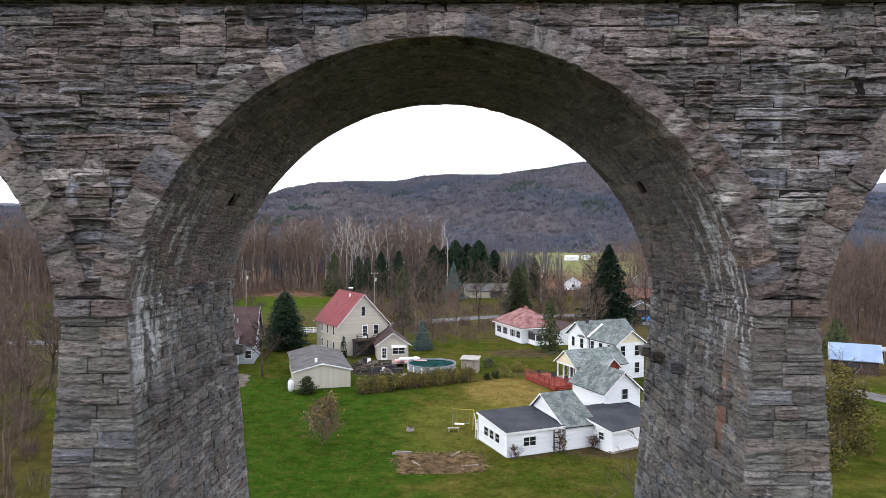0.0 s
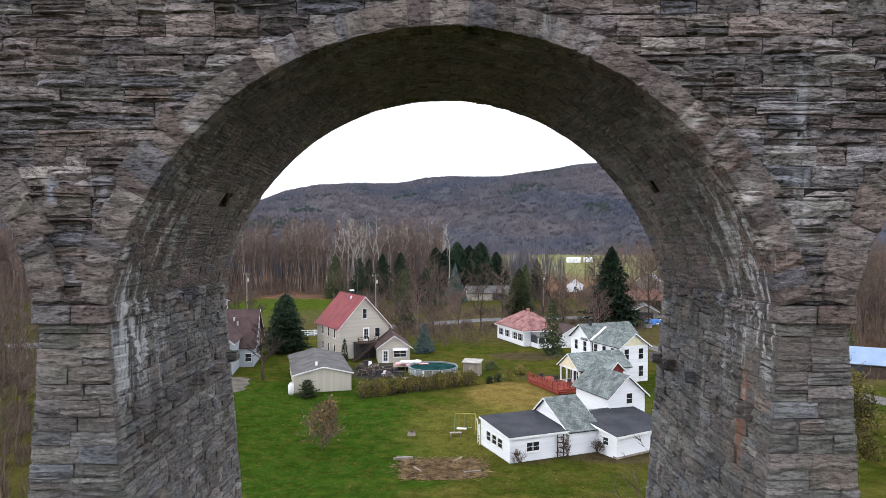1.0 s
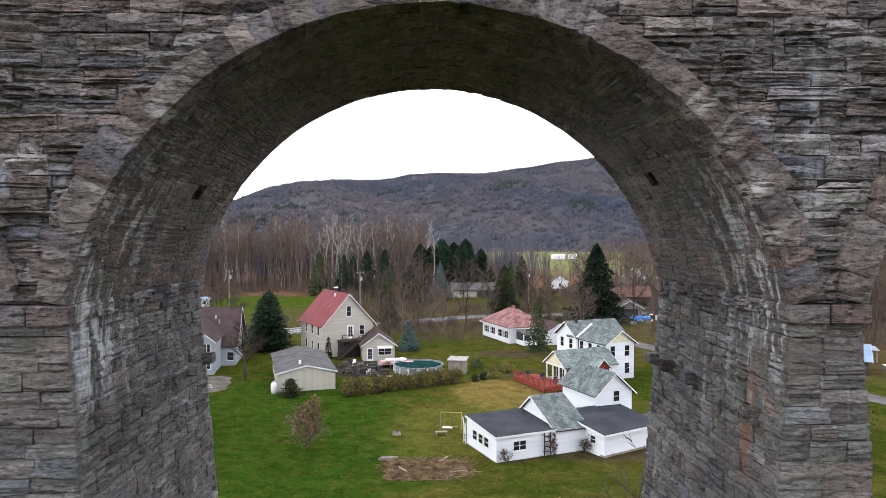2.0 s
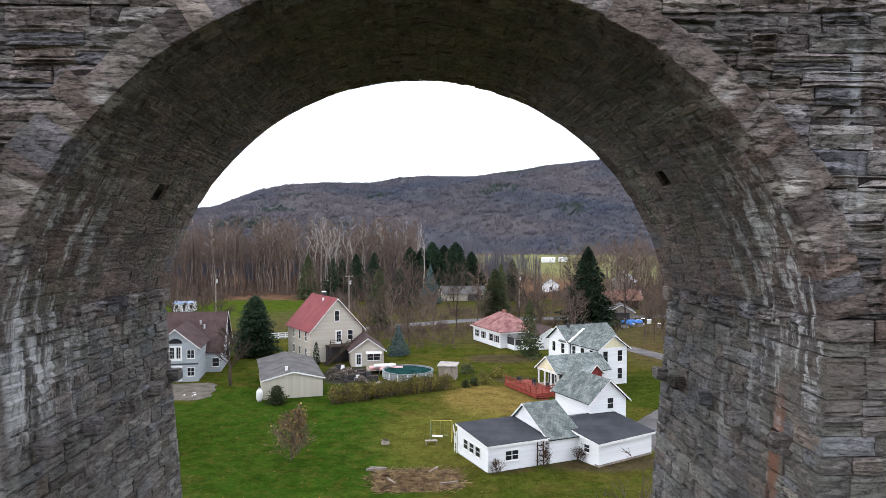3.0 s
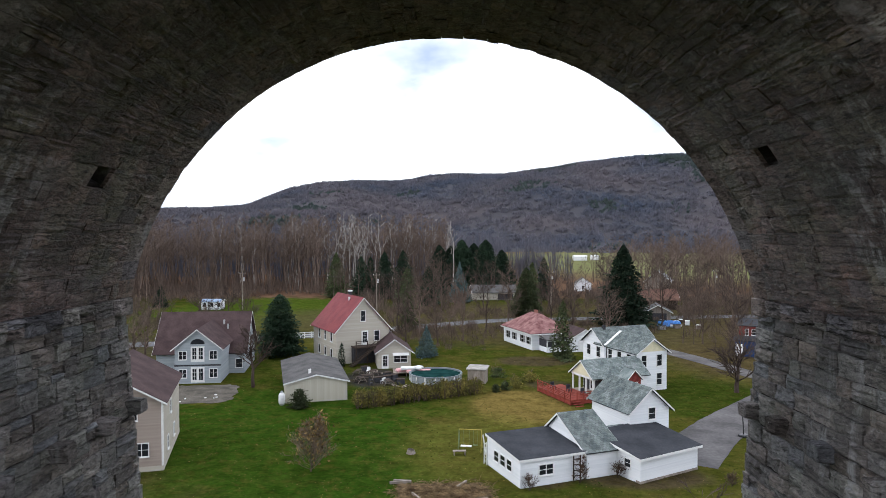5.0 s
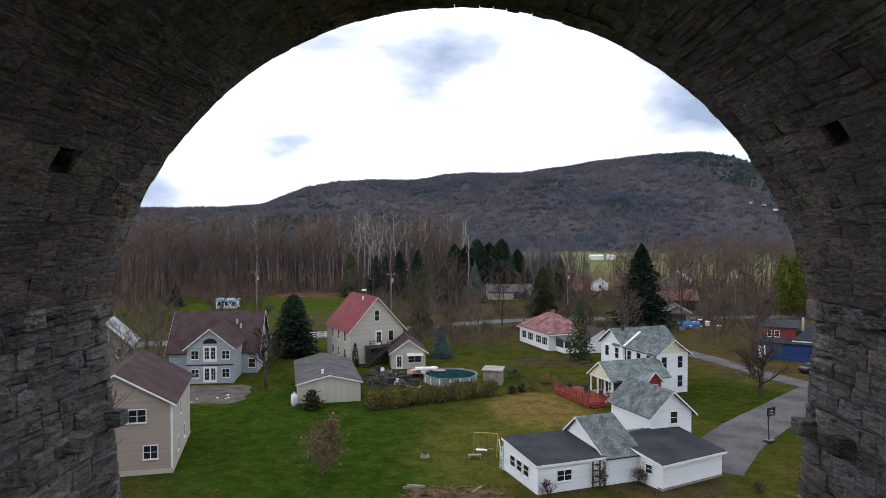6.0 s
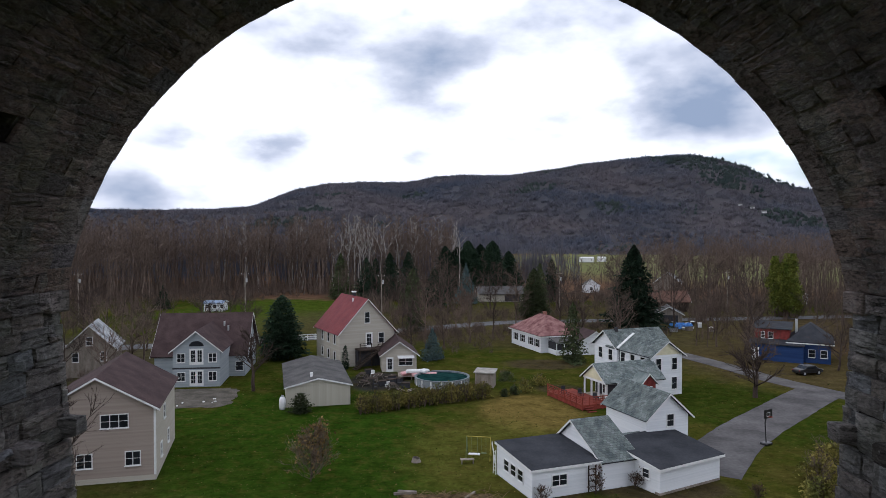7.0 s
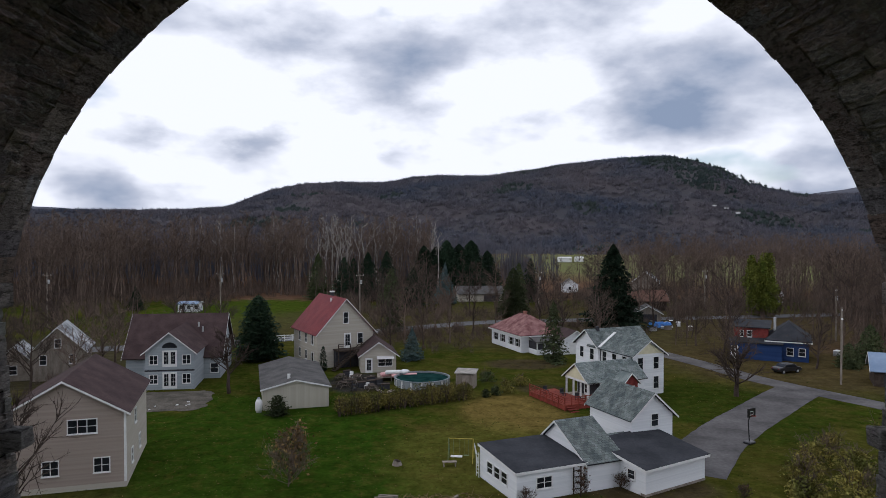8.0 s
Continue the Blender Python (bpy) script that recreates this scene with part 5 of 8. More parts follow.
def farmhouse():
    t = thing("farmhouse", pose(18.8, 60.0, 0, 0, 0, 22), "white two-storey farmhouse with slate roofs and a red porch gable", "house")
    ox, oy = 16.6, 21.0
    tiles = (0.26, 0.37)
    gable(t, ox - 0.3, ox + 4.7, oy, oy + 9.5, 5.4, 1.75, "y", M_WHITE, M_SLATE, over=0.45, tiles=tiles)
    gable(t, ox - 0.5, ox + 8.5, oy + 7.4, oy + 13, 5.4, 2.0, "x", M_WHITE, M_SLATE, over=0.45, tiles=tiles)
    for u in (0.8, 3.4):
        for z in (0.8, 3.4):
            window(t, (ox + u, oy - 0.02, z), FRONT, 0.8, 1.55)
    for v in (1.8, 4.0, 6.2):
        window(t, (ox - 0.32, oy + v, 3.4), LEFT, 0.9, 1.5)
    for v in (8.9, 11.4):
        for z in (0.9, 3.4):
            window(t, (ox - 0.52, oy + v, z), LEFT, 0.9, 1.5)
    part("pediment", solid(([(ox - 0.05, oy - 0.04, 5.45), (ox + 4.45, oy - 0.04, 5.45), (ox + 2.2, oy - 0.04, 7.0)], (0, 0.035, 0))), M_PALEYELLOW, t, "pale yellow shingled gable")
    part("valley_flashing", slab(bmesh.new(), [(ox + 2.05, oy + 6.75, 7.42), (ox + 2.05, oy + 7.25, 7.42), (ox - 0.72, oy + 7.25, 5.46), (ox - 0.72, oy + 6.75, 5.46)], 0.08), M_TRIM, t, "white metal strip along the roof")
    part("pediment", solid(([(ox - 8.93, oy - 2.0, 3.0), (ox - 8.93, oy + 2.8, 3.0), (ox - 8.93, oy + 0.4, 4.68)], (0.025, 0, 0))), M_PALEYELLOW, t, "pale yellow shingled gable")
    part("downpipe", boxes((ox - 0.42, oy + 7.0, 0, ox - 0.32, oy + 7.1, 5.4)), M_DARKTRIM, t)
    part("chimney", boxes((ox + 0.9, oy + 9.7, 6.4, ox + 1.3, oy + 10.1, 7.9)), M_DARKTRIM, t)
    # kitchen wing with its porch
    gable(t, ox - 7.0, ox - 0.33, oy - 2.2, oy + 3.0, 2.95, 1.85, "x", M_WHITE, M_SLATE, over=0.35, tiles=tiles)
    gable(t, ox - 8.9, ox - 7.45, oy - 2.2, oy + 3.0, 2.95, 1.85, "x", M_TRIM, M_SLATE, over=0.3, z0=2.7, tiles=tiles)
    for v in (-2.0, -0.4, 1.2, 2.8):
        part("porch_post", boxes((ox - 8.85, oy + v - 0.09, 0.65, ox - 8.67, oy + v + 0.09, 2.7)), M_TRIM, t)
    part("porch_floor", boxes((ox - 8.9, oy - 2.2, 0, ox - 7.02, oy + 3.0, 0.66)), M_GREYWOOD, t)
    # dark panel just in front of the wall behind the porch
    part("porch_screen", boxes((ox - 7.1, oy - 2.0, 0.66, ox - 7.03, oy + 2.8, 2.6)), M_DARKTRIM, t)
    door(t, (ox - 7.12, oy + 0.6, 0.68), LEFT, 1.0, 1.95)
    gable(t, ox - 4.9, ox - 2.7, oy - 3.9, oy - 2.25, 2.9, 1.1, "y", M_REDWALL, M_SLATE, over=0.3)
    window(t, (ox - 3.8, oy - 3.92, 1.0), FRONT, 1.0, 1.4)
    deck = thing("deck", pose(18.8, 60.0, 0, 0, 0, 22), "red-stained wooden deck beside a white porch", "deck")
    dx0, dx1, dy0, dy1 = ox - 12.8, ox - 8.92, oy - 3.0, oy + 5.4
    n = 22
    boards = [(dx0, dy0 + (dy1 - dy0) * i / n + 0.01, 0.62, dx1, dy0 + (dy1 - dy0) * (i + 1) / n - 0.01, 0.68) for i in range(n)]
    for b in boards:
        part("board", boxes(b), M_DECK, deck)
    part("apron", boxes((dx0 - 0.04, dy0, 0.1, dx0, dy1, 0.6), (dx0, dy0 - 0.04, 0.1, dx1, dy0, 0.6)), M_DECK, deck)
    for i in range(7):
        y = dy0 + (dy1 - dy0) * i / 6
        part("post", boxes((dx0 - 0.05, y - 0.05, 0, dx0 + 0.05, y + 0.05, 1.65)), M_DECK, deck)
    for i in range(1, 5):
        x = dx0 + (dx1 - dx0) * i / 4
        part("post", boxes((x - 0.05, dy0 - 0.05, 0, x + 0.05, dy0 + 0.05, 1.65)), M_DECK, deck)
    for z in (0.85, 1.05, 1.25, 1.55):
        part("rail", boxes((dx0 - 0.03, dy0, z, dx0 + 0.03, dy1, z + 0.09)), M_DECK, deck)
        part("rail", boxes((dx0 + 1.5, dy0 - 0.03, z, dx1, dy0 + 0.03, z + 0.09)), M_DECK, deck)
    for i in range(3):
        part("step", boxes((dx0 + 0.2, dy0 - 0.35 * (i + 1), 0.42 - 0.2 * i, dx0 + 1.4, dy0 - 0.35 * i, 0.47 - 0.2 * i)), M_DECK, deck)
    for x, y, h in ((ox - 10.4, oy + 1.2, 0.75), (ox - 9.9, oy - 1.5, 0.8), (ox - 11.6, oy + 3.3, 0.9)):
        c = thing("patio_chair", t.matrix_world @ Matrix.Translation((x, y, 0.68)), "dark patio chair on a wooden deck", "chair", "chairs on the deck")
        part("seat", boxes((-0.28, -0.28, 0.4, 0.28, 0.28, 0.46)), M_DARKTRIM, c)
        part("backrest", boxes((-0.28, 0.22, 0.46, 0.28, 0.28, 0.95)), M_DARKTRIM, c)
        for sx in (-0.24, 0.24):
            for sy in (-0.24, 0.24):
                part("leg", boxes((sx - 0.025, sy - 0.025, 0, sx + 0.025, sy + 0.025, 0.4)), M_DARKTRIM, c)


def garage_building():
    t = thing("outbuilding", pose(19.3, 60.0, 0, 0, 0, 22), "white clapboard barn and garage with slate and black roofs", "barn")
    tiles = (0.26, 0.37)
    gable(t, -1.9, 2.8, -0.9, 5.6, 4.45, 2.05, "y", M_WHITE, M_SLATE, over=0.4, tiles=tiles)
    window(t, (0.7, -0.92, 3.5), FRONT, 0.75, 1.1)
    g = thing("garage", pose(16.9, 51.2, 0, 0, 0, 31), "white clapboard lean-to garage with a black roof", "garage")
    lean_to(g, 0, 7.4, 0, 6.0, 2.2, 3.05, M_WHITE, M_DARKROOF)
    window(g, (-0.02, 1.5, 1.1), LEFT, 0.7, 0.7)
    part("foundation", boxes((-0.03, -0.03, -0.1, 7.43, 0.5, 0.2)), M_GREYWOOD, g)
    gable(t, -9.2, -5.75, -4.5, 3.0, 2.35, 2.3, "x", M_WHITE, M_SLATE, over=0.3, shift=0.95, tiles=tiles)
    gable(t, -5.72, -1.92, -0.9, 1.3, 2.3, 0.5, "x", M_WHITE, M_SLATE, over=0.02, tiles=tiles)
    lean_to(t, -15.8, -9.45, -4.4, 2.2, 2.4, 2.85, M_WHITE, M_DARKROOF, over=0.2)
    for y in (-2.4, -1.1, 0.2):
        window(t, (-15.82, y, 0.95), LEFT, 0.95, 0.9)
    window(t, (-13.3, -4.42, 0.95), FRONT, 1.35, 0.85, 2)
    # garden clutter against the wall
    ladder = thing("trellis", t.matrix_world @ Matrix.Translation((-10.6, -4.55, 0)), "dark wooden trellis leaning on a white wall", "trellis")
    for x in (0, 0.7):
        part("upright", boxes((x, 0, 0, x + 0.08, 0.08, 2.5)), M_DARKWOOD, ladder)
    for z in (0.4, 0.9, 1.4, 1.9, 2.3):
        part("rung", boxes((0, 0.02, z, 0.78, 0.07, z + 0.07)), M_DARKWOOD, ladder)
    rack = thing("ladder", pose(3.7, 55.9, 0, 0, 0, 22), "white wooden ladder against a garage wall", "ladder")
    for y in (0, 0.5):
        part("upright", boxes((0, y, 0, 0.06, y + 0.06, 2.2)), M_TRIM, rack)
    for k in range(6):
        part("rung", boxes((0.01, 0, 0.3 + 0.33 * k, 0.05, 0.56, 0.35 + 0.33 * k)), M_TRIM, rack)


def pink_house():
    t = thing("bungalow", pose(15.6, 118.6, 0, 0, 0, 20), "white bungalow with a faded red hip roof and porch", "house")
    hip(t, 0, 8.2, 0, 12.5, 3.0, 3.0, M_WHITE, M_PINKROOF, over=0.5)
    for y in (1.5, 4.0, 7.5, 10.5):
        window(t, (-0.02, y, 1.0), LEFT, 1.0, 1.3, 1, M_DARKTRIM)
    part("porch_roof", slab(bmesh.new(), [(1.5, 0, 2.9), (8.0, 0, 2.9), (8.2, -3.4, 2.3), (1.3, -3.4, 2.3)], 0.15), M_GREYROOF, t)
    part("porch_wall", boxes((1.5, -3.1, 0, 8.0, -3.0, 0.9), (1.5, -3.1, 0, 1.6, 0, 0.9), (1.5, -3.1, 2.0, 8.0, -3.0, 2.25)), M_WHITE, t)
    # dark panels stand for the shade inside the porch
    part("porch_screen", boxes((1.6, -2.96, 0.9, 7.95, -2.92, 2.0), (1.53, -2.9, 0.9, 1.57, -0.02, 2.25)), M_DARKTRIM, t)
    for x in (1.55, 3.1, 4.7, 6.3, 7.95):
        part("porch_post", boxes((x - 0.08, -3.12, 0, x + 0.08, -2.98, 2.2)), M_TRIM, t)
    part("chimney", boxes((4.3, 7.0, 5.0, 4.9, 7.6, 6.6)), M_BRICK, t)
    g = thing("garage", pose(22.8, 116.8, 0, 0, 0, 15), "small white garage with a brown roof beside spruces", "garage")
    gable(g, 0, 5, 0, 7, 2.6, 1.4, "y", M_WHITE, M_BROWNROOF)
    part("garage_door", boxes((1.2, -0.06, 0, 3.8, -0.01, 2.1)), M_TRIM, g)


def blue_house():
    t = thing("house", pose(50.9, 113.0, 0, 0, 0, -28), "blue and red house with a dark hipped roof", "house")
    part("wall", boxes((0, 0, 0, 8.0, 1.15, 2.9)), M_BLUE, t)
    part("wall", boxes((0, 1.16, 0, 5.8, 7.0, 2.9)), M_BLUE, t)
    door(t, (0.7, -0.04, 0.05), FRONT, 0.95, 2.1, False)
    part("wall", boxes((0.4, 2.4, 2.9, 5.8, 9.0, 5.2)), M_REDWALL, t)
    part("roof", slab(bmesh.new(), [(-0.3, -0.4, 2.95), (8.2, -0.4, 2.95), (8.2, 2.6, 3.5), (-0.3, 2.6, 3.5)], 0.14), M_DARKROOF, t)
    part("roof", slab(bmesh.new(), [(0.0, 2.0, 5.3), (6.2, 2.0, 5.3), (6.2, 9.4, 5.8), (0.0, 9.4, 5.8)], 0.14), M_DARKROOF, t)
    hip(t, 5.85, 12.0, 1.2, 9.6, 3.3, 2.9, M_BLUE, M_DARKROOF, over=0.5)
    window(t, (2.9, 2.38, 3.6), FRONT, 0.7, 1.0)
    window(t, (1.7, 2.38, 3.6), FRONT, 0.5, 1.0)
    for x in (9.2, 11.0):
        window(t, (x, 1.18, 1.0), FRONT, 0.9, 1.2)
    part("chimney", boxes((6.6, 4.2, 4.0, 7.0, 4.6, 6.9)), M_METAL, t)


def far_buildings():
    t = thing("ranch_house", pose(8.0, 212, 0, 0, 0, 4), "low ranch house with a pale grey roof", "house")
    gable(t, 0, 14, 0, 8, 2.6, 1.9, "x", M_CREAM, M_GREYROOF, over=0.6)
    # dark sheet on the wall, painting the shaded inside of a carport
    part("carport_opening", boxes((8, -0.05, 0.1, 13, -0.01, 2.0)), M_DARKTRIM, t)
    t = thing("ranch_house", pose(51.5, 186, 0, 0, 0, -3), "long brown house with a rusty brown roof", "house")
    gable(t, 0, 13.5, 0, 8, 2.9, 2.5, "x", M_DARKWOOD, M_RUSTROOF, over=0.6)
    t = thing("shed", pose(48.5, 160, 0, 0, 0, -12), "open grey shed among stored odds and ends", "shed")
    gable(t, 0, 6, 0, 6, 2.4, 1.6, "y", M_GREYWOOD, M_GREYROOF, over=0.5)
    # no real gap: a dark sheet paints the shade inside
    part("opening", boxes((1, -0.06, 0.05, 5, -0.01, 2.1)), M_DARKTRIM, t)
    # a low white trailer with a nearly flat bluish roof
    t = thing("cabin", pose(-70, 184, 0, 0, 0, 2), "low white trailer beside the woods", "house")
    gable(t, 0, 5.2, 0, 5, 2.2, 0.5, "x", M_WHITE, M_METALROOF, over=0.3)
    for x in (1, 3, 5):
        window(t, (x, -0.02, 0.9), FRONT, 0.8, 1.0)
    t = thing("house", pose(-58.2, 95.4, 0, 0, 0, 20), "grey wooden gabled house with a pale worn metal roof", "house")
    gable(t, 0, 7.0, 0, 8.5, 4.3, 3.4, "y", M_GREYWOOD, M_PALEROOF, over=0.5)
    gable(t, -4.6, -0.03, 1.5, 7.5, 2.8, 2.2, "y", M_GREYWOOD, M_PALEROOF, over=0.45)
    window(t, (3.5, -0.02, 4.8), FRONT, 0.8, 1.2)
    for x in (1.6, 5.4):
        window(t, (x, -0.02, 2.4), FRONT, 0.8, 1.3)
    window(t, (-2.5, 1.48, 1.0), FRONT, 1.0, 1.2)
    t = thing("shed", pose(61.5, 91, 0, 0, 0, -28), "wooden shed with a pale blue metal roof", "shed")
    gable(t, 0, 6.2, 0, 6.0, 2.3, 1.9, "x", M_DARKWOOD, M_METALROOF, over=0.5)
    # the shaded doorway is a dark sheet on the closed wall
    part("opening", boxes((1.2, -0.06, 0.05, 3.4, -0.01, 2.0)), M_DARKTRIM, t)
    for x, y, w, d in ((97, 520, 10, 6), (112, 528, 6, 5)):
        t = thing("farm_trailer", pose(x, y, 0, 0, 0, 4), "white farm trailer in a hay field", "trailer")
        gable(t, 0, w, 0, d, 3.0, 0.9, "x", M_TRIM, M_TRIM, over=0.2)
    t = thing("barn", pose(70, 236, 0, 0, 0, -20), "far barn with a pale blue-grey roof", "barn")
    gable(t, 0, 9, 0, 12, 4.5, 3.6, "y", M_GREYWOOD, M_POOLWALL, over=0.4)
    t = thing("cabin", pose(47, 246, 0, 0, 0, -8), "small white cabin among bare trees", "house")
    gable(t, 0, 6, 0, 6, 2.8, 2.0, "y", M_WHITE, M_GREYROOF, over=0.4)
    window(t, (3, -0.02, 1.0), FRONT, 0.9, 1.1)
    t = thing("mobile_home", pose(104, 208, 0, 0, 0, -10), "small white mobile home at the wood's edge", "house")
    gable(t, 0, 5, 0, 4, 2.4, 0.7, "x", M_WHITE, M_TRIM, over=0.2)
    window(t, (1.4, -0.02, 0.9), FRONT, 0.8, 0.9)
    for deg, r in ((22.6, 1085), (23.5, 1095), (24.3, 1080)):
        x, y = r * math.sin(radians(deg)), r * math.cos(radians(deg))
        z = hill_height(RIDGE_NEAR, deg, r, 720, 1500)
        t = thing("hillside_house", pose(x, y, z - 1, 0, 0, -deg), "tiny white house on the far hillside", "house", "houses on the hillside")
        gable(t, -3.2, 3.2, -2.6, 2.6, 2.6, 1.6, "x", M_TRIM, M_GREYROOF)


def tool_shed():
    t = thing("garden_shed", pose(2.9, 91.0, 0, 0, 0, -14), "small weathered garden shed with a tan roof", "shed")
    part("wall", boxes((0, 0, 0, 2.6, 2.0, 1.9)), M_GREYWOOD, t)
    part("roof", slab(bmesh.new(), [(-0.2, -0.25, 2.12), (2.8, -0.25, 2.12), (2.8, 2.2, 2.35), (-0.2, 2.2, 2.35)], 0.12), M_PALEWOOD, t)
    part("door", boxes((1.4, -0.05, 0.1, 2.2, 0, 1.8)), M_GREYWOOD, t)


def fixed_buildings():
    tan_house()
    pale_blue_house()
    red_roof_house()
    beige_garage()
    farmhouse()
    garage_building()
    pink_house()
    blue_house()
    far_buildings()
    tool_shed()


fixed_buildings()
# ---------------------------------------------------------------- roads


def strip(name, line, width, mat, label, z=0.02):
    """A road along points, with a curve through them."""
    P = np.array(line, dtype=float)
    t = np.arange(len(P))
    tt = np.linspace(0, len(P) - 1, (len(P) - 1) * 8 + 1)
    Q = np.stack([np.interp(tt, t, P[:, k]) for k in (0, 1)], 1)
    for _ in range(6):
        Q[1:-1] = (Q[:-2] + 2 * Q[1:-1] + Q[2:]) / 4
    d = np.gradient(Q, axis=0)
    d /= np.linalg.norm(d, axis=1)[:, None]
    side = np.stack([-d[:, 1], d[:, 0]], 1)
    r = np.random.default_rng(len(line))
    wob = r.uniform(-0.05, 0.05, len(Q))[:, None]
    A, B = Q + side * (width / 2 + wob), Q - side * (width / 2 + wob)
    verts = [(x, y, z) for x, y in A] + [(x, y, z) for x, y in B] + [(x, y, z - 0.15) for x, y in A] + [(x, y, z - 0.15) for x, y in B]
    n = len(Q)
    faces = []
    for i in range(n - 1):
        faces += [(n + i, n + i + 1, i + 1, i), (i, i + 1, 2 * n + i + 1, 2 * n + i), (n + i + 1, n + i, 3 * n + i, 3 * n + i + 1)]
    return tagged(new(name, mesh_from(name, verts, faces, mat)), label, "road", kind="structure")


strip("road_village", [(-150, 112), (-105, 116), (-66, 122), (-28, 136), (-3, 153), (12, 162), (40, 166), (75, 170), (130, 180)], 6.0, M_ROAD, "pale grey village road behind the houses")
strip("road_lane", [(28, 142), (34, 130), (40, 119), (44.5, 106), (46.8, 97), (50, 90), (56, 79), (63, 64), (70, 40), (74, 10), (76, -20)], 4.0, M_ASPHALT, "worn grey lane with grass verges", 0.03)
strip("road_driveway", [(22.6, 56.6), (27.6, 64.6), (33.4, 71.6), (39.3, 77.8), (45.5, 84.5), (51, 90)], 6.0, M_ASPHALT, "wide worn grey asphalt driveway", 0.02)

# ---------------------------------------------------------------- trees


def branches(seed, height, spread, limbs=12, twigs=5, fine=3, base=0.18, low=0.3, width=0.035, lean=0.06, sides=4):
    """(V, F) of a bare tree: a tapered, slightly crooked trunk, rising limbs, forked twigs."""
    r = np.random.default_rng(seed)
    top = np.array([r.normal(0, lean) * height, r.normal(0, lean) * height, height])
    ts = np.linspace(0, 1, 7)
    trunk = np.outer(ts, top) + np.concatenate([[[0, 0, 0]], r.normal(0, 0.012, (6, 3)) * height * np.array([1, 1, 0])])
    out = [tube(trunk, base * (1 - ts * 0.9), sides + 1)]

    def at(u):
        return np.array([np.interp(u, ts, trunk[:, k]) for k in range(3)])

    for i in range(limbs):
        u = low + (0.97 - low) * (i + r.random()) / limbs
        a = r.uniform(0, 2 * math.pi)
        ln = spread * (1.15 - 0.75 * (u - low) / (1 - low)) * r.uniform(0.65, 1.15)
        rise = r.uniform(0.45, 1.15)
        d = np.array([math.cos(a), math.sin(a), rise])
        d /= np.linalg.norm(d)
        p0 = at(u)
        bend = np.array([0, 0, r.uniform(0.02, 0.25)]) * ln
        p1, p2 = p0 + d * ln * 0.5 + r.normal(0, 0.05, 3) * ln, p0 + d * ln + bend
        b = base * (1 - u * 0.85) * 0.5
        out.append(tube([p0, p1, p2], [b, b * 0.6, width * 0.5], 3))
        for k in range(twigs):
            v = r.uniform(0.3, 1.0)
            q0 = p0 + (p1 - p0) * v * 2 if v < 0.5 else p1 + (p2 - p1) * (v * 2 - 1)
            e = d + r.normal(0, 0.55, 3) + np.array([0, 0, 0.35])
            e /= np.linalg.norm(e)
            q1 = q0 + e * ln * r.uniform(0.25, 0.55)
            out.append(tube([q0, q1], [width * 0.8, width * 0.25], 3))
            for _ in range(fine):
                w = r.uniform(0.3, 1)
                s0 = q0 + (q1 - q0) * w
                f = e + r.normal(0, 0.6, 3) + np.array([0, 0, 0.2])
                f /= np.linalg.norm(f)
                s1 = s0 + f * ln * r.uniform(0.12, 0.3)
                side = np.cross(f, r.normal(0, 1, 3))
                side /= np.linalg.norm(side) + 1e-9
                out.append((np.array([s0 - side * width * 0.4, s0 + side * width * 0.4, s1]), np.array([(0, 1, 2)])))
    return joined(out)


def leaf_cloud(seed, count, size, inside, spread_fn):
    """(V, F) of small folded leaves or sprays, placed by spread_fn(r), each a pair of triangles."""
    r = np.random.default_rng(seed)
    C = np.array([spread_fn(r) for _ in range(count)])
    d1 = r.normal(0, 1, (count, 3))
    d1 /= np.linalg.norm(d1, axis=1)[:, None]
    d2 = np.cross(d1, r.normal(0, 1, (count, 3)))
    d2 /= np.linalg.norm(d2, axis=1)[:, None] + 1e-9
    s = r.uniform(0.6, 1.3, (count, 1)) * size
    V = np.stack([C - d1 * s, C + d2 * s * 0.5, C + d1 * s, C - d2 * s * 0.5], 1).reshape(-1, 3)
    i = np.arange(count)[:, None] * 4
    F = np.concatenate([i + np.array([[0, 1, 2]]), i + np.array([[0, 2, 3]])], 0)
    return V, F


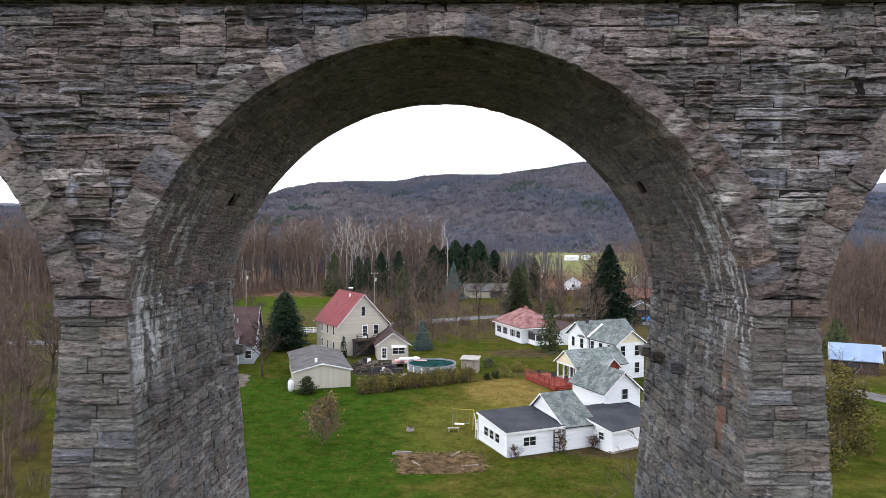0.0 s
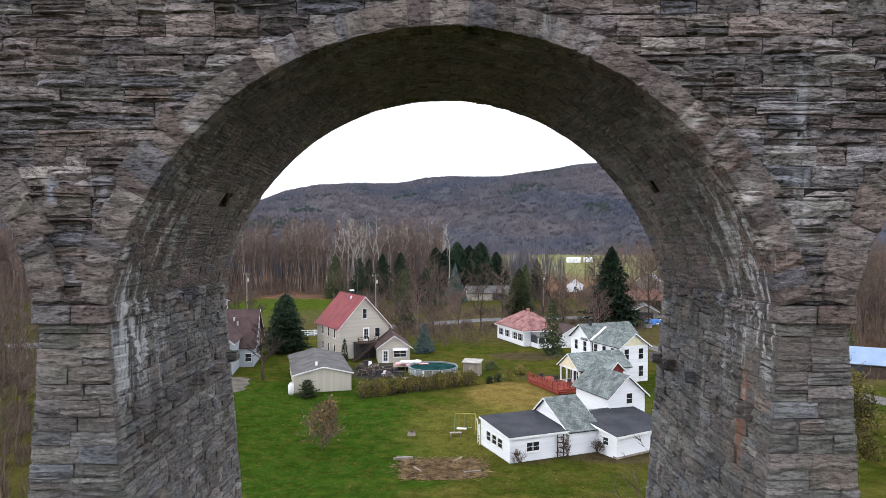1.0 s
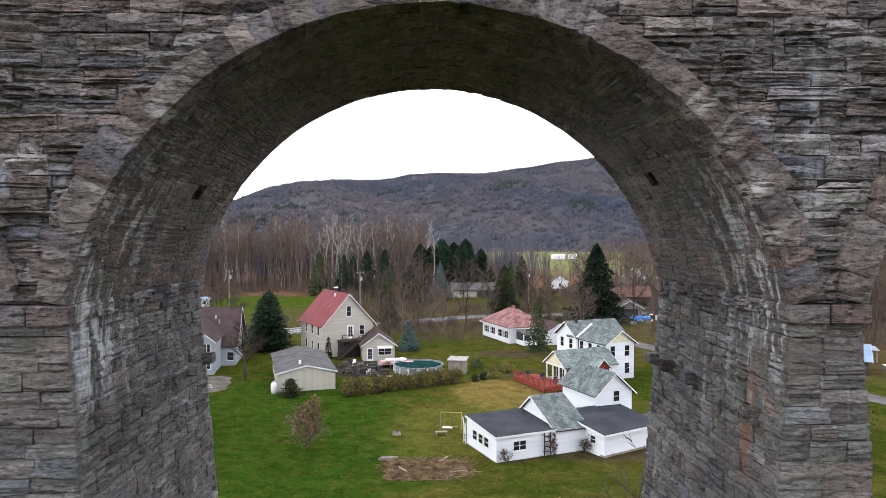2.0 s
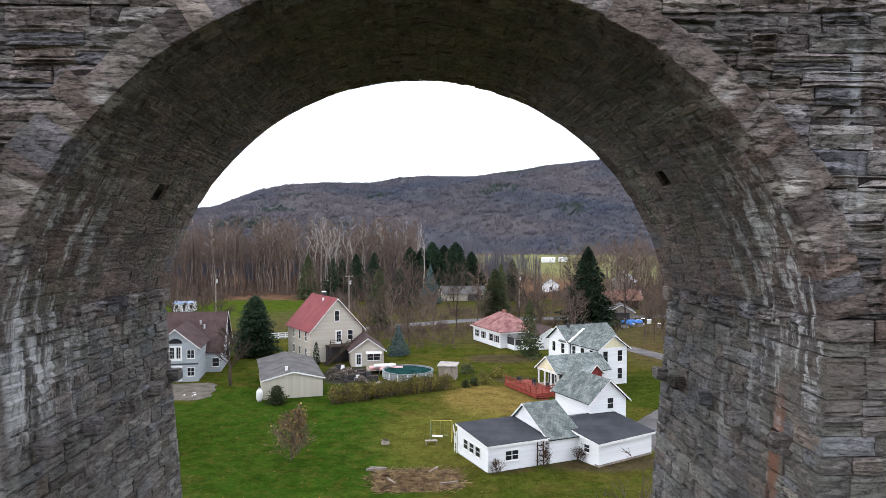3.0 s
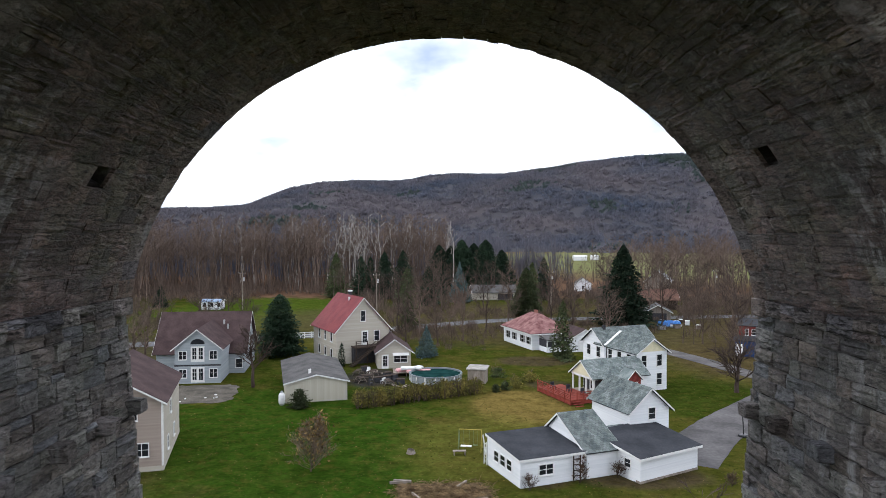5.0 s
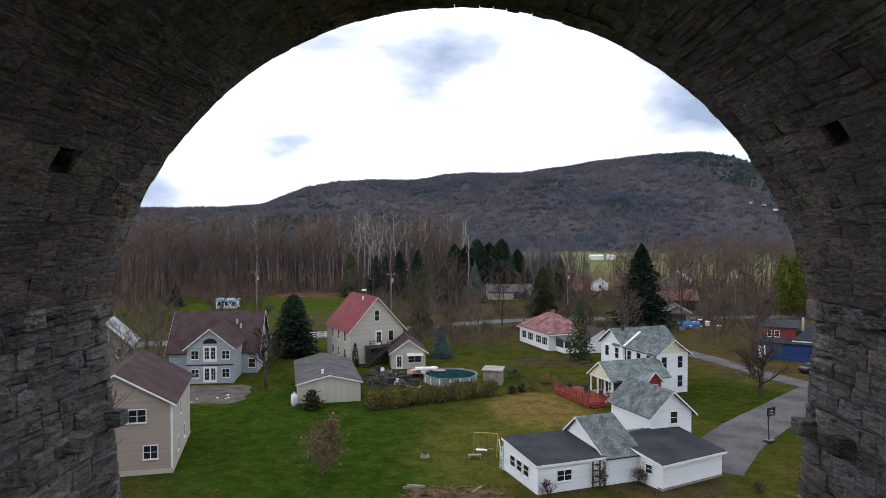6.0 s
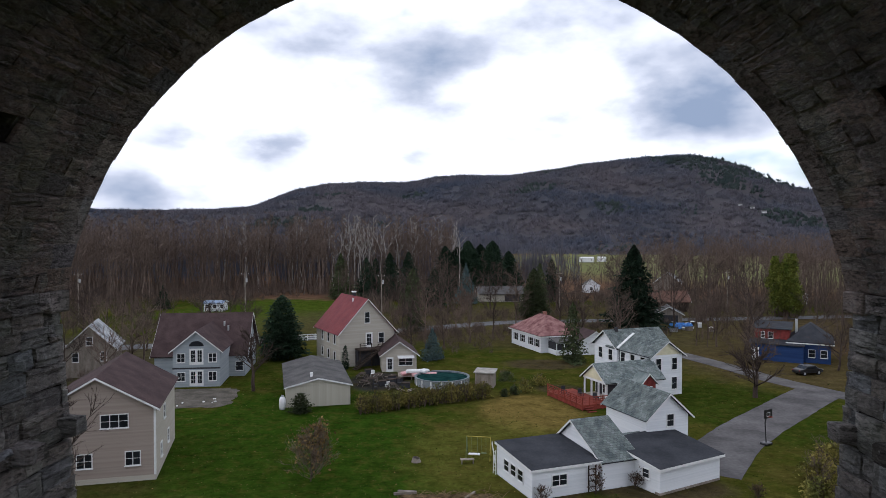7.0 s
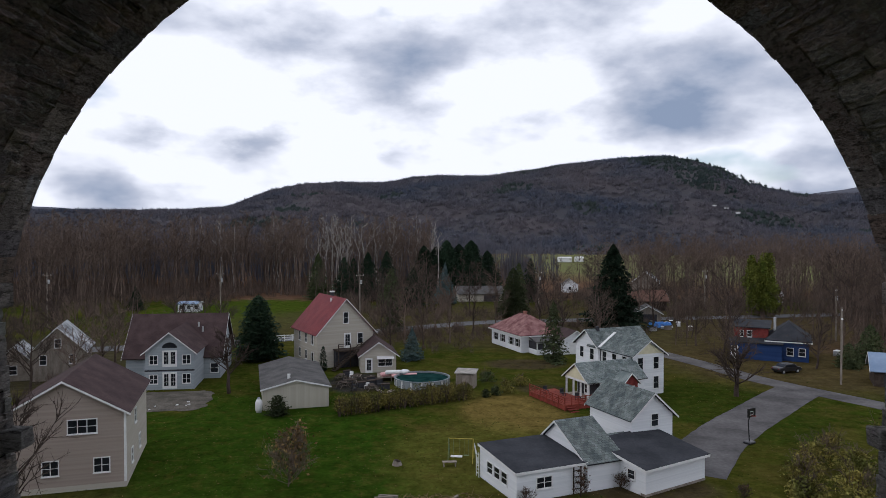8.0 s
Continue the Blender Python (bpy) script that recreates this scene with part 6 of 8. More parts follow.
def spruce(seed, h, radius, tiers=16, per=13, droop=0.28, low=0.06, power=1.0, ragged=0.25):
    """(V, F) of a conifer's boughs: tiers of drooping, feathered sprays, narrower towards the top, with gaps."""
    r = np.random.default_rng(seed)
    out = []
    for i in range(tiers):
        u = i / (tiers - 1)
        z = h * (low + (0.985 - low) * u)
        rad = radius * (1 - u) ** power + 0.12
        n = max(5, int(per * (0.45 + 0.55 * (1 - u))))
        for j in range(n):
            if r.random() < 0.08:
                continue
            a = 2 * math.pi * (j + r.random() * 0.8) / n
            ln = rad * r.uniform(1 - ragged * 1.6, 1 + ragged * 0.5)
            d = np.array([math.cos(a), math.sin(a), 0])
            s = np.array([-math.sin(a), math.cos(a), 0])
            z0 = z + r.uniform(-0.4, 0.4) * h / tiers
            tip = d * ln + np.array([0, 0, z0 - droop * ln + 0.10 * ln])
            root = np.array([0, 0, z0 + 0.02 * h])
            k = 5
            prev = root
            for q in range(1, k + 1):
                v = q / k
                c = root + (tip - root) * v + np.array([0, 0, -droop * ln * 0.35 * math.sin(math.pi * v)])
                w = ln * 0.19 * (0.35 + math.sin(math.pi * min(1, v * 0.9))) * r.uniform(0.7, 1.2)
                for sg in (-1, 1):
                    e = c + s * sg * w + d * w * 0.35 + np.array([0, 0, -w * r.uniform(0.15, 0.6)])
                    out.append((np.array([prev, c, e]), np.array([(0, 1, 2)])))
                prev = c
    return joined(out)


def conifer(x, y, h, radius, mat, label, seed=0, name="spruce_tree", group="", **kw):
    t = thing(name, pose(x, y, ground_height(x, y), 0, 0, seed * 47 % 360), label, "tree", group)
    V, F = tube([(0, 0, -0.3), (0, 0, h * 0.5), (0, 0, h * 0.96)], [0.02 * h, 0.013 * h, 0.02], 6)
    link("trunk", mesh_tris("trunk", V, F, [M_TWIG]), t)
    V, F = spruce(seed, h, radius, **kw)
    power, low = kw.get("power", 1.0), kw.get("low", 0.06)
    lobes = np.random.default_rng(seed + 500).uniform(1 - 0.95 * kw.get("ragged", 0.25), 1.08, (16, 9))

    def inside(q):
        u = q.random() ** 1.5
        a = q.uniform(0, 2 * math.pi)
        rad = radius * (1 - u) ** power * lobes[int(u * 15.99), int(a / 6.284 * 9)] * math.sqrt(q.uniform(0.25, 1))
        if u < 0.08:
            rad *= 0.8
        return np.array([rad * math.cos(a), rad * math.sin(a), h * (low + (0.97 - low) * u) - 0.12 * rad])

    W, G = leaf_cloud(seed + 700, int(820 * h * radius / 12) + 500, 0.028 * radius + 0.10, None, inside)
    V, F = joined([(V, F), (W, G)])
    link("crown", mesh_tris("crown", V, F, [mat]), t)
    return t


def bare_tree(x, y, h, spread, label, seed=0, name="bare_tree", mat=None, leaves=None, leaf_count=0, group="", **kw):
    t = thing(name, pose(x, y, ground_height(x, y), 0, 0, seed * 31 % 360), label, "tree", group)
    V, F = branches(seed, h, spread, **kw)
    V[:, 2] -= 0.05
    link("trunk", mesh_tris("trunk", V, F, [mat or M_TWIG]), t)
    if leaves:
        tips = V[V[:, 2] > h * 0.3]
        r = np.random.default_rng(seed + 5)
        near = min(0.35, 0.07 * h)
        V2, F2 = leaf_cloud(seed + 9, leaf_count, min(0.16, 0.03 * h + 0.03), None, lambda q: tips[q.integers(len(tips))] + q.normal(0, near, 3))
        link("crown", mesh_tris("crown", V2, F2, [leaves]), t)
    return t


def standing_trees():
    conifer(-29.8, 112.5, 11.2, 4.3, M_NEEDLE, "dark dense evergreen tree beside a house", 1, "evergreen_tree", tiers=30, per=24, droop=0.02, power=0.47, ragged=0.22)
    conifer(40.5, 150, 19.5, 7.4, M_NEEDLE, "tall dark spruce behind the farmhouse", 2, tiers=24, per=15, power=0.68, ragged=0.6)
    conifer(19.8, 109.5, 10.4, 3.0, M_LIGHTNEEDLE, "ragged spruce beside a bungalow", 3, tiers=15, per=8, power=0.7, ragged=0.6, droop=0.45)
    conifer(20.5, 172, 13.0, 4.6, M_LIGHTNEEDLE, "broad green arborvitae by the road", 4, "evergreen_tree", tiers=24, per=20, droop=0.05, power=0.6, ragged=0.15)
    conifer(-3.8, 112.0, 5.6, 2.5, M_BLUENEEDLE, "small blue spruce on a lawn", 5, tiers=15, per=13)
    for i, (x, y, h, r) in enumerate(((-3.5, 250, 17.5, 7.6), (5.0, 254, 19.5, 8.6), (14.0, 250, 19.5, 8.8), (20.5, 256, 15.5, 6.8), (10.0, 262, 18, 7.6), (1.0, 260, 17, 7.4))):
        conifer(x, y, h, r, M_NEEDLE, "dark pine in a clump at the wood's edge", 10 + i, "pine_tree", "pines at the wood's edge", tiers=24, per=20, power=0.58, ragged=0.4)
    conifer(3.5, 205, 13.0, 4.4, M_BLUENEEDLE, "blue-green spruce by the road", 16, tiers=18)
    for i, (x, y, h, r) in enumerate(((-38, 222, 15.5, 5.0), (-30, 226, 14, 4.8), (-21, 215, 16.0, 5.8), (-12, 190, 12, 4.8), (-6, 196, 11.5, 4.6), (-16, 232, 16, 5.4), (-9, 146, 7.5, 3.0), (-26, 219, 14, 4.2), (-3, 214, 13, 4.0), (26, 204, 13, 4.0), (31, 214, 14, 4.4))):
        conifer(x, y, h, r, M_NEEDLE if i % 3 else M_LIGHTNEEDLE, "green conifer among bare trees", 20 + i, "spruce_tree", "conifers by the road", tiers=17, per=14, power=0.65, ragged=0.55)
    conifer(-84, 190, 7, 3.0, M_NEEDLE, "low dark evergreen beside a trailer", 30, tiers=14)
    conifer(-18.6, 76.9, 2.4, 1.45, M_LIGHTNEEDLE, "small rounded dark bush beside a garage", 31, "bush", tiers=12, per=16, power=0.36, droop=0.0, ragged=0.5)
    conifer(-17.3, 102.5, 4.0, 0.7, M_NEEDLE, "narrow dark shrub against a house wall", 32, "bush", tiers=14, per=10, power=0.4, droop=0.0)
    conifer(72, 108, 6.5, 3.2, M_LIGHTNEEDLE, "dark green bushy evergreen by the lane", 33, "evergreen_tree", tiers=14, per=14, power=0.6)
    conifer(66, 104, 4.0, 2.4, M_LIGHTNEEDLE, "low evergreen bush by the lane", 34, "bush", tiers=10, per=14, power=0.5)
    bare_tree(-12.5, 54.0, 4.7, 2.1, "bare multi-stemmed shrub with a few russet and yellow leaves", 41, "shrub", leaves=M_LITTER, leaf_count=620, limbs=90, twigs=9, fine=8, base=0.06, low=0.04, width=0.018)
    bare_tree(-27.6, 88.0, 7.8, 3.0, "bare garden tree beside a pale blue house", 42, mat=M_DARKBARK, limbs=26, twigs=8, fine=6, base=0.28, low=0.3, width=0.06)
    bare_tree(39.6, 85.4, 5.8, 4.2, "bare spreading apple tree on a lawn", 43, mat=M_DARKBARK, limbs=22, twigs=9, fine=6, base=0.36, low=0.22, width=0.07)
    for i, (x, y, h, s) in enumerate(((-8, 122, 8, 3.4), (-2, 124, 9, 4), (3, 130, 9, 4), (8, 140, 11, 4.5), (-7, 160, 11, 4.5), (14, 150, 10, 4.2), (26, 132, 9, 3.8), (31, 124, 10, 4.2), (35, 138, 12, 4.6), (24, 150, 12, 5),
                                          (50, 160, 14, 5), (44, 172, 15, 5.5), (52, 118, 10, 4.5), (50, 126, 9, 4), (47.5, 103, 7.5, 3.4), (60.5, 103.5, 6.5, 3.2), (70, 128, 12, 5), (76, 122, 11, 5), (-44, 118, 9, 4), (-52, 108, 9, 4), (-57, 120, 10, 4.5), (-40, 128, 8, 3.6),
                                          (-70, 104, 10, 4.5), (-76, 88, 10, 4.5), (-84, 104, 11, 5), (92, 108, 12, 5.5), (84, 96, 10, 4.5), (98, 138, 14, 6), (18, 188, 13, 5), (-4, 190, 12, 5), (-20, 176, 11, 4.5), (0, 146, 9, 4))):
        bare_tree(x, y, h, s, "bare brown garden tree with a fine twiggy crown", 130 + i, mat=M_TWIG if i % 3 else M_DARKBARK, group="bare trees in the village", limbs=22, twigs=9, fine=7, base=0.2, low=0.2, width=0.036)
    bare_tree(-30.0, 45.5, 9.0, 4.0, "bare twiggy tree beside a tan house", 45, mat=M_DARKBARK, limbs=26, twigs=8, fine=5, base=0.2, low=0.25, width=0.045)
    bare_tree(11.5, 24.0, 10.2, 2.8, "bare young tree near the pier", 44, limbs=20, twigs=6, base=0.12, low=0.3, width=0.03)
    for i, (x, y, h, s) in enumerate(((-6, 134, 10, 4.5), (-12, 152, 12, 5), (4, 168, 11, 4.5), (10, 184, 13, 5), (-2, 176, 13, 5), (28, 160, 12, 5), (33, 172, 14, 5.5), (48, 146, 15, 5.5), (57, 128, 14, 5),
                                          (64, 142, 15, 6), (56, 172, 15, 6), (97, 161, 16, 6), (60, 160, 15, 6), (-47, 140, 10, 4), (-58, 150, 11, 4), (-92, 150, 12, 5), (-100, 128, 11, 5), (-62, 92, 9, 4),
                                          (-48, 62, 8, 3.5), (-54, 88, 9, 4.5), (-49, 90, 8, 4), (-60, 90, 9, 4.5), (-60, 112, 10, 4.5), (-66, 118, 11, 5), (-50, 100, 8, 4), (-72, 126, 11, 5), (-64, 84, 9, 4.5), (-54, 78, 9, 4), (-66, 66, 9, 4.5), (46, 190, 16, 6), (30, 196, 15, 6), (95, 150, 16, 6), (105, 170, 17, 6), (88, 128, 13, 5))):
        bare_tree(x, y, h, s, "bare grey-brown deciduous tree with fine twigs", 50 + i, mat=M_DARKBARK if i % 2 else M_TWIG, group="bare trees in the village", limbs=20, twigs=9, fine=7, base=0.22, low=0.25, width=0.038)
    t = bare_tree(85, 172, 17, 4.6, "leafy yellow-green tree at the roadside", 90, "leafy_tree", leaves=None, limbs=22, twigs=6, base=0.3, low=0.15)
    V, F = leaf_cloud(91, 15000, 0.32, None, plumes(np.random.default_rng(3), 19.5, 5.6, 9))
    W, G = leaf_cloud(92, 9000, 0.32, None, crown_spread(np.random.default_rng(7), 15.5, 6.4, 0.06, 22))
    V, F = joined([(V, F), (W, G)])
    link("crown", mesh_tris("crown", V, F, [M_YELLOWLEAF]), t)
    for i, (u, v, h, s) in enumerate(((-4.4, -2.4, 1.9, 1.4), (-3.0, -2.1, 2.1, 1.3), (-5.3, -5.3, 1.5, 1.3), (-10.3, -5.1, 2.2, 0.8), (-15.2, -5.0, 1.2, 0.8), (-6.4, -5.2, 1.1, 0.9), (1.5, -10.6, 1.0, 0.8))):
        w = pose(19.3, 60.0, 0, 0, 0, 22) @ Vector((u, v, 0))
        bare_tree(w.x, w.y, h, s, "tangled dark brown shrub against a white wall", 400 + i, "shrub", mat=M_DARKBARK, leaves=M_DEADLEAF, leaf_count=700 if i < 3 else 160, group="shrubs by the barn", limbs=34, twigs=5, fine=4, base=0.05, low=0.03, width=0.02)
    for i, (x, y, h, s) in enumerate(((40, 52, 10.2, 3.6), (42, 57, 3.0, 2.6), (35.5, 47, 3.6, 2.4), (46, 60, 2.4, 2.2), (31.5, 54.5, 1.9, 1.9), (34.5, 58.0, 2.3, 2.2), (38.0, 61.5, 2.0, 2.0), (33.0, 49.5, 2.6, 2.3), (29.8, 50.5, 1.8, 1.7), (37.0, 56.0, 2.2, 2.0))):
        t = bare_tree(x, y, h, s, "scrubby bush with olive and ochre leaves", 95 + i, "shrub", group="bushes by the driveway", limbs=22, twigs=5, base=0.08, low=0.05, width=0.025)
        V, F = leaf_cloud(99 + i, 7000 if i == 0 else 1500, 0.15, None, crown_spread(np.random.default_rng(i), h, s, 0.02))
        link("crown", mesh_tris("crown", V, F, [M_HEDGELEAF if i else M_DARKOLIVE]), t)


def plumes(r0, h, s, count):
    """Upright, feathery leaf masses of several stems, taller towards the middle, with gaps between them."""
    stems = []
    for k in range(count):
        a, q = r0.uniform(0, 6.28), math.sqrt(r0.random()) * s * 0.8
        top = h * (1.02 - 0.42 * (q / s) ** 1.5) * r0.uniform(0.62, 1.0)
        low = h * r0.uniform(0.02, 0.2)
        stems.append((q * math.cos(a), q * math.sin(a), low, top, s * r0.uniform(0.2, 0.32)))

    def one(q):
        x, y, low, top, rad = stems[q.integers(len(stems))]
        u = q.random() ** 0.8
        w = rad * (math.sin(math.pi * (0.1 + 0.85 * u)) ** 0.7) * math.sqrt(q.uniform(0.1, 1.0))
        a = q.uniform(0, 6.28)
        return np.array([x + w * math.cos(a) + q.normal(0, 0.25), y + w * math.sin(a) + q.normal(0, 0.25), low + (top - low) * u])

    return one


def crown_spread(r0, h, s, low, count=26):
    """A spread of clumps: several overlapping uneven lobes, thin between them."""
    lobes = []
    for k in range(count):
        u = r0.uniform(0, 1)
        w = math.sin(math.pi * min(1, 0.18 + u * 0.78)) * s
        a = r0.uniform(0, 6.28)
        q = r0.uniform(0.2, 0.75) * w
        lobes.append((np.array([q * math.cos(a), q * math.sin(a), h * (low + (0.93 - low) * u)]), w * r0.uniform(0.28, 0.45) + 0.15))

    def one(q):
        c, rad = lobes[q.integers(len(lobes))]
        d = q.normal(0, 1, 3)
        d /= np.linalg.norm(d)
        p = c + d * rad * q.uniform(0.45, 1.05)
        p[2] = max(0.05, p[2])
        return p

    return one


def scatter(protos, places, mats, name, label, indices=None):
    """One mesh of many trees: protos (V, F), places (x, y, z, scale, turn, proto)."""
    Vs, Fs, n = [], [], 0
    for x, y, z, s, a, k in places:
        V, F = protos[k]
        c, q = math.cos(a) * s, math.sin(a) * s
        W = np.empty_like(V)
        W[:, 0], W[:, 1], W[:, 2] = V[:, 0] * c - V[:, 1] * q + x, V[:, 0] * q + V[:, 1] * c + y, V[:, 2] * s + z
        Vs.append(W.astype(np.float32))
        Fs.append(F + n)
        n += len(V)
    ob = new(name, mesh_tris(name, np.concatenate(Vs), np.concatenate(Fs), mats))
    return tagged(ob, label, "woods", kind="stuff")


def in_field(x, y):
    return ((x - 165) / 190) ** 2 + ((y - 520) / 290) ** 2 < 1


def brush(seed, h, rad, count, width):
    """(V, F) of a leafless crown seen from afar: a dome of many fine upright sprays."""
    r = np.random.default_rng(seed)
    out = []
    for _ in range(count):
        a, q = r.uniform(0, 6.28), math.sqrt(r.random()) * rad
        x, y = q * math.cos(a), q * math.sin(a)
        top = h * (1 - 0.55 * (q / rad) ** 2) * r.uniform(0.55, 1.05)
        b = np.array([x * 0.55, y * 0.55, top * r.uniform(0.0, 0.45)])
        t = np.array([x, y, top]) + r.normal(0, 0.12, 3) * rad
        side = np.array([math.cos(a * 3.1), math.sin(a * 3.1), 0]) * width * r.uniform(0.5, 1.2)
        m = (b + t) / 2
        out.append((np.array([b, m + side, t, m - side]), np.array([(0, 1, 2), (0, 2, 3)])))
    return joined(out)


def woods():
    r = np.random.default_rng(11)
    tall = [branches(200 + i, 20, 3.2, limbs=15, twigs=5, fine=5, base=0.20, low=0.42, width=0.06, lean=0.03, sides=3) for i in range(7)]
    pale = [branches(230 + i, 21, 2.8, limbs=12, twigs=4, fine=2, base=0.19, low=0.45, width=0.05, lean=0.05, sides=3) for i in range(5)]
    thin = [joined([tube([(0, 0, 0), (0, 0, 12), (0.4, 0, 19)], [0.24, 0.16, 0.05], 3), brush(240 + i, 21, 3.6, 70, 0.13)]) for i in range(4)]
    near, pales, back = [], [], []
    # the wood across the road
    for _ in range(900):
        x = r.uniform(-230, 0)
        y = 238 + 0.05 * x + abs(r.normal(0, 1)) * 38 + (20 if x > -45 else 0) - (40 if x < -95 else 0) * r.random()
        s = r.uniform(0.95, 1.5)
        near.append((x, y, ground_height(x, y) - 0.2, s, r.uniform(0, 6.28), int(r.integers(7))))
    for _ in range(46):
        x, y = r.uniform(-105, 5), r.uniform(244, 300)
        pales.append((x, y, 0, r.uniform(1.0, 1.42), r.uniform(0, 6.28), int(r.integers(5))))
    for _ in range(11):
        x, y = r.uniform(-46, -14), r.uniform(246, 264)
        pales.append((x, y, 0, r.uniform(1.15, 1.45), r.uniform(0, 6.28), int(r.integers(5))))
    for _ in range(420):
        x = r.uniform(60, 260)
        y = 190 + 0.12 * (x - 60) + abs(r.normal(0, 1)) * 45
        if x < 100:
            y += 15
        near.append((x, y, ground_height(x, y) - 0.2, r.uniform(0.7, 1.1), r.uniform(0, 6.28), int(r.integers(7))))
    for _ in range(160):
        x = r.uniform(-210, -95)
        y = 100 + abs(r.normal(0, 1)) * 50
        if y < 125 and x > -110:
            continue
        near.append((x, y, 0, r.uniform(0.55, 0.9), r.uniform(0, 6.28), int(r.integers(7))))
    for _ in range(180):
        x, y = r.uniform(92, 240), r.uniform(182, 262)
        near.append((x, y, ground_height(x, y) - 0.2, r.uniform(0.7, 1.05), r.uniform(0, 6.28), int(r.integers(7))))
    for _ in range(210):
        x, y = r.uniform(78, 260), r.uniform(232, 310)
        near.append((x, y, ground_height(x, y) - 0.2, r.uniform(0.8, 1.15), r.uniform(0, 6.28), int(r.integers(7))))
    # undergrowth and saplings along the wood's edge and round the village
    low, shrub = [], [brush(300 + i, 4.2, 1.9, 60, 0.05) for i in range(5)]
    for _ in range(900):
        x = r.uniform(-230, 0)
        y = 226 + 0.05 * x + abs(r.normal(0, 1)) * 30
        low.append((x, y, 0, r.uniform(0.6, 1.5), r.uniform(0, 6.28), int(r.integers(5))))
    for _ in range(700):
        x = r.uniform(45, 260)
        y = 165 + 0.1 * (x - 60) + abs(r.normal(0, 1)) * 40
        low.append((x, y, 0, r.uniform(0.6, 1.5), r.uniform(0, 6.28), int(r.integers(5))))
    for _ in range(260):
        x, y = r.uniform(-30, 50), r.uniform(170, 240)
        if 0.02 < x / (y + 5) < 0.12 and y < 213:
            continue
        low.append((x, y, 0, r.uniform(0.5, 1.4), r.uniform(0, 6.28), int(r.integers(5))))
    for _ in range(60):
        x, y = r.uniform(-14, 12), r.uniform(116, 146)
        low.append((x, y, 0, r.uniform(0.25, 0.6), r.uniform(0, 6.28), int(r.integers(5))))
    for _ in range(120):
        x, y = r.uniform(-120, -42), r.uniform(58, 92) + r.uniform(0, 20)
        if -48 < x < -20 or math.hypot(x + 32, y - 60) < 15:
            continue
        low.append((x, y, 0, r.uniform(0.25, 0.6), r.uniform(0, 6.28), int(r.integers(5))))
    for _ in range(420):
        x, y = r.uniform(-160, -62), r.uniform(135, 226)
        low.append((x, y, 0, r.uniform(0.5, 1.3), r.uniform(0, 6.28), int(r.integers(5))))
    for _ in range(330):
        x, y = r.uniform(-16, 44), r.uniform(128, 178)
        if abs(y - 150 - 0.35 * x) < 5 or math.hypot(x - 22, y - 124) < 14:
            continue
        low.append((x, y, 0, r.uniform(0.25, 0.8), r.uniform(0, 6.28), int(r.integers(5))))
    for _ in range(200):
        x, y = r.uniform(44, 130), r.uniform(112, 180)
        if math.hypot(x - 60, y - 117) < 11 or x < 52 and y < 125:
            continue
        low.append((x, y, 0, r.uniform(0.3, 0.9), r.uniform(0, 6.28), int(r.integers(5))))
    for _ in range(420):
        y = r.uniform(30, 170)
        x = -r.uniform(0.6, 0.92) * (y + 16)
        low.append((x, y, ground_height(x, y), r.uniform(0.4, 1.0), r.uniform(0, 6.28), int(r.integers(5))))
    for _ in range(300):
        y = r.uniform(112, 210)
        x = r.uniform(0.57, 0.85) * (y + 16)
        low.append((x, y, ground_height(x, y), r.uniform(0.5, 1.2), r.uniform(0, 6.28), int(r.integers(5))))
    for _ in range(90):
        x = r.uniform(-24, 46)
        y = 153 + 0.32 * x + r.uniform(-15, -5)
        low.append((x, y, 0, r.uniform(0.3, 0.75), r.uniform(0, 6.28), int(r.integers(5))))
    low = [p for p in low if math.hypot(p[0] + 68, p[1] - 178) > 11]
    scatter(shrub, low, [M_TWIG], "undergrowth", "leafless brown brush and saplings")
    village = []
    for _ in range(150):
        x, y = r.uniform(44, 130), r.uniform(125, 190)
        if 0.40 < x / (y + 5) < 0.53 and y < 175 or 0.25 < x / (y + 5) < 0.35:
            continue
        village.append((x, y, 0, r.uniform(0.4, 0.75), r.uniform(0, 6.28), int(r.integers(7))))
    for _ in range(90):
        x, y = r.uniform(-170, -64), r.uniform(128, 226)
        village.append((x, y, 0, r.uniform(0.4, 0.8), r.uniform(0, 6.28), int(r.integers(7))))
    for _ in range(110):
        x, y = r.uniform(-35, 60), r.uniform(176, 262)
        if -3 < x < 28 and y > 196 and r.random() < 0.7 or 0.02 < x / (y + 5) < 0.12 and y < 213:
            continue
        village.append((x, y, 0, r.uniform(0.45, 0.85), r.uniform(0, 6.28), int(r.integers(7))))
    for _ in range(230):
        y = r.uniform(38, 170)
        x = -r.uniform(0.62, 0.92) * (y + 16)
        village.append((x, y, ground_height(x, y) - 0.1, r.uniform(0.35, 0.7), r.uniform(0, 6.28), int(r.integers(7))))
    for _ in range(260):
        y = r.uniform(112, 215)
        x = r.uniform(0.565, 0.85) * (y + 16)
        village.append((x, y, ground_height(x, y) - 0.1, r.uniform(0.55, 0.95), r.uniform(0, 6.28), int(r.integers(7))))
    village = [p for p in village if not (0.075 < p[0] / (p[1] + 5) < 0.21 and p[1] > 205 and p[3] * 7919 % 1 < 0.75)]
    village = [p for p in village if math.hypot(p[0] + 67, p[1] - 174) > 14]
    scatter(tall, village, [M_TWIG], "roadside_woods", "thin bare trees beyond the village road")
    # deeper rows, coarser
    for _ in range(3600):
        y = r.uniform(285, 800)
        x = r.uniform(-0.75, 0.75) * y
        if in_field(x, y):
            continue
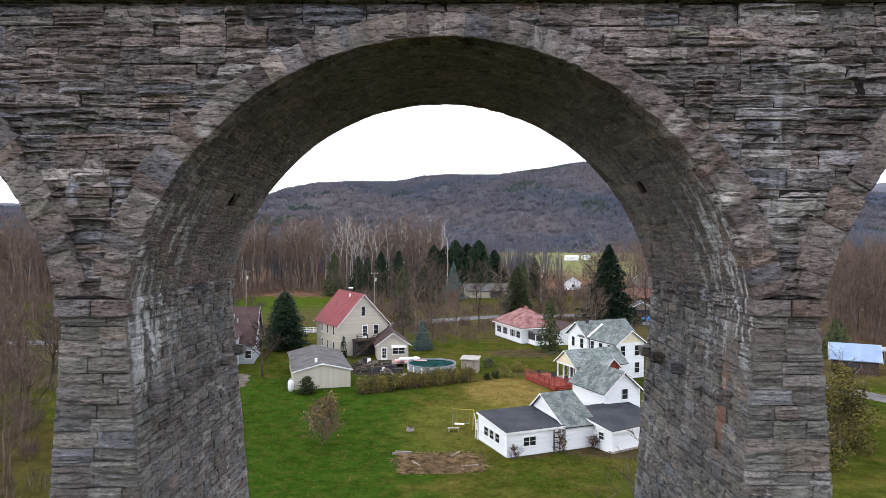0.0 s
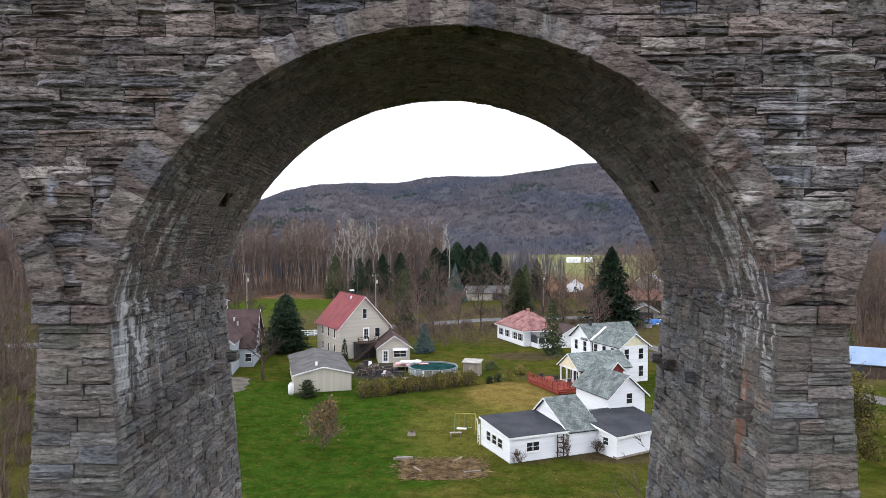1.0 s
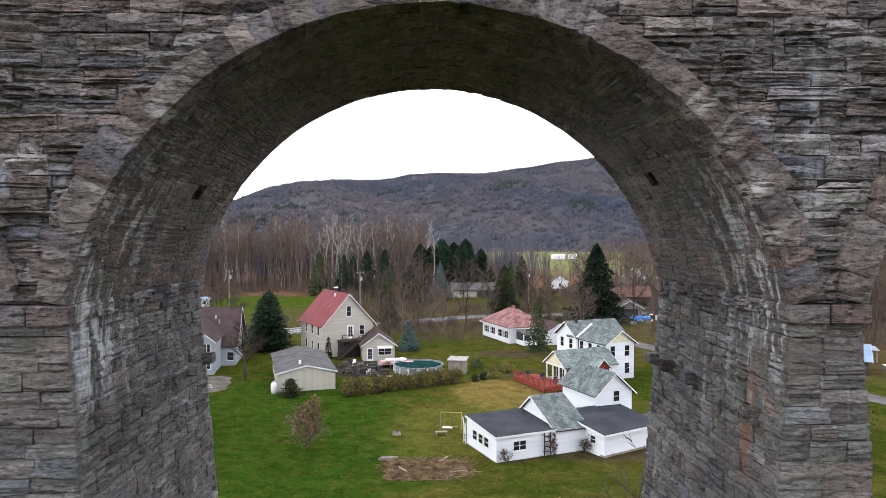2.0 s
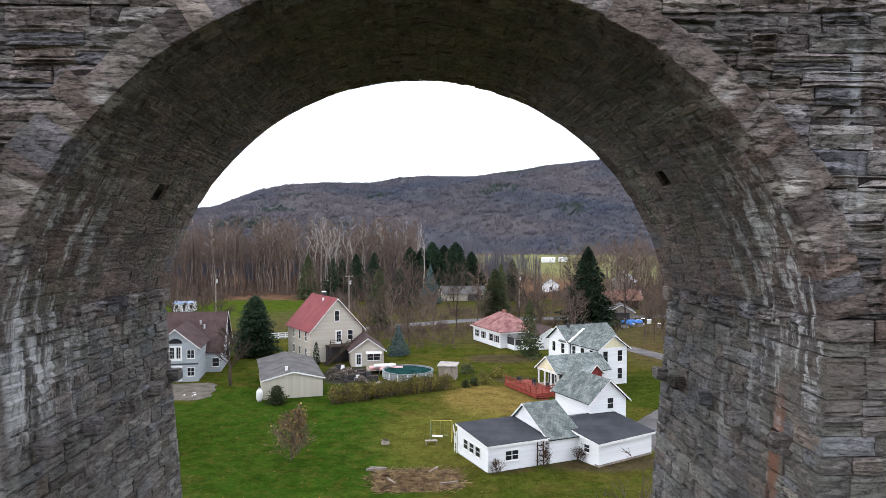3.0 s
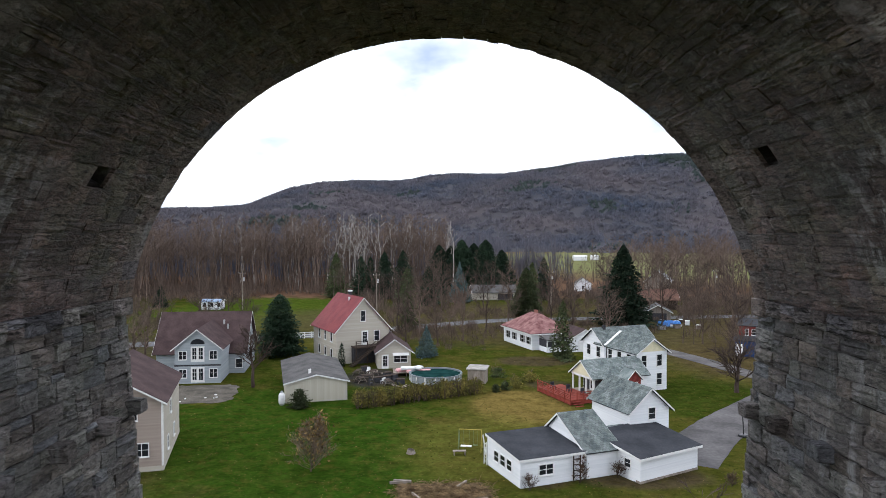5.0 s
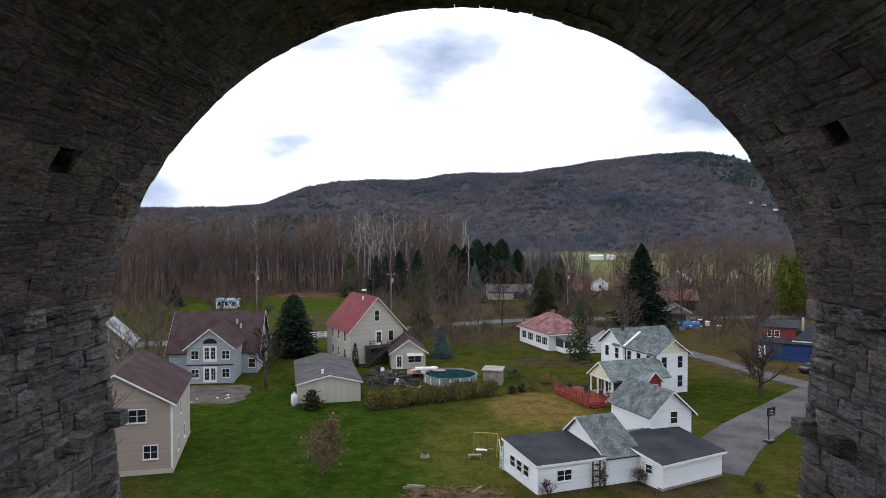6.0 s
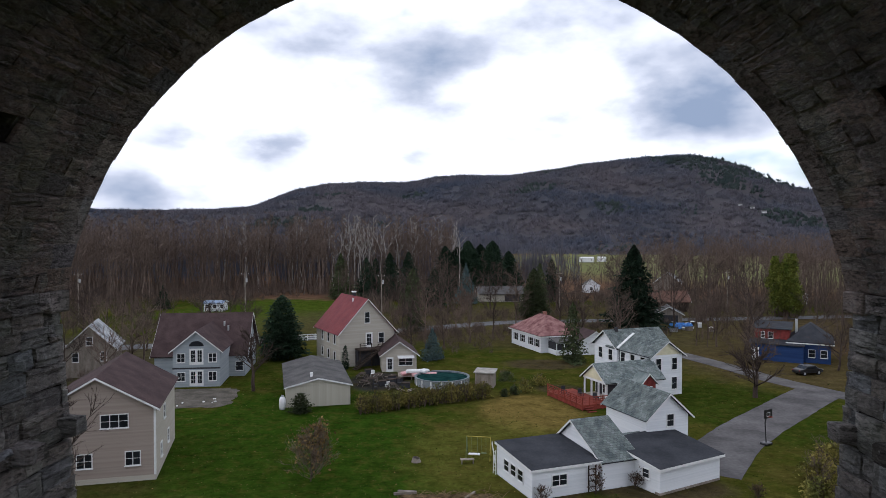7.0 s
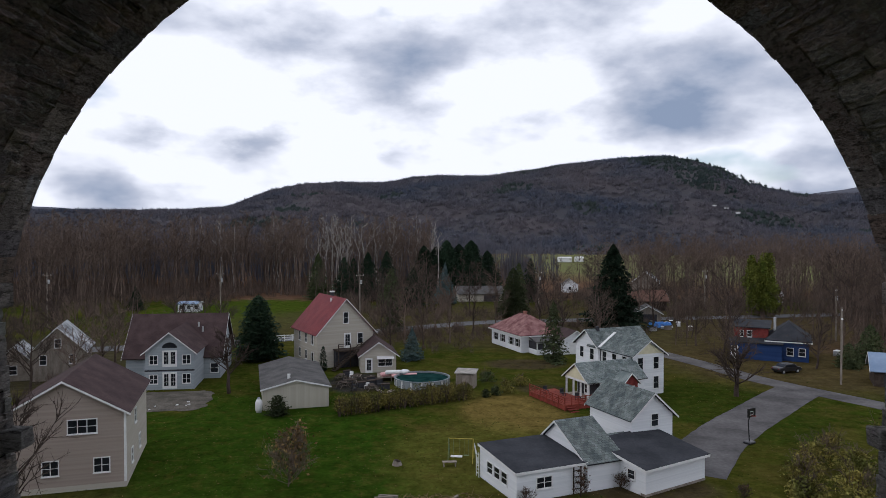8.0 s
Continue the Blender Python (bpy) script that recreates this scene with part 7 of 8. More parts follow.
        back.append((x, y, ground_height(x, y) - 0.3, r.uniform(0.8, 1.25), r.uniform(0, 6.28), int(r.integers(4))))
    scatter(tall, near, [M_BARK], "bare_woods", "dense bare deciduous wood with brown trunks")
    scatter(pale, pales, [M_PALEBARK], "pale_trees", "tall pale-barked bare trees in the wood")
    scatter(thin, back, [M_HAZYWOOD], "distant_woods", "bare woods stretching across the valley floor, haze painted in")
    # brush on the wood's floor
    hillset, pines = [], []
    small = [brush(260 + i, 8.5, 7.0, 46, 0.62) for i in range(6)]
    fir = [brush(270 + i, 10.5, 3.6, 42, 0.85) for i in range(3)]
    for _ in range(16500):
        d = r.uniform(-42, 42)
        q = 730 + 790 * r.random() ** 0.8
        if r.random() < 0.22:
            q = r.uniform(1440, 1510)
        x, y = q * math.sin(radians(d)), q * math.cos(radians(d))
        z = hill_height(RIDGE_NEAR, d, q, 720, 1500) - 1
        f = noise.noise(Vector((x / 90, y / 90, 1.7)))
        if (f > 0.5 or f > -0.12 and 16 < d < 29 and q > 1120 + 60 * abs(d - 21)) and q > 760 or f > 0.2 and 19 < d < 27 and 1000 < q < 1120:
            for _ in range(3):
                pines.append((x + r.normal(0, 9), y + r.normal(0, 9), z - 1, r.uniform(0.5, 0.85), r.uniform(0, 6.28), int(r.integers(3))))
        else:
            hillset.append((x, y, z, r.uniform(0.6, 1.15), r.uniform(0, 6.28), int(r.integers(6))))
    scatter(small, hillset, [M_HAZYWOOD], "hillside_woods", "bare grey-brown woods covering the hillside, haze painted in")
    scatter(fir, pines, [M_FARPINE], "hillside_pines", "dark pine stands scattered on the hillside, haze painted in")


def lawn_texture():
    """Coarse tufts and fallen leaves that break up the mown grass."""
    r = np.random.default_rng(71)
    for name, label, count, mat, high in (("grass_tufts", "coarse tufts in the mown lawn", 14000, M_TUFT, 0.12), ("fallen_leaves", "brown fallen leaves scattered over the lawn", 7000, M_LITTER, 0.02)):
        c = r.uniform(0, 1, (count, 2))
        y = 36 + 84 * c[:, 1] ** 1.2
        x = (c[:, 0] - 0.45) * (28 + 0.75 * y)
        keep = np.array([noise.noise(Vector((p / 7, q / 7, 3.1))) > r.uniform(-0.5, 0.35) for p, q in zip(x, y)])
        paved = np.zeros(len(x), bool)
        for (ax, ay), (bx, by) in (((22.6, 56.6), (39.3, 77.8)), ((39.3, 77.8), (51, 90)), ((51, 90), (44.5, 106)), ((44.5, 106), (34, 130)), ((51, 90), (63, 64))):
            u = np.clip(((x - ax) * (bx - ax) + (y - ay) * (by - ay)) / ((bx - ax) ** 2 + (by - ay) ** 2), 0, 1)
            paved |= np.hypot(x - ax - u * (bx - ax), y - ay - u * (by - ay)) < 3.3
        keep &= ~paved & (np.hypot(x + 35, y - 84.5) > 6)
        x, y = x[keep], y[keep]
        n = len(x)
        a, s = r.uniform(0, 6.28, n), r.uniform(0.06, 0.17, n)
        b = a + r.uniform(1.2, 2.2, n)
        h = r.uniform(0.4, 1.0, n) * high
        z = np.full(n, 0.012)
        V = np.stack([np.stack([x, y, z], 1), np.stack([x + s * np.cos(a), y + s * np.sin(a), z + h * 0.2], 1), np.stack([x + s * 0.6 * np.cos(b), y + s * 0.6 * np.sin(b), z + h], 1)], 1).reshape(-1, 3)
        F = np.arange(3 * n).reshape(-1, 3)
        tagged(new(name, mesh_tris(name, V, F, [mat])), label, "grass", kind="stuff")


standing_trees()
woods()
lawn_texture()
# ---------------------------------------------------------------- gardens and small things


def disc(bm, r0, r1, z0, z1, n=40, x=0, y=0):
    """A ring wall between two radii and heights, closed all round."""
    loops = []
    for rr, z in ((r1, z0), (r1, z1), (r0, z1), (r0, z0)):
        loops.append([bm.verts.new((x + rr * math.cos(2 * math.pi * i / n), y + rr * math.sin(2 * math.pi * i / n), z)) for i in range(n)])
    for k in range(4):
        a, b = loops[k], loops[(k + 1) % 4]
        for i in range(n):
            j = (i + 1) % n
            bm.faces.new((a[i], a[j], b[j], b[i]))
    return bm


def rod(points, radius, mat, parent, name, n=6):
    V, F = tube(points, [radius] * len(points), n)
    return link(name, mesh_tris(name, V, F, [mat]), parent)


def pool():
    t = thing("swimming_pool", pose(-1.8, 93.1, 0), "round above-ground pool with dark green water", "pool")
    part("pool_wall", disc(bmesh.new(), 3.78, 3.85, 0, 1.05), M_POOLWALL, t)
    part("rim", disc(bmesh.new(), 3.70, 3.98, 1.05, 1.13), M_POOLRIM, t)
    bm = bmesh.new()
    bmesh.ops.create_circle(bm, cap_ends=True, segments=40, radius=3.78, matrix=Matrix.Translation((0, 0, 0.9)))
    part("water", bm, M_WATER, t)
    for i in range(16):
        a = 2 * math.pi * i / 16
        ob = part("upright", boxes((-0.04, -0.09, 0, 0.06, 0.09, 1.1)), M_TRIM, t)
        ob.matrix_local = Matrix.Rotation(a, 4, "Z") @ Matrix.Translation((3.87, 0, 0))
    d = thing("pool_deck", pose(-8.3, 95.2, 0, 0, 0, 6), "small weathered wooden deck beside a pool", "deck")
    for i in range(12):
        part("board", boxes((0, i * 0.3, 0.5, 4.2, i * 0.3 + 0.27, 0.56)), M_GREYWOOD, d)
    for x in (0.1, 2.0, 4.1):
        for y in (0.1, 3.4):
            part("post", boxes((x - 0.05, y - 0.05, 0, x + 0.05, y + 0.05, 0.5)), M_GREYWOOD, d)
    r = np.random.default_rng(5)
    for i in range(5):
        f = thing("pool_float", pose(-6.9 + 0.8 * i, 96.2 + r.uniform(-0.5, 0.5), 0.56 + 0.45 * (i % 2), r.uniform(-8, 8), r.uniform(-8, 8), r.uniform(0, 90)), "faded pink and white plastic slide piece piled on a deck", "pool toy", "pool toys")
        bm = bevelled(boxes((-1.1, -0.5, 0, 1.1, 0.5, 0.45)), 0.12)
        part("shell", bm, M_PINKPLASTIC if i % 2 == 0 else M_TRIM, f)


def patio_clutter():
    r = np.random.default_rng(8)
    spots = [(-13.2, 99.5), (-12.4, 97.8), (-11.6, 96.2), (-10.8, 94.0), (-10.2, 91.5), (-9.4, 90.4), (-8.6, 89.6), (-7.5, 88.9), (-6.8, 90.2), (-11.0, 89.0), (-12.0, 93.2), (-6.2, 88.4), (-9.0, 92.5), (-13.0, 94.4), (-13.8, 96.6), (-11.4, 98.9), (-9.2, 95.0), (-7.8, 91.6), (-12.8, 91.4), (-9.8, 98.0), (-8.0, 93.4), (-11.2, 91.0)]
    for i, (x, y) in enumerate(spots):
        k = i % 4
        if k == 0:
            t = thing("storage_bin", pose(x, y, 0, 0, 0, r.uniform(0, 90)), "grey plastic storage bin with a lid in a yard", "bin", "yard clutter")
            part("body", bevelled(boxes((-0.55, -0.35, 0, 0.55, 0.35, 0.7)), 0.04), M_DARKTRIM, t)
            part("lid", bevelled(boxes((-0.6, -0.4, 0.7, 0.6, 0.4, 0.8)), 0.03), M_DARKWOOD, t)
        elif k == 1:
            paint = M_TRIM if i < 6 else M_DARKTRIM
            t = thing("garden_chair", pose(x, y, 0, 0, 0, r.uniform(0, 360)), ("white" if i < 6 else "dark") + " plastic garden chair in a cluttered yard", "chair", "yard clutter")
            part("seat", boxes((-0.27, -0.27, 0.4, 0.27, 0.27, 0.45)), paint, t)
            part("backrest", boxes((-0.27, 0.22, 0.45, 0.27, 0.27, 0.95)), paint, t)
            for sx in (-0.23, 0.23):
                for sy in (-0.23, 0.23):
                    part("leg", boxes((sx - 0.03, sy - 0.03, 0, sx + 0.03, sy + 0.03, 0.4)), paint, t)
        elif k == 2:
            t = thing("picnic_table", pose(x, y, 0, 0, 0, r.uniform(0, 180)), "weathered wooden picnic table in a yard", "table", "yard clutter")
            part("tabletop", boxes((-0.9, -0.4, 0.72, 0.9, 0.4, 0.77)), M_DARKWOOD, t)
            for sy in (-0.75, 0.6):
                part("bench", boxes((-0.9, sy, 0.42, 0.9, sy + 0.2, 0.46)), M_DARKWOOD, t)
            for sx in (-0.65, 0.6):
                part("leg", solid(([(sx, -0.8, 0), (sx, -0.7, 0), (sx, -0.2, 0.72), (sx, -0.3, 0.72)], (0.06, 0, 0)), ([(sx, 0.8, 0), (sx, 0.7, 0), (sx, 0.2, 0.72), (sx, 0.3, 0.72)], (0.06, 0, 0)), ([(sx, -0.75, 0.36), (sx, 0.8, 0.36), (sx, 0.8, 0.42), (sx, -0.75, 0.42)], (0.06, 0, 0))), M_GREYWOOD, t)
        else:
            t = thing("timber_pile", pose(x, y, 0, 0, 0, r.uniform(0, 180)), "small pile of weathered planks on the ground", "timber", "yard clutter")
            for q in range(6):
                ob = part("plank", boxes((-1.0, -0.09, 0, 1.0, 0.09, 0.05)), M_GREYWOOD if q % 2 else M_DARKWOOD, t)
                ob.matrix_local = pose(r.uniform(-0.2, 0.2), (q % 3) * 0.22 - 0.22, 0.055 * (q // 3), 0, 0, r.uniform(-6, 6))


def hedge():
    t = thing("hedge", pose(0, 0, 0), "long unclipped hedge with olive and ochre leaves", "hedge")
    r = np.random.default_rng(21)
    stems = []
    for _ in range(300):
        u = r.random()
        x, y = -11.6 + 16.0 * u, 76.9 + 8.4 * u + r.uniform(-1.4, 1.4)
        h = r.uniform(1.1, 2.4)
        for _ in range(3):
            stems.append(tube([(x, y, 0), (x + r.normal(0, 0.25), y + r.normal(0, 0.25), h)], [0.025, 0.008], 3))
    V, F = joined(stems)
    link("stem", mesh_tris("stem", V, F, [M_TWIG]), t)

    lumps = [(u, r.uniform(-1.2, 1.2), r.uniform(0.6, 1.55), r.uniform(0.4, 0.85)) for u in r.random(150)]

    def one(q):
        u, s, z, rad = lumps[q.integers(len(lumps))]
        d = q.normal(0, 1, 3)
        d /= np.linalg.norm(d)
        p = np.array([-11.6 + 16.0 * u, 76.9 + 8.4 * u + s, z]) + d * rad * q.uniform(0.4, 1.25)
        p[2] = max(0.08, p[2])
        return p

    V, F = leaf_cloud(22, 16000, 0.13, None, one)
    link("foliage", mesh_tris("foliage", V, F, [M_HEDGELEAF]), t)
    for i, (x, y, h, s) in enumerate(((8.0, 86.5, 1.3, 0.8), (9.6, 88.0, 1.7, 1.3), (6.6, 85.4, 1.0, 0.6), (12, 92, 1.5, 1.3), (7.5, 95, 1.3, 1.6))):
        b = thing("bush", pose(x, y, 0, 0, 0, 60 * i), "low dark rounded garden bush", "bush", "garden bushes")
        V, F = branches(310 + i, h, s * 0.8, limbs=18, twigs=4, base=0.04, low=0.05, width=0.02)
        link("stem", mesh_tris("stem", V, F, [M_TWIG]), b)
        V, F = leaf_cloud(320 + i, 700, 0.12, None, crown_spread(np.random.default_rng(i + 40), h, s, 0.02))
        link("foliage", mesh_tris("foliage", V, F, [M_HEDGELEAF if i % 2 else M_LIGHTNEEDLE]), b)


def garden_bed():
    t = thing("garden_bed", pose(-0.3, 48.5, 0, 0, 0, 4), "bare garden plot covered with dry straw and stalks", "garden bed")
    bm = bmesh.new()
    n = 18
    edge = [random.uniform(0.82, 1.05) for _ in range(4 * n)]

    def spot(i, j):
        u, v = 2 * i / n - 1, 2 * j / n - 1
        k = 1 - 0.10 * u * u * v * v
        k *= edge[int((math.atan2(v, u) / 6.2832 + 0.5) * 4 * n) % (4 * n)] if max(abs(u), abs(v)) > 0.8 else 1
        return (4.3 * u * k + random.uniform(-0.1, 0.1), 2.9 * v * k + random.uniform(-0.1, 0.1), 0.015 if i in (0, n) or j in (0, n) else random.uniform(0.02, 0.16))

    rows = [[bm.verts.new(spot(i, j)) for i in range(n + 1)] for j in range(n + 1)]
    for j in range(n):
        for i in range(n):
            bm.faces.new((rows[j][i], rows[j][i + 1], rows[j + 1][i + 1], rows[j + 1][i]))
    part("soil", bm, M_STRAW, t)
    r = np.random.default_rng(33)
    out = []
    for _ in range(1500):
        x, y, a = r.normal(0, 2.3), r.normal(0, 1.5), r.uniform(0, 6.28)
        if abs(x) > 4.6 or abs(y) > 3.2:
            continue
        ln = r.uniform(0.3, 1.1)
        z = r.uniform(0.03, 0.18)
        out.append(tube([(x, y, z), (x + ln * math.cos(a), y + ln * math.sin(a), z + r.uniform(-0.05, 0.25))], [0.025, 0.01], 3))
    V, F = joined(out)
    tagged(link("straw", mesh_tris("straw", V, F, [M_STRAW]), t), kind="stuff")
    for i, (x, y, a) in enumerate(((-3.9, 2.6, 10), (-3.6, 2.9, -8), (1.6, 2.2, 60), (-2.2, -0.6, 120), (2.9, -1.2, 15))):
        p = thing("plank", pose(-0.3 + x, 48.5 + y, 0.26, 0, 0, a), "weathered board lying on a garden plot", "plank", "boards on the garden plot")
        part("board", boxes((-0.8, -0.08, -0.24, 0.8, 0.08, -0.02)), M_GREYWOOD, p)


def swing_set():
    t = thing("swing_set", pose(1.2, 60.5, 0, 0, 0, -8), "thin yellow and green metal swing frame with a white glider seat", "swing")
    for x, coat in ((0, M_FRAMEGREEN), (2.3, M_FRAMEYELLOW)):
        for y in (-0.8, 0.8):
            rod([(x, y, 0), (x, 0, 2.1)], 0.035, coat, t, "leg")
        rod([(x, -0.4, 1.05), (x, 0.4, 1.05)], 0.025, coat, t, "cross_bar")
    rod([(0, 0, 2.1), (2.3, 0, 2.1)], 0.04, M_FRAMEYELLOW, t, "top_bar")
    for x in (0.45, 1.05, 1.45, 1.85):
        rod([(x, 0, 2.1), (x, -0.25 if x < 1.2 else 0.05, 0.55)], 0.014, M_FRAMEGREEN, t, "chain")
    part("seat", bevelled(boxes((0.2, -0.5, 0.45, 1.3, -0.05, 0.55)), 0.03), M_TRIM, t, "white glider seat")
    part("swing_seat", bevelled(boxes((1.4, -0.08, 0.5, 1.9, 0.16, 0.55)), 0.015), M_FRAMEGREEN, t)
    for y in (-0.75, -0.35):
        rod([(2.75, y, 0), (2.45, y + 0.2, 1.75)], 0.03, M_TRIM, t, "ladder_rail")
    for k in range(5):
        f = 0.16 + 0.17 * k
        rod([(2.75 - 0.3 * f, -0.75 + 0.2 * f, 1.75 * f), (2.75 - 0.3 * f, -0.35 + 0.2 * f, 1.75 * f)], 0.025, M_TRIM, t, "rung")
    b = thing("bench", pose(0.6, 58.6, 0, 0, 0, 5), "white garden bench on the lawn", "bench")
    part("seat", boxes((0, 0, 0.38, 1.3, 0.45, 0.44)), M_GREYWOOD, b)
    for x in (0.08, 1.15):
        part("leg", boxes((x, 0.02, 0, x + 0.08, 0.43, 0.38)), M_GREYWOOD, b)


def gas_tank():
    t = thing("gas_tank", pose(-21.1, 78.2, 0, 0, 0, 15), "white upright propane tank beside a garage", "tank")
    prof = [(0, 0.05), (0.32, 0.1), (0.42, 0.3), (0.42, 1.2), (0.3, 1.5), (0.12, 1.6), (0.0, 1.62)]
    V, F = tube([(0, 0, z) for _, z in prof], [r for r, _ in prof], 14)
    link("shell", mesh_tris("shell", V, F, [M_TRIM], smooth=True), t)
    part("collar", disc(bmesh.new(), 0.10, 0.16, 1.55, 1.75, 12), M_METAL, t)
    part("foot_ring", disc(bmesh.new(), 0.26, 0.32, 0, 0.16, 14), M_METAL, t)


def basketball_hoop():
    t = thing("basketball_hoop", pose(31.9, 65.2, 0, 0, 0, 30), "black portable basketball hoop beside a driveway", "hoop")
    part("base", bevelled(boxes((-0.55, -0.4, 0, 0.55, 0.4, 0.25)), 0.08), M_BLACK, t)
    rod([(0, 0, 0.2), (0, 0.15, 2.2), (0, -0.1, 3.1)], 0.06, M_BLACK, t, "pole")
    back = part("backboard", bevelled(boxes((-0.65, -0.22, 2.75, 0.65, -0.17, 3.65)), 0.02), M_BLACK, t)
    part("target_square", boxes((-0.26, -0.228, 2.95, 0.26, -0.222, 2.99), (-0.26, -0.228, 3.3, 0.26, -0.222, 3.34), (-0.26, -0.228, 2.99, -0.22, -0.222, 3.3), (0.22, -0.228, 2.99, 0.26, -0.222, 3.3)), M_TRIM, back)
    part("rim", disc(bmesh.new(), 0.21, 0.24, 2.92, 2.95, 16, 0, -0.47), M_DECK, t)


def parked_car(m, paint, label):
    t = thing("car", m, label, "car")
    side = [(-2.15, 0.35), (-2.2, 0.75), (-2.05, 0.92), (-1.35, 1.0), (-0.85, 1.42), (0.75, 1.45), (1.35, 1.02), (2.0, 0.9), (2.2, 0.7), (2.2, 0.35)]
    part("body", bevelled(solid(([(x, -0.85, z) for x, z in side], (0, 1.7, 0))), 0.07), paint, t)
    for s in (-1, 1):
        y = s * 0.845
        part("side_window", solid(([(-1.15, y - 0.02, 1.02), (-0.78, y - 0.02, 1.35), (0.68, y - 0.02, 1.37), (1.12, y - 0.02, 1.02)], (0, 0.04, 0))), M_GLASS, t)
        for x in (-1.35, 1.35):
            bm = bmesh.new()
            bmesh.ops.create_cone(bm, cap_ends=True, segments=18, radius1=0.34, radius2=0.34, depth=0.22, matrix=pose(x, s * 0.76, 0.34, 90, 0, 0))
            w = part("wheel", bm, M_RUBBER, t)
            bm = bmesh.new()
            bmesh.ops.create_cone(bm, cap_ends=True, segments=14, radius1=0.2, radius2=0.2, depth=0.03, matrix=pose(x, s * 0.88, 0.34, 90, 0, 0))
            part("rim", bm, M_METAL, w)
        part("headlight", bevelled(boxes((2.1, s * 0.62 - 0.16, 0.62, 2.22, s * 0.62 + 0.16, 0.76)), 0.02), M_TRIM, t)
        part("tail_light", bevelled(boxes((-2.22, s * 0.65 - 0.12, 0.68, -2.12, s * 0.65 + 0.12, 0.84)), 0.02), M_REDROOF, t)
    part("windscreen", slab(bmesh.new(), [(0.78, -0.72, 1.43), (0.78, 0.72, 1.43), (1.36, 0.76, 1.05), (1.36, -0.76, 1.05)], 0.03), M_GLASS, t)
    part("rear_window", slab(bmesh.new(), [(-0.88, -0.72, 1.42), (-0.88, 0.72, 1.42), (-1.36, 0.76, 1.04), (-1.36, -0.76, 1.04)], 0.03), M_GLASS, t)
    return t


def utility_pole(x, y, h, turn, lamp=False, box=True):
    t = thing("utility_pole", pose(x, y, 0, 0, 0, turn), "grey wooden utility pole beside the village road", "pole", "utility poles")
    rod([(0, 0, -0.3), (0, 0, h)], 0.14, M_GREYWOOD, t, "pole", 8)
    part("crossarm", boxes((-0.9, -0.06, h - 0.55, 0.9, 0.06, h - 0.42)), M_GREYWOOD, t)
    for k in (-0.8, 0.0, 0.8):
        part("insulator", bevelled(boxes((k - 0.05, -0.05, h - 0.42, k + 0.05, 0.05, h - 0.22)), 0.02), M_TRIM, t)
    if box:
        V, F = tube([(0.32, 0, h - 2.4), (0.32, 0, h - 1.5)], [0.25, 0.25], 10)
        link("transformer", mesh_tris("transformer", V, F, [M_METAL], smooth=True), t)
    if lamp:
        rod([(0, 0, h - 1.8), (-0.9, 0, h - 1.4), (-1.9, 0, h - 1.45)], 0.04, M_METAL, t, "lamp_arm")
        part("lamp_head", bevelled(boxes((-2.4, -0.13, h - 1.55, -1.8, 0.13, h - 1.4)), 0.04), M_TRIM, t)


def wires():
    poles = [(-88, 153, 12.5), (-50, 157, 12.5), (-17.5, 158, 12.0), (28, 178, 11.5), (75, 184, 11.5)]
    for x, y, h in poles:
        utility_pole(x, y, h, 20)
    utility_pole(57.5, 92, 11.0, 60, True, False)
    utility_pole(80.0, 131, 10.5, 50, False, True)
    links = [(poles[i], poles[i + 1]) for i in range(4)] + [((57.5, 92, 11.0), (80, 131, 10.5)), ((80, 131, 10.5), (61, 115, 5.2))]
    for i, (a, b) in enumerate(links):
        pts = []
        for k in range(13):
            u = k / 12
            pts.append((a[0] + (b[0] - a[0]) * u, a[1] + (b[1] - a[1]) * u, a[2] - 0.25 + (b[2] - a[2]) * u - 3.2 * u * (1 - u)))
        V, F = tube(pts, [0.02] * 13, 3)
        tagged(new("overhead_wire", mesh_tris("overhead_wire", V, F, [M_DARKTRIM])), "thin dark overhead wire between poles", "wire", "overhead wires")


def fence():
    t = thing("rail_fence", pose(-34, 131.0, 0, 0, 0, 20), "white board fence beside the road", "fence")
    for i in range(9):
        part("post", boxes((i * 1.5 - 0.06, -0.06, 0, i * 1.5 + 0.06, 0.06, 1.3)), M_TRIM, t)
    for z in (0.3, 0.7, 1.1):
        part("rail", boxes((0, -0.04, z, 12, 0.04, z + 0.15)), M_TRIM, t)


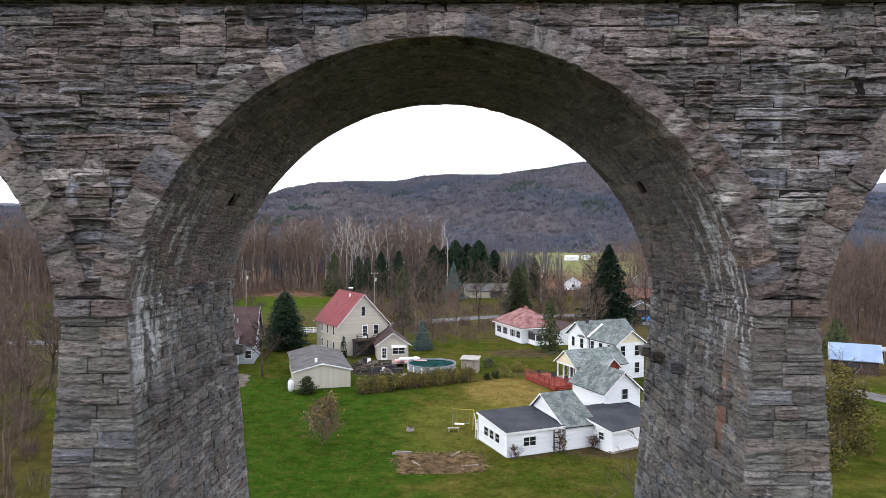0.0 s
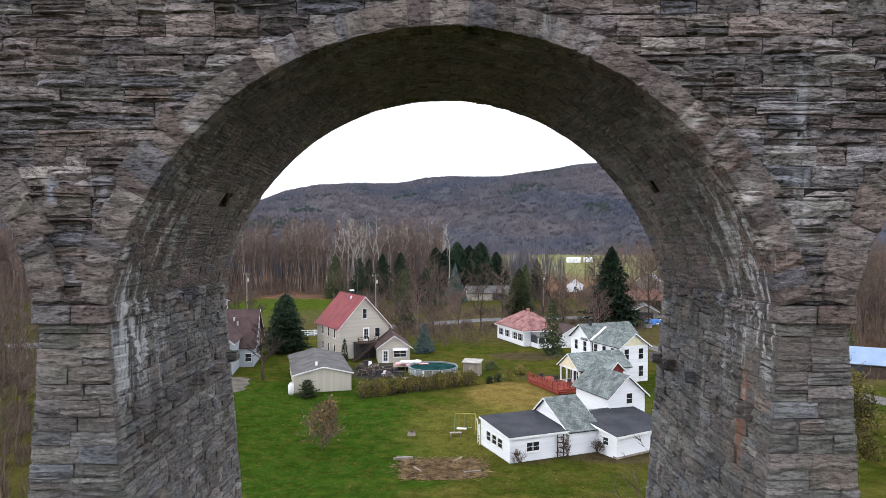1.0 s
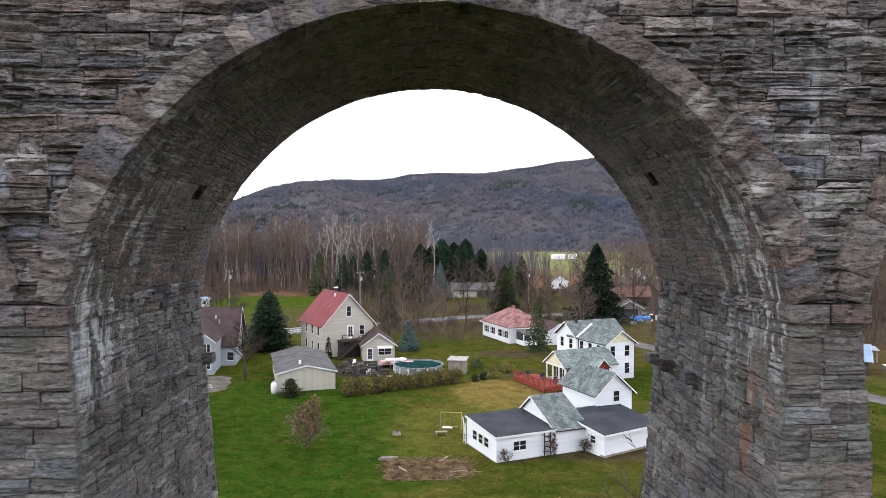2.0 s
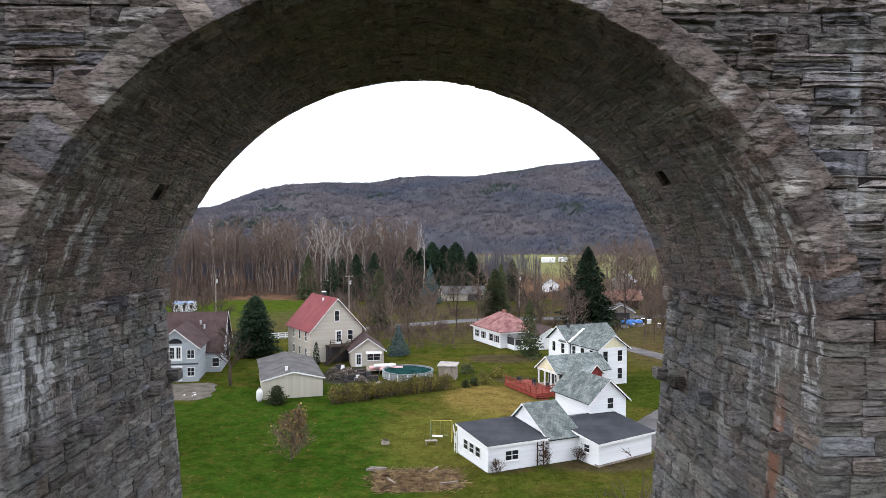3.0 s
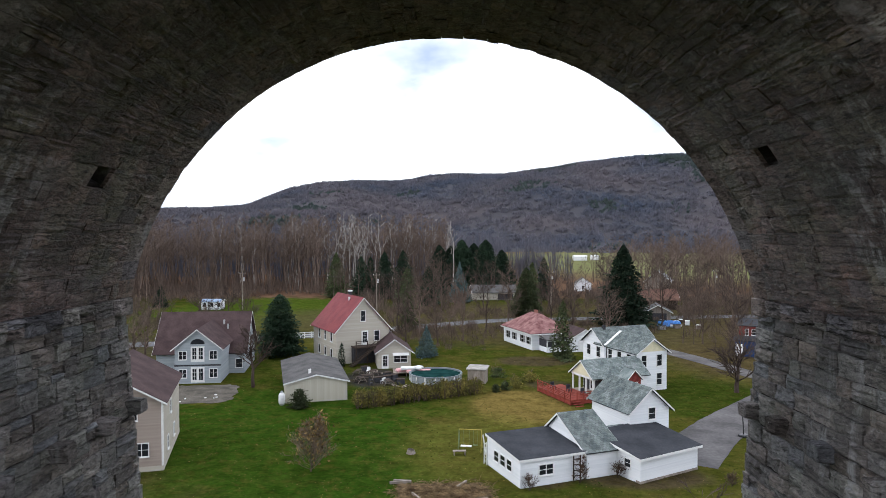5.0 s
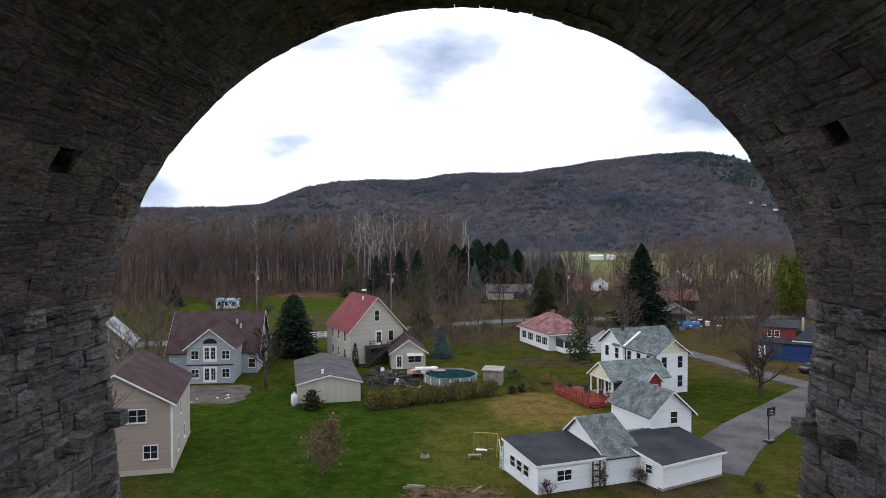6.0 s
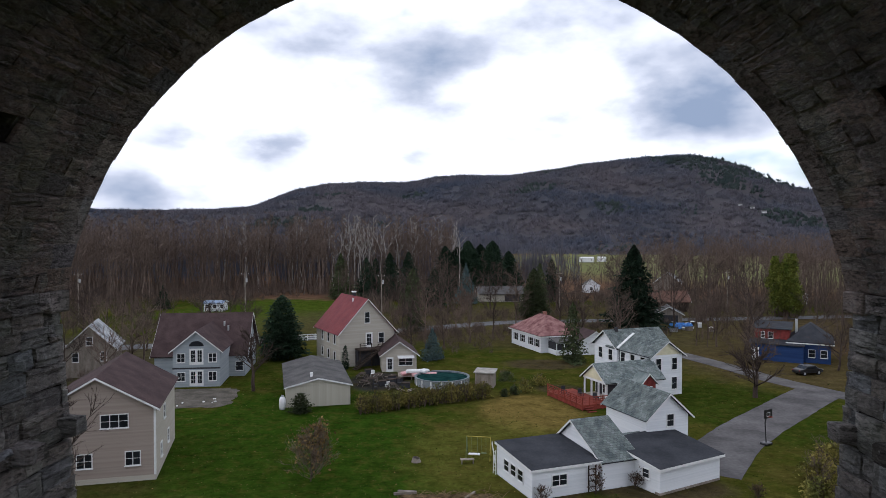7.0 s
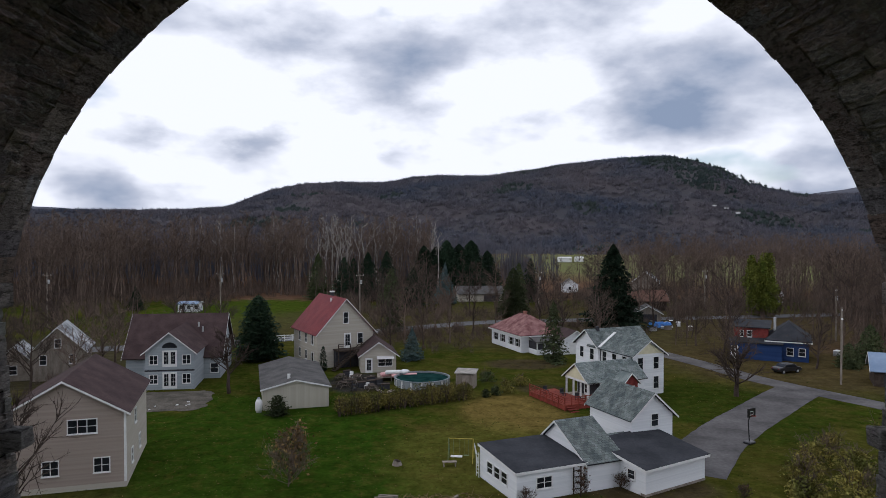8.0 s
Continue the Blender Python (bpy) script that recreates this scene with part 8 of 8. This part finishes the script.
def yard_odds():
    r = np.random.default_rng(12)
    tarp = thing("tarp", pose(52.0, 152.5, 0, 0, 0, 12), "crumpled blue tarpaulin over stored goods", "tarp")
    bm = bmesh.new()
    n = 10
    g = [[bm.verts.new((-2.6 + 5.2 * i / n, -1.4 + 2.8 * j / n, 0.02 if i in (0, n) or j in (0, n) else r.uniform(0.6, 1.2))) for i in range(n + 1)] for j in range(n + 1)]
    for j in range(n):
        for i in range(n):
            bm.faces.new((g[j][i], g[j][i + 1], g[j + 1][i + 1], g[j + 1][i]))
    part("sheet", bm, M_TARPBLUE, tarp)
    for i in range(16):
        x, y = r.uniform(46, 58), r.uniform(146, 163)
        if i > 9:
            x, y = r.uniform(66, 82), r.uniform(92, 118)
        t = thing("crate", pose(x, y, 0, 0, 0, r.uniform(0, 90)), "old painted crate standing in a yard", "crate", "crates in the yard")
        m = (M_TRIM, M_DARKWOOD, M_METAL, M_GREYWOOD)[i % 4]
        s = r.uniform(0.4, 0.9)
        part("body", bevelled(boxes((-s, -s * 0.6, 0, s, s * 0.6, s * 1.1)), 0.04), m, t)
        part("lid", bevelled(boxes((-s - 0.04, -s * 0.6 - 0.04, s * 1.1, s + 0.04, s * 0.6 + 0.04, s * 1.1 + 0.07)), 0.02), M_TRIM if i % 3 else M_DARKTRIM, t)
    c = thing("shelter", pose(71.5, 99.0, 0, 0, 0, -20), "open lean-to shelter with a pale roof", "shed")
    for x in (0, 3.4):
        for y in (0, 2.2):
            part("post", boxes((x - 0.07, y - 0.07, 0, x + 0.07, y + 0.07, 2.1)), M_GREYWOOD, c)
    part("roof", slab(bmesh.new(), [(-0.3, -0.3, 2.15), (3.7, -0.3, 2.15), (3.7, 2.5, 2.45), (-0.3, 2.5, 2.45)], 0.08), M_POOLWALL, c)
    part("back_wall", boxes((0, 2.2, 0, 3.4, 2.26, 2.0)), M_DARKWOOD, c)
    w = thing("stump", pose(-3.6, 59.3, 0), "low weathered stump on the lawn", "stump")
    V, F = tube([(0, 0, -0.05), (0, 0, 0.25), (0.03, 0, 0.4)], [0.5, 0.38, 0.34], 9)
    me = mesh_tris("wood", V, F, [M_GREYWOOD])
    link("wood", me, w)


def small_things():
    pool()
    patio_clutter()
    hedge()
    garden_bed()
    swing_set()
    gas_tank()
    basketball_hoop()
    parked_car(pose(54.2, 100.6, 0.0, 0, 0, 18), M_BLACK, "black car parked beside the lane")
    parked_car(pose(-14.0, 140.0, 0.02, 0, 0, 28), M_METAL, "silver car parked beside the village road")
    wires()
    fence()
    yard_odds()


small_things()
# ---------------------------------------------------------------- the viaduct's stones
face_stones()
arch_rings()
build_barrels()
build_piers()
build_coping()
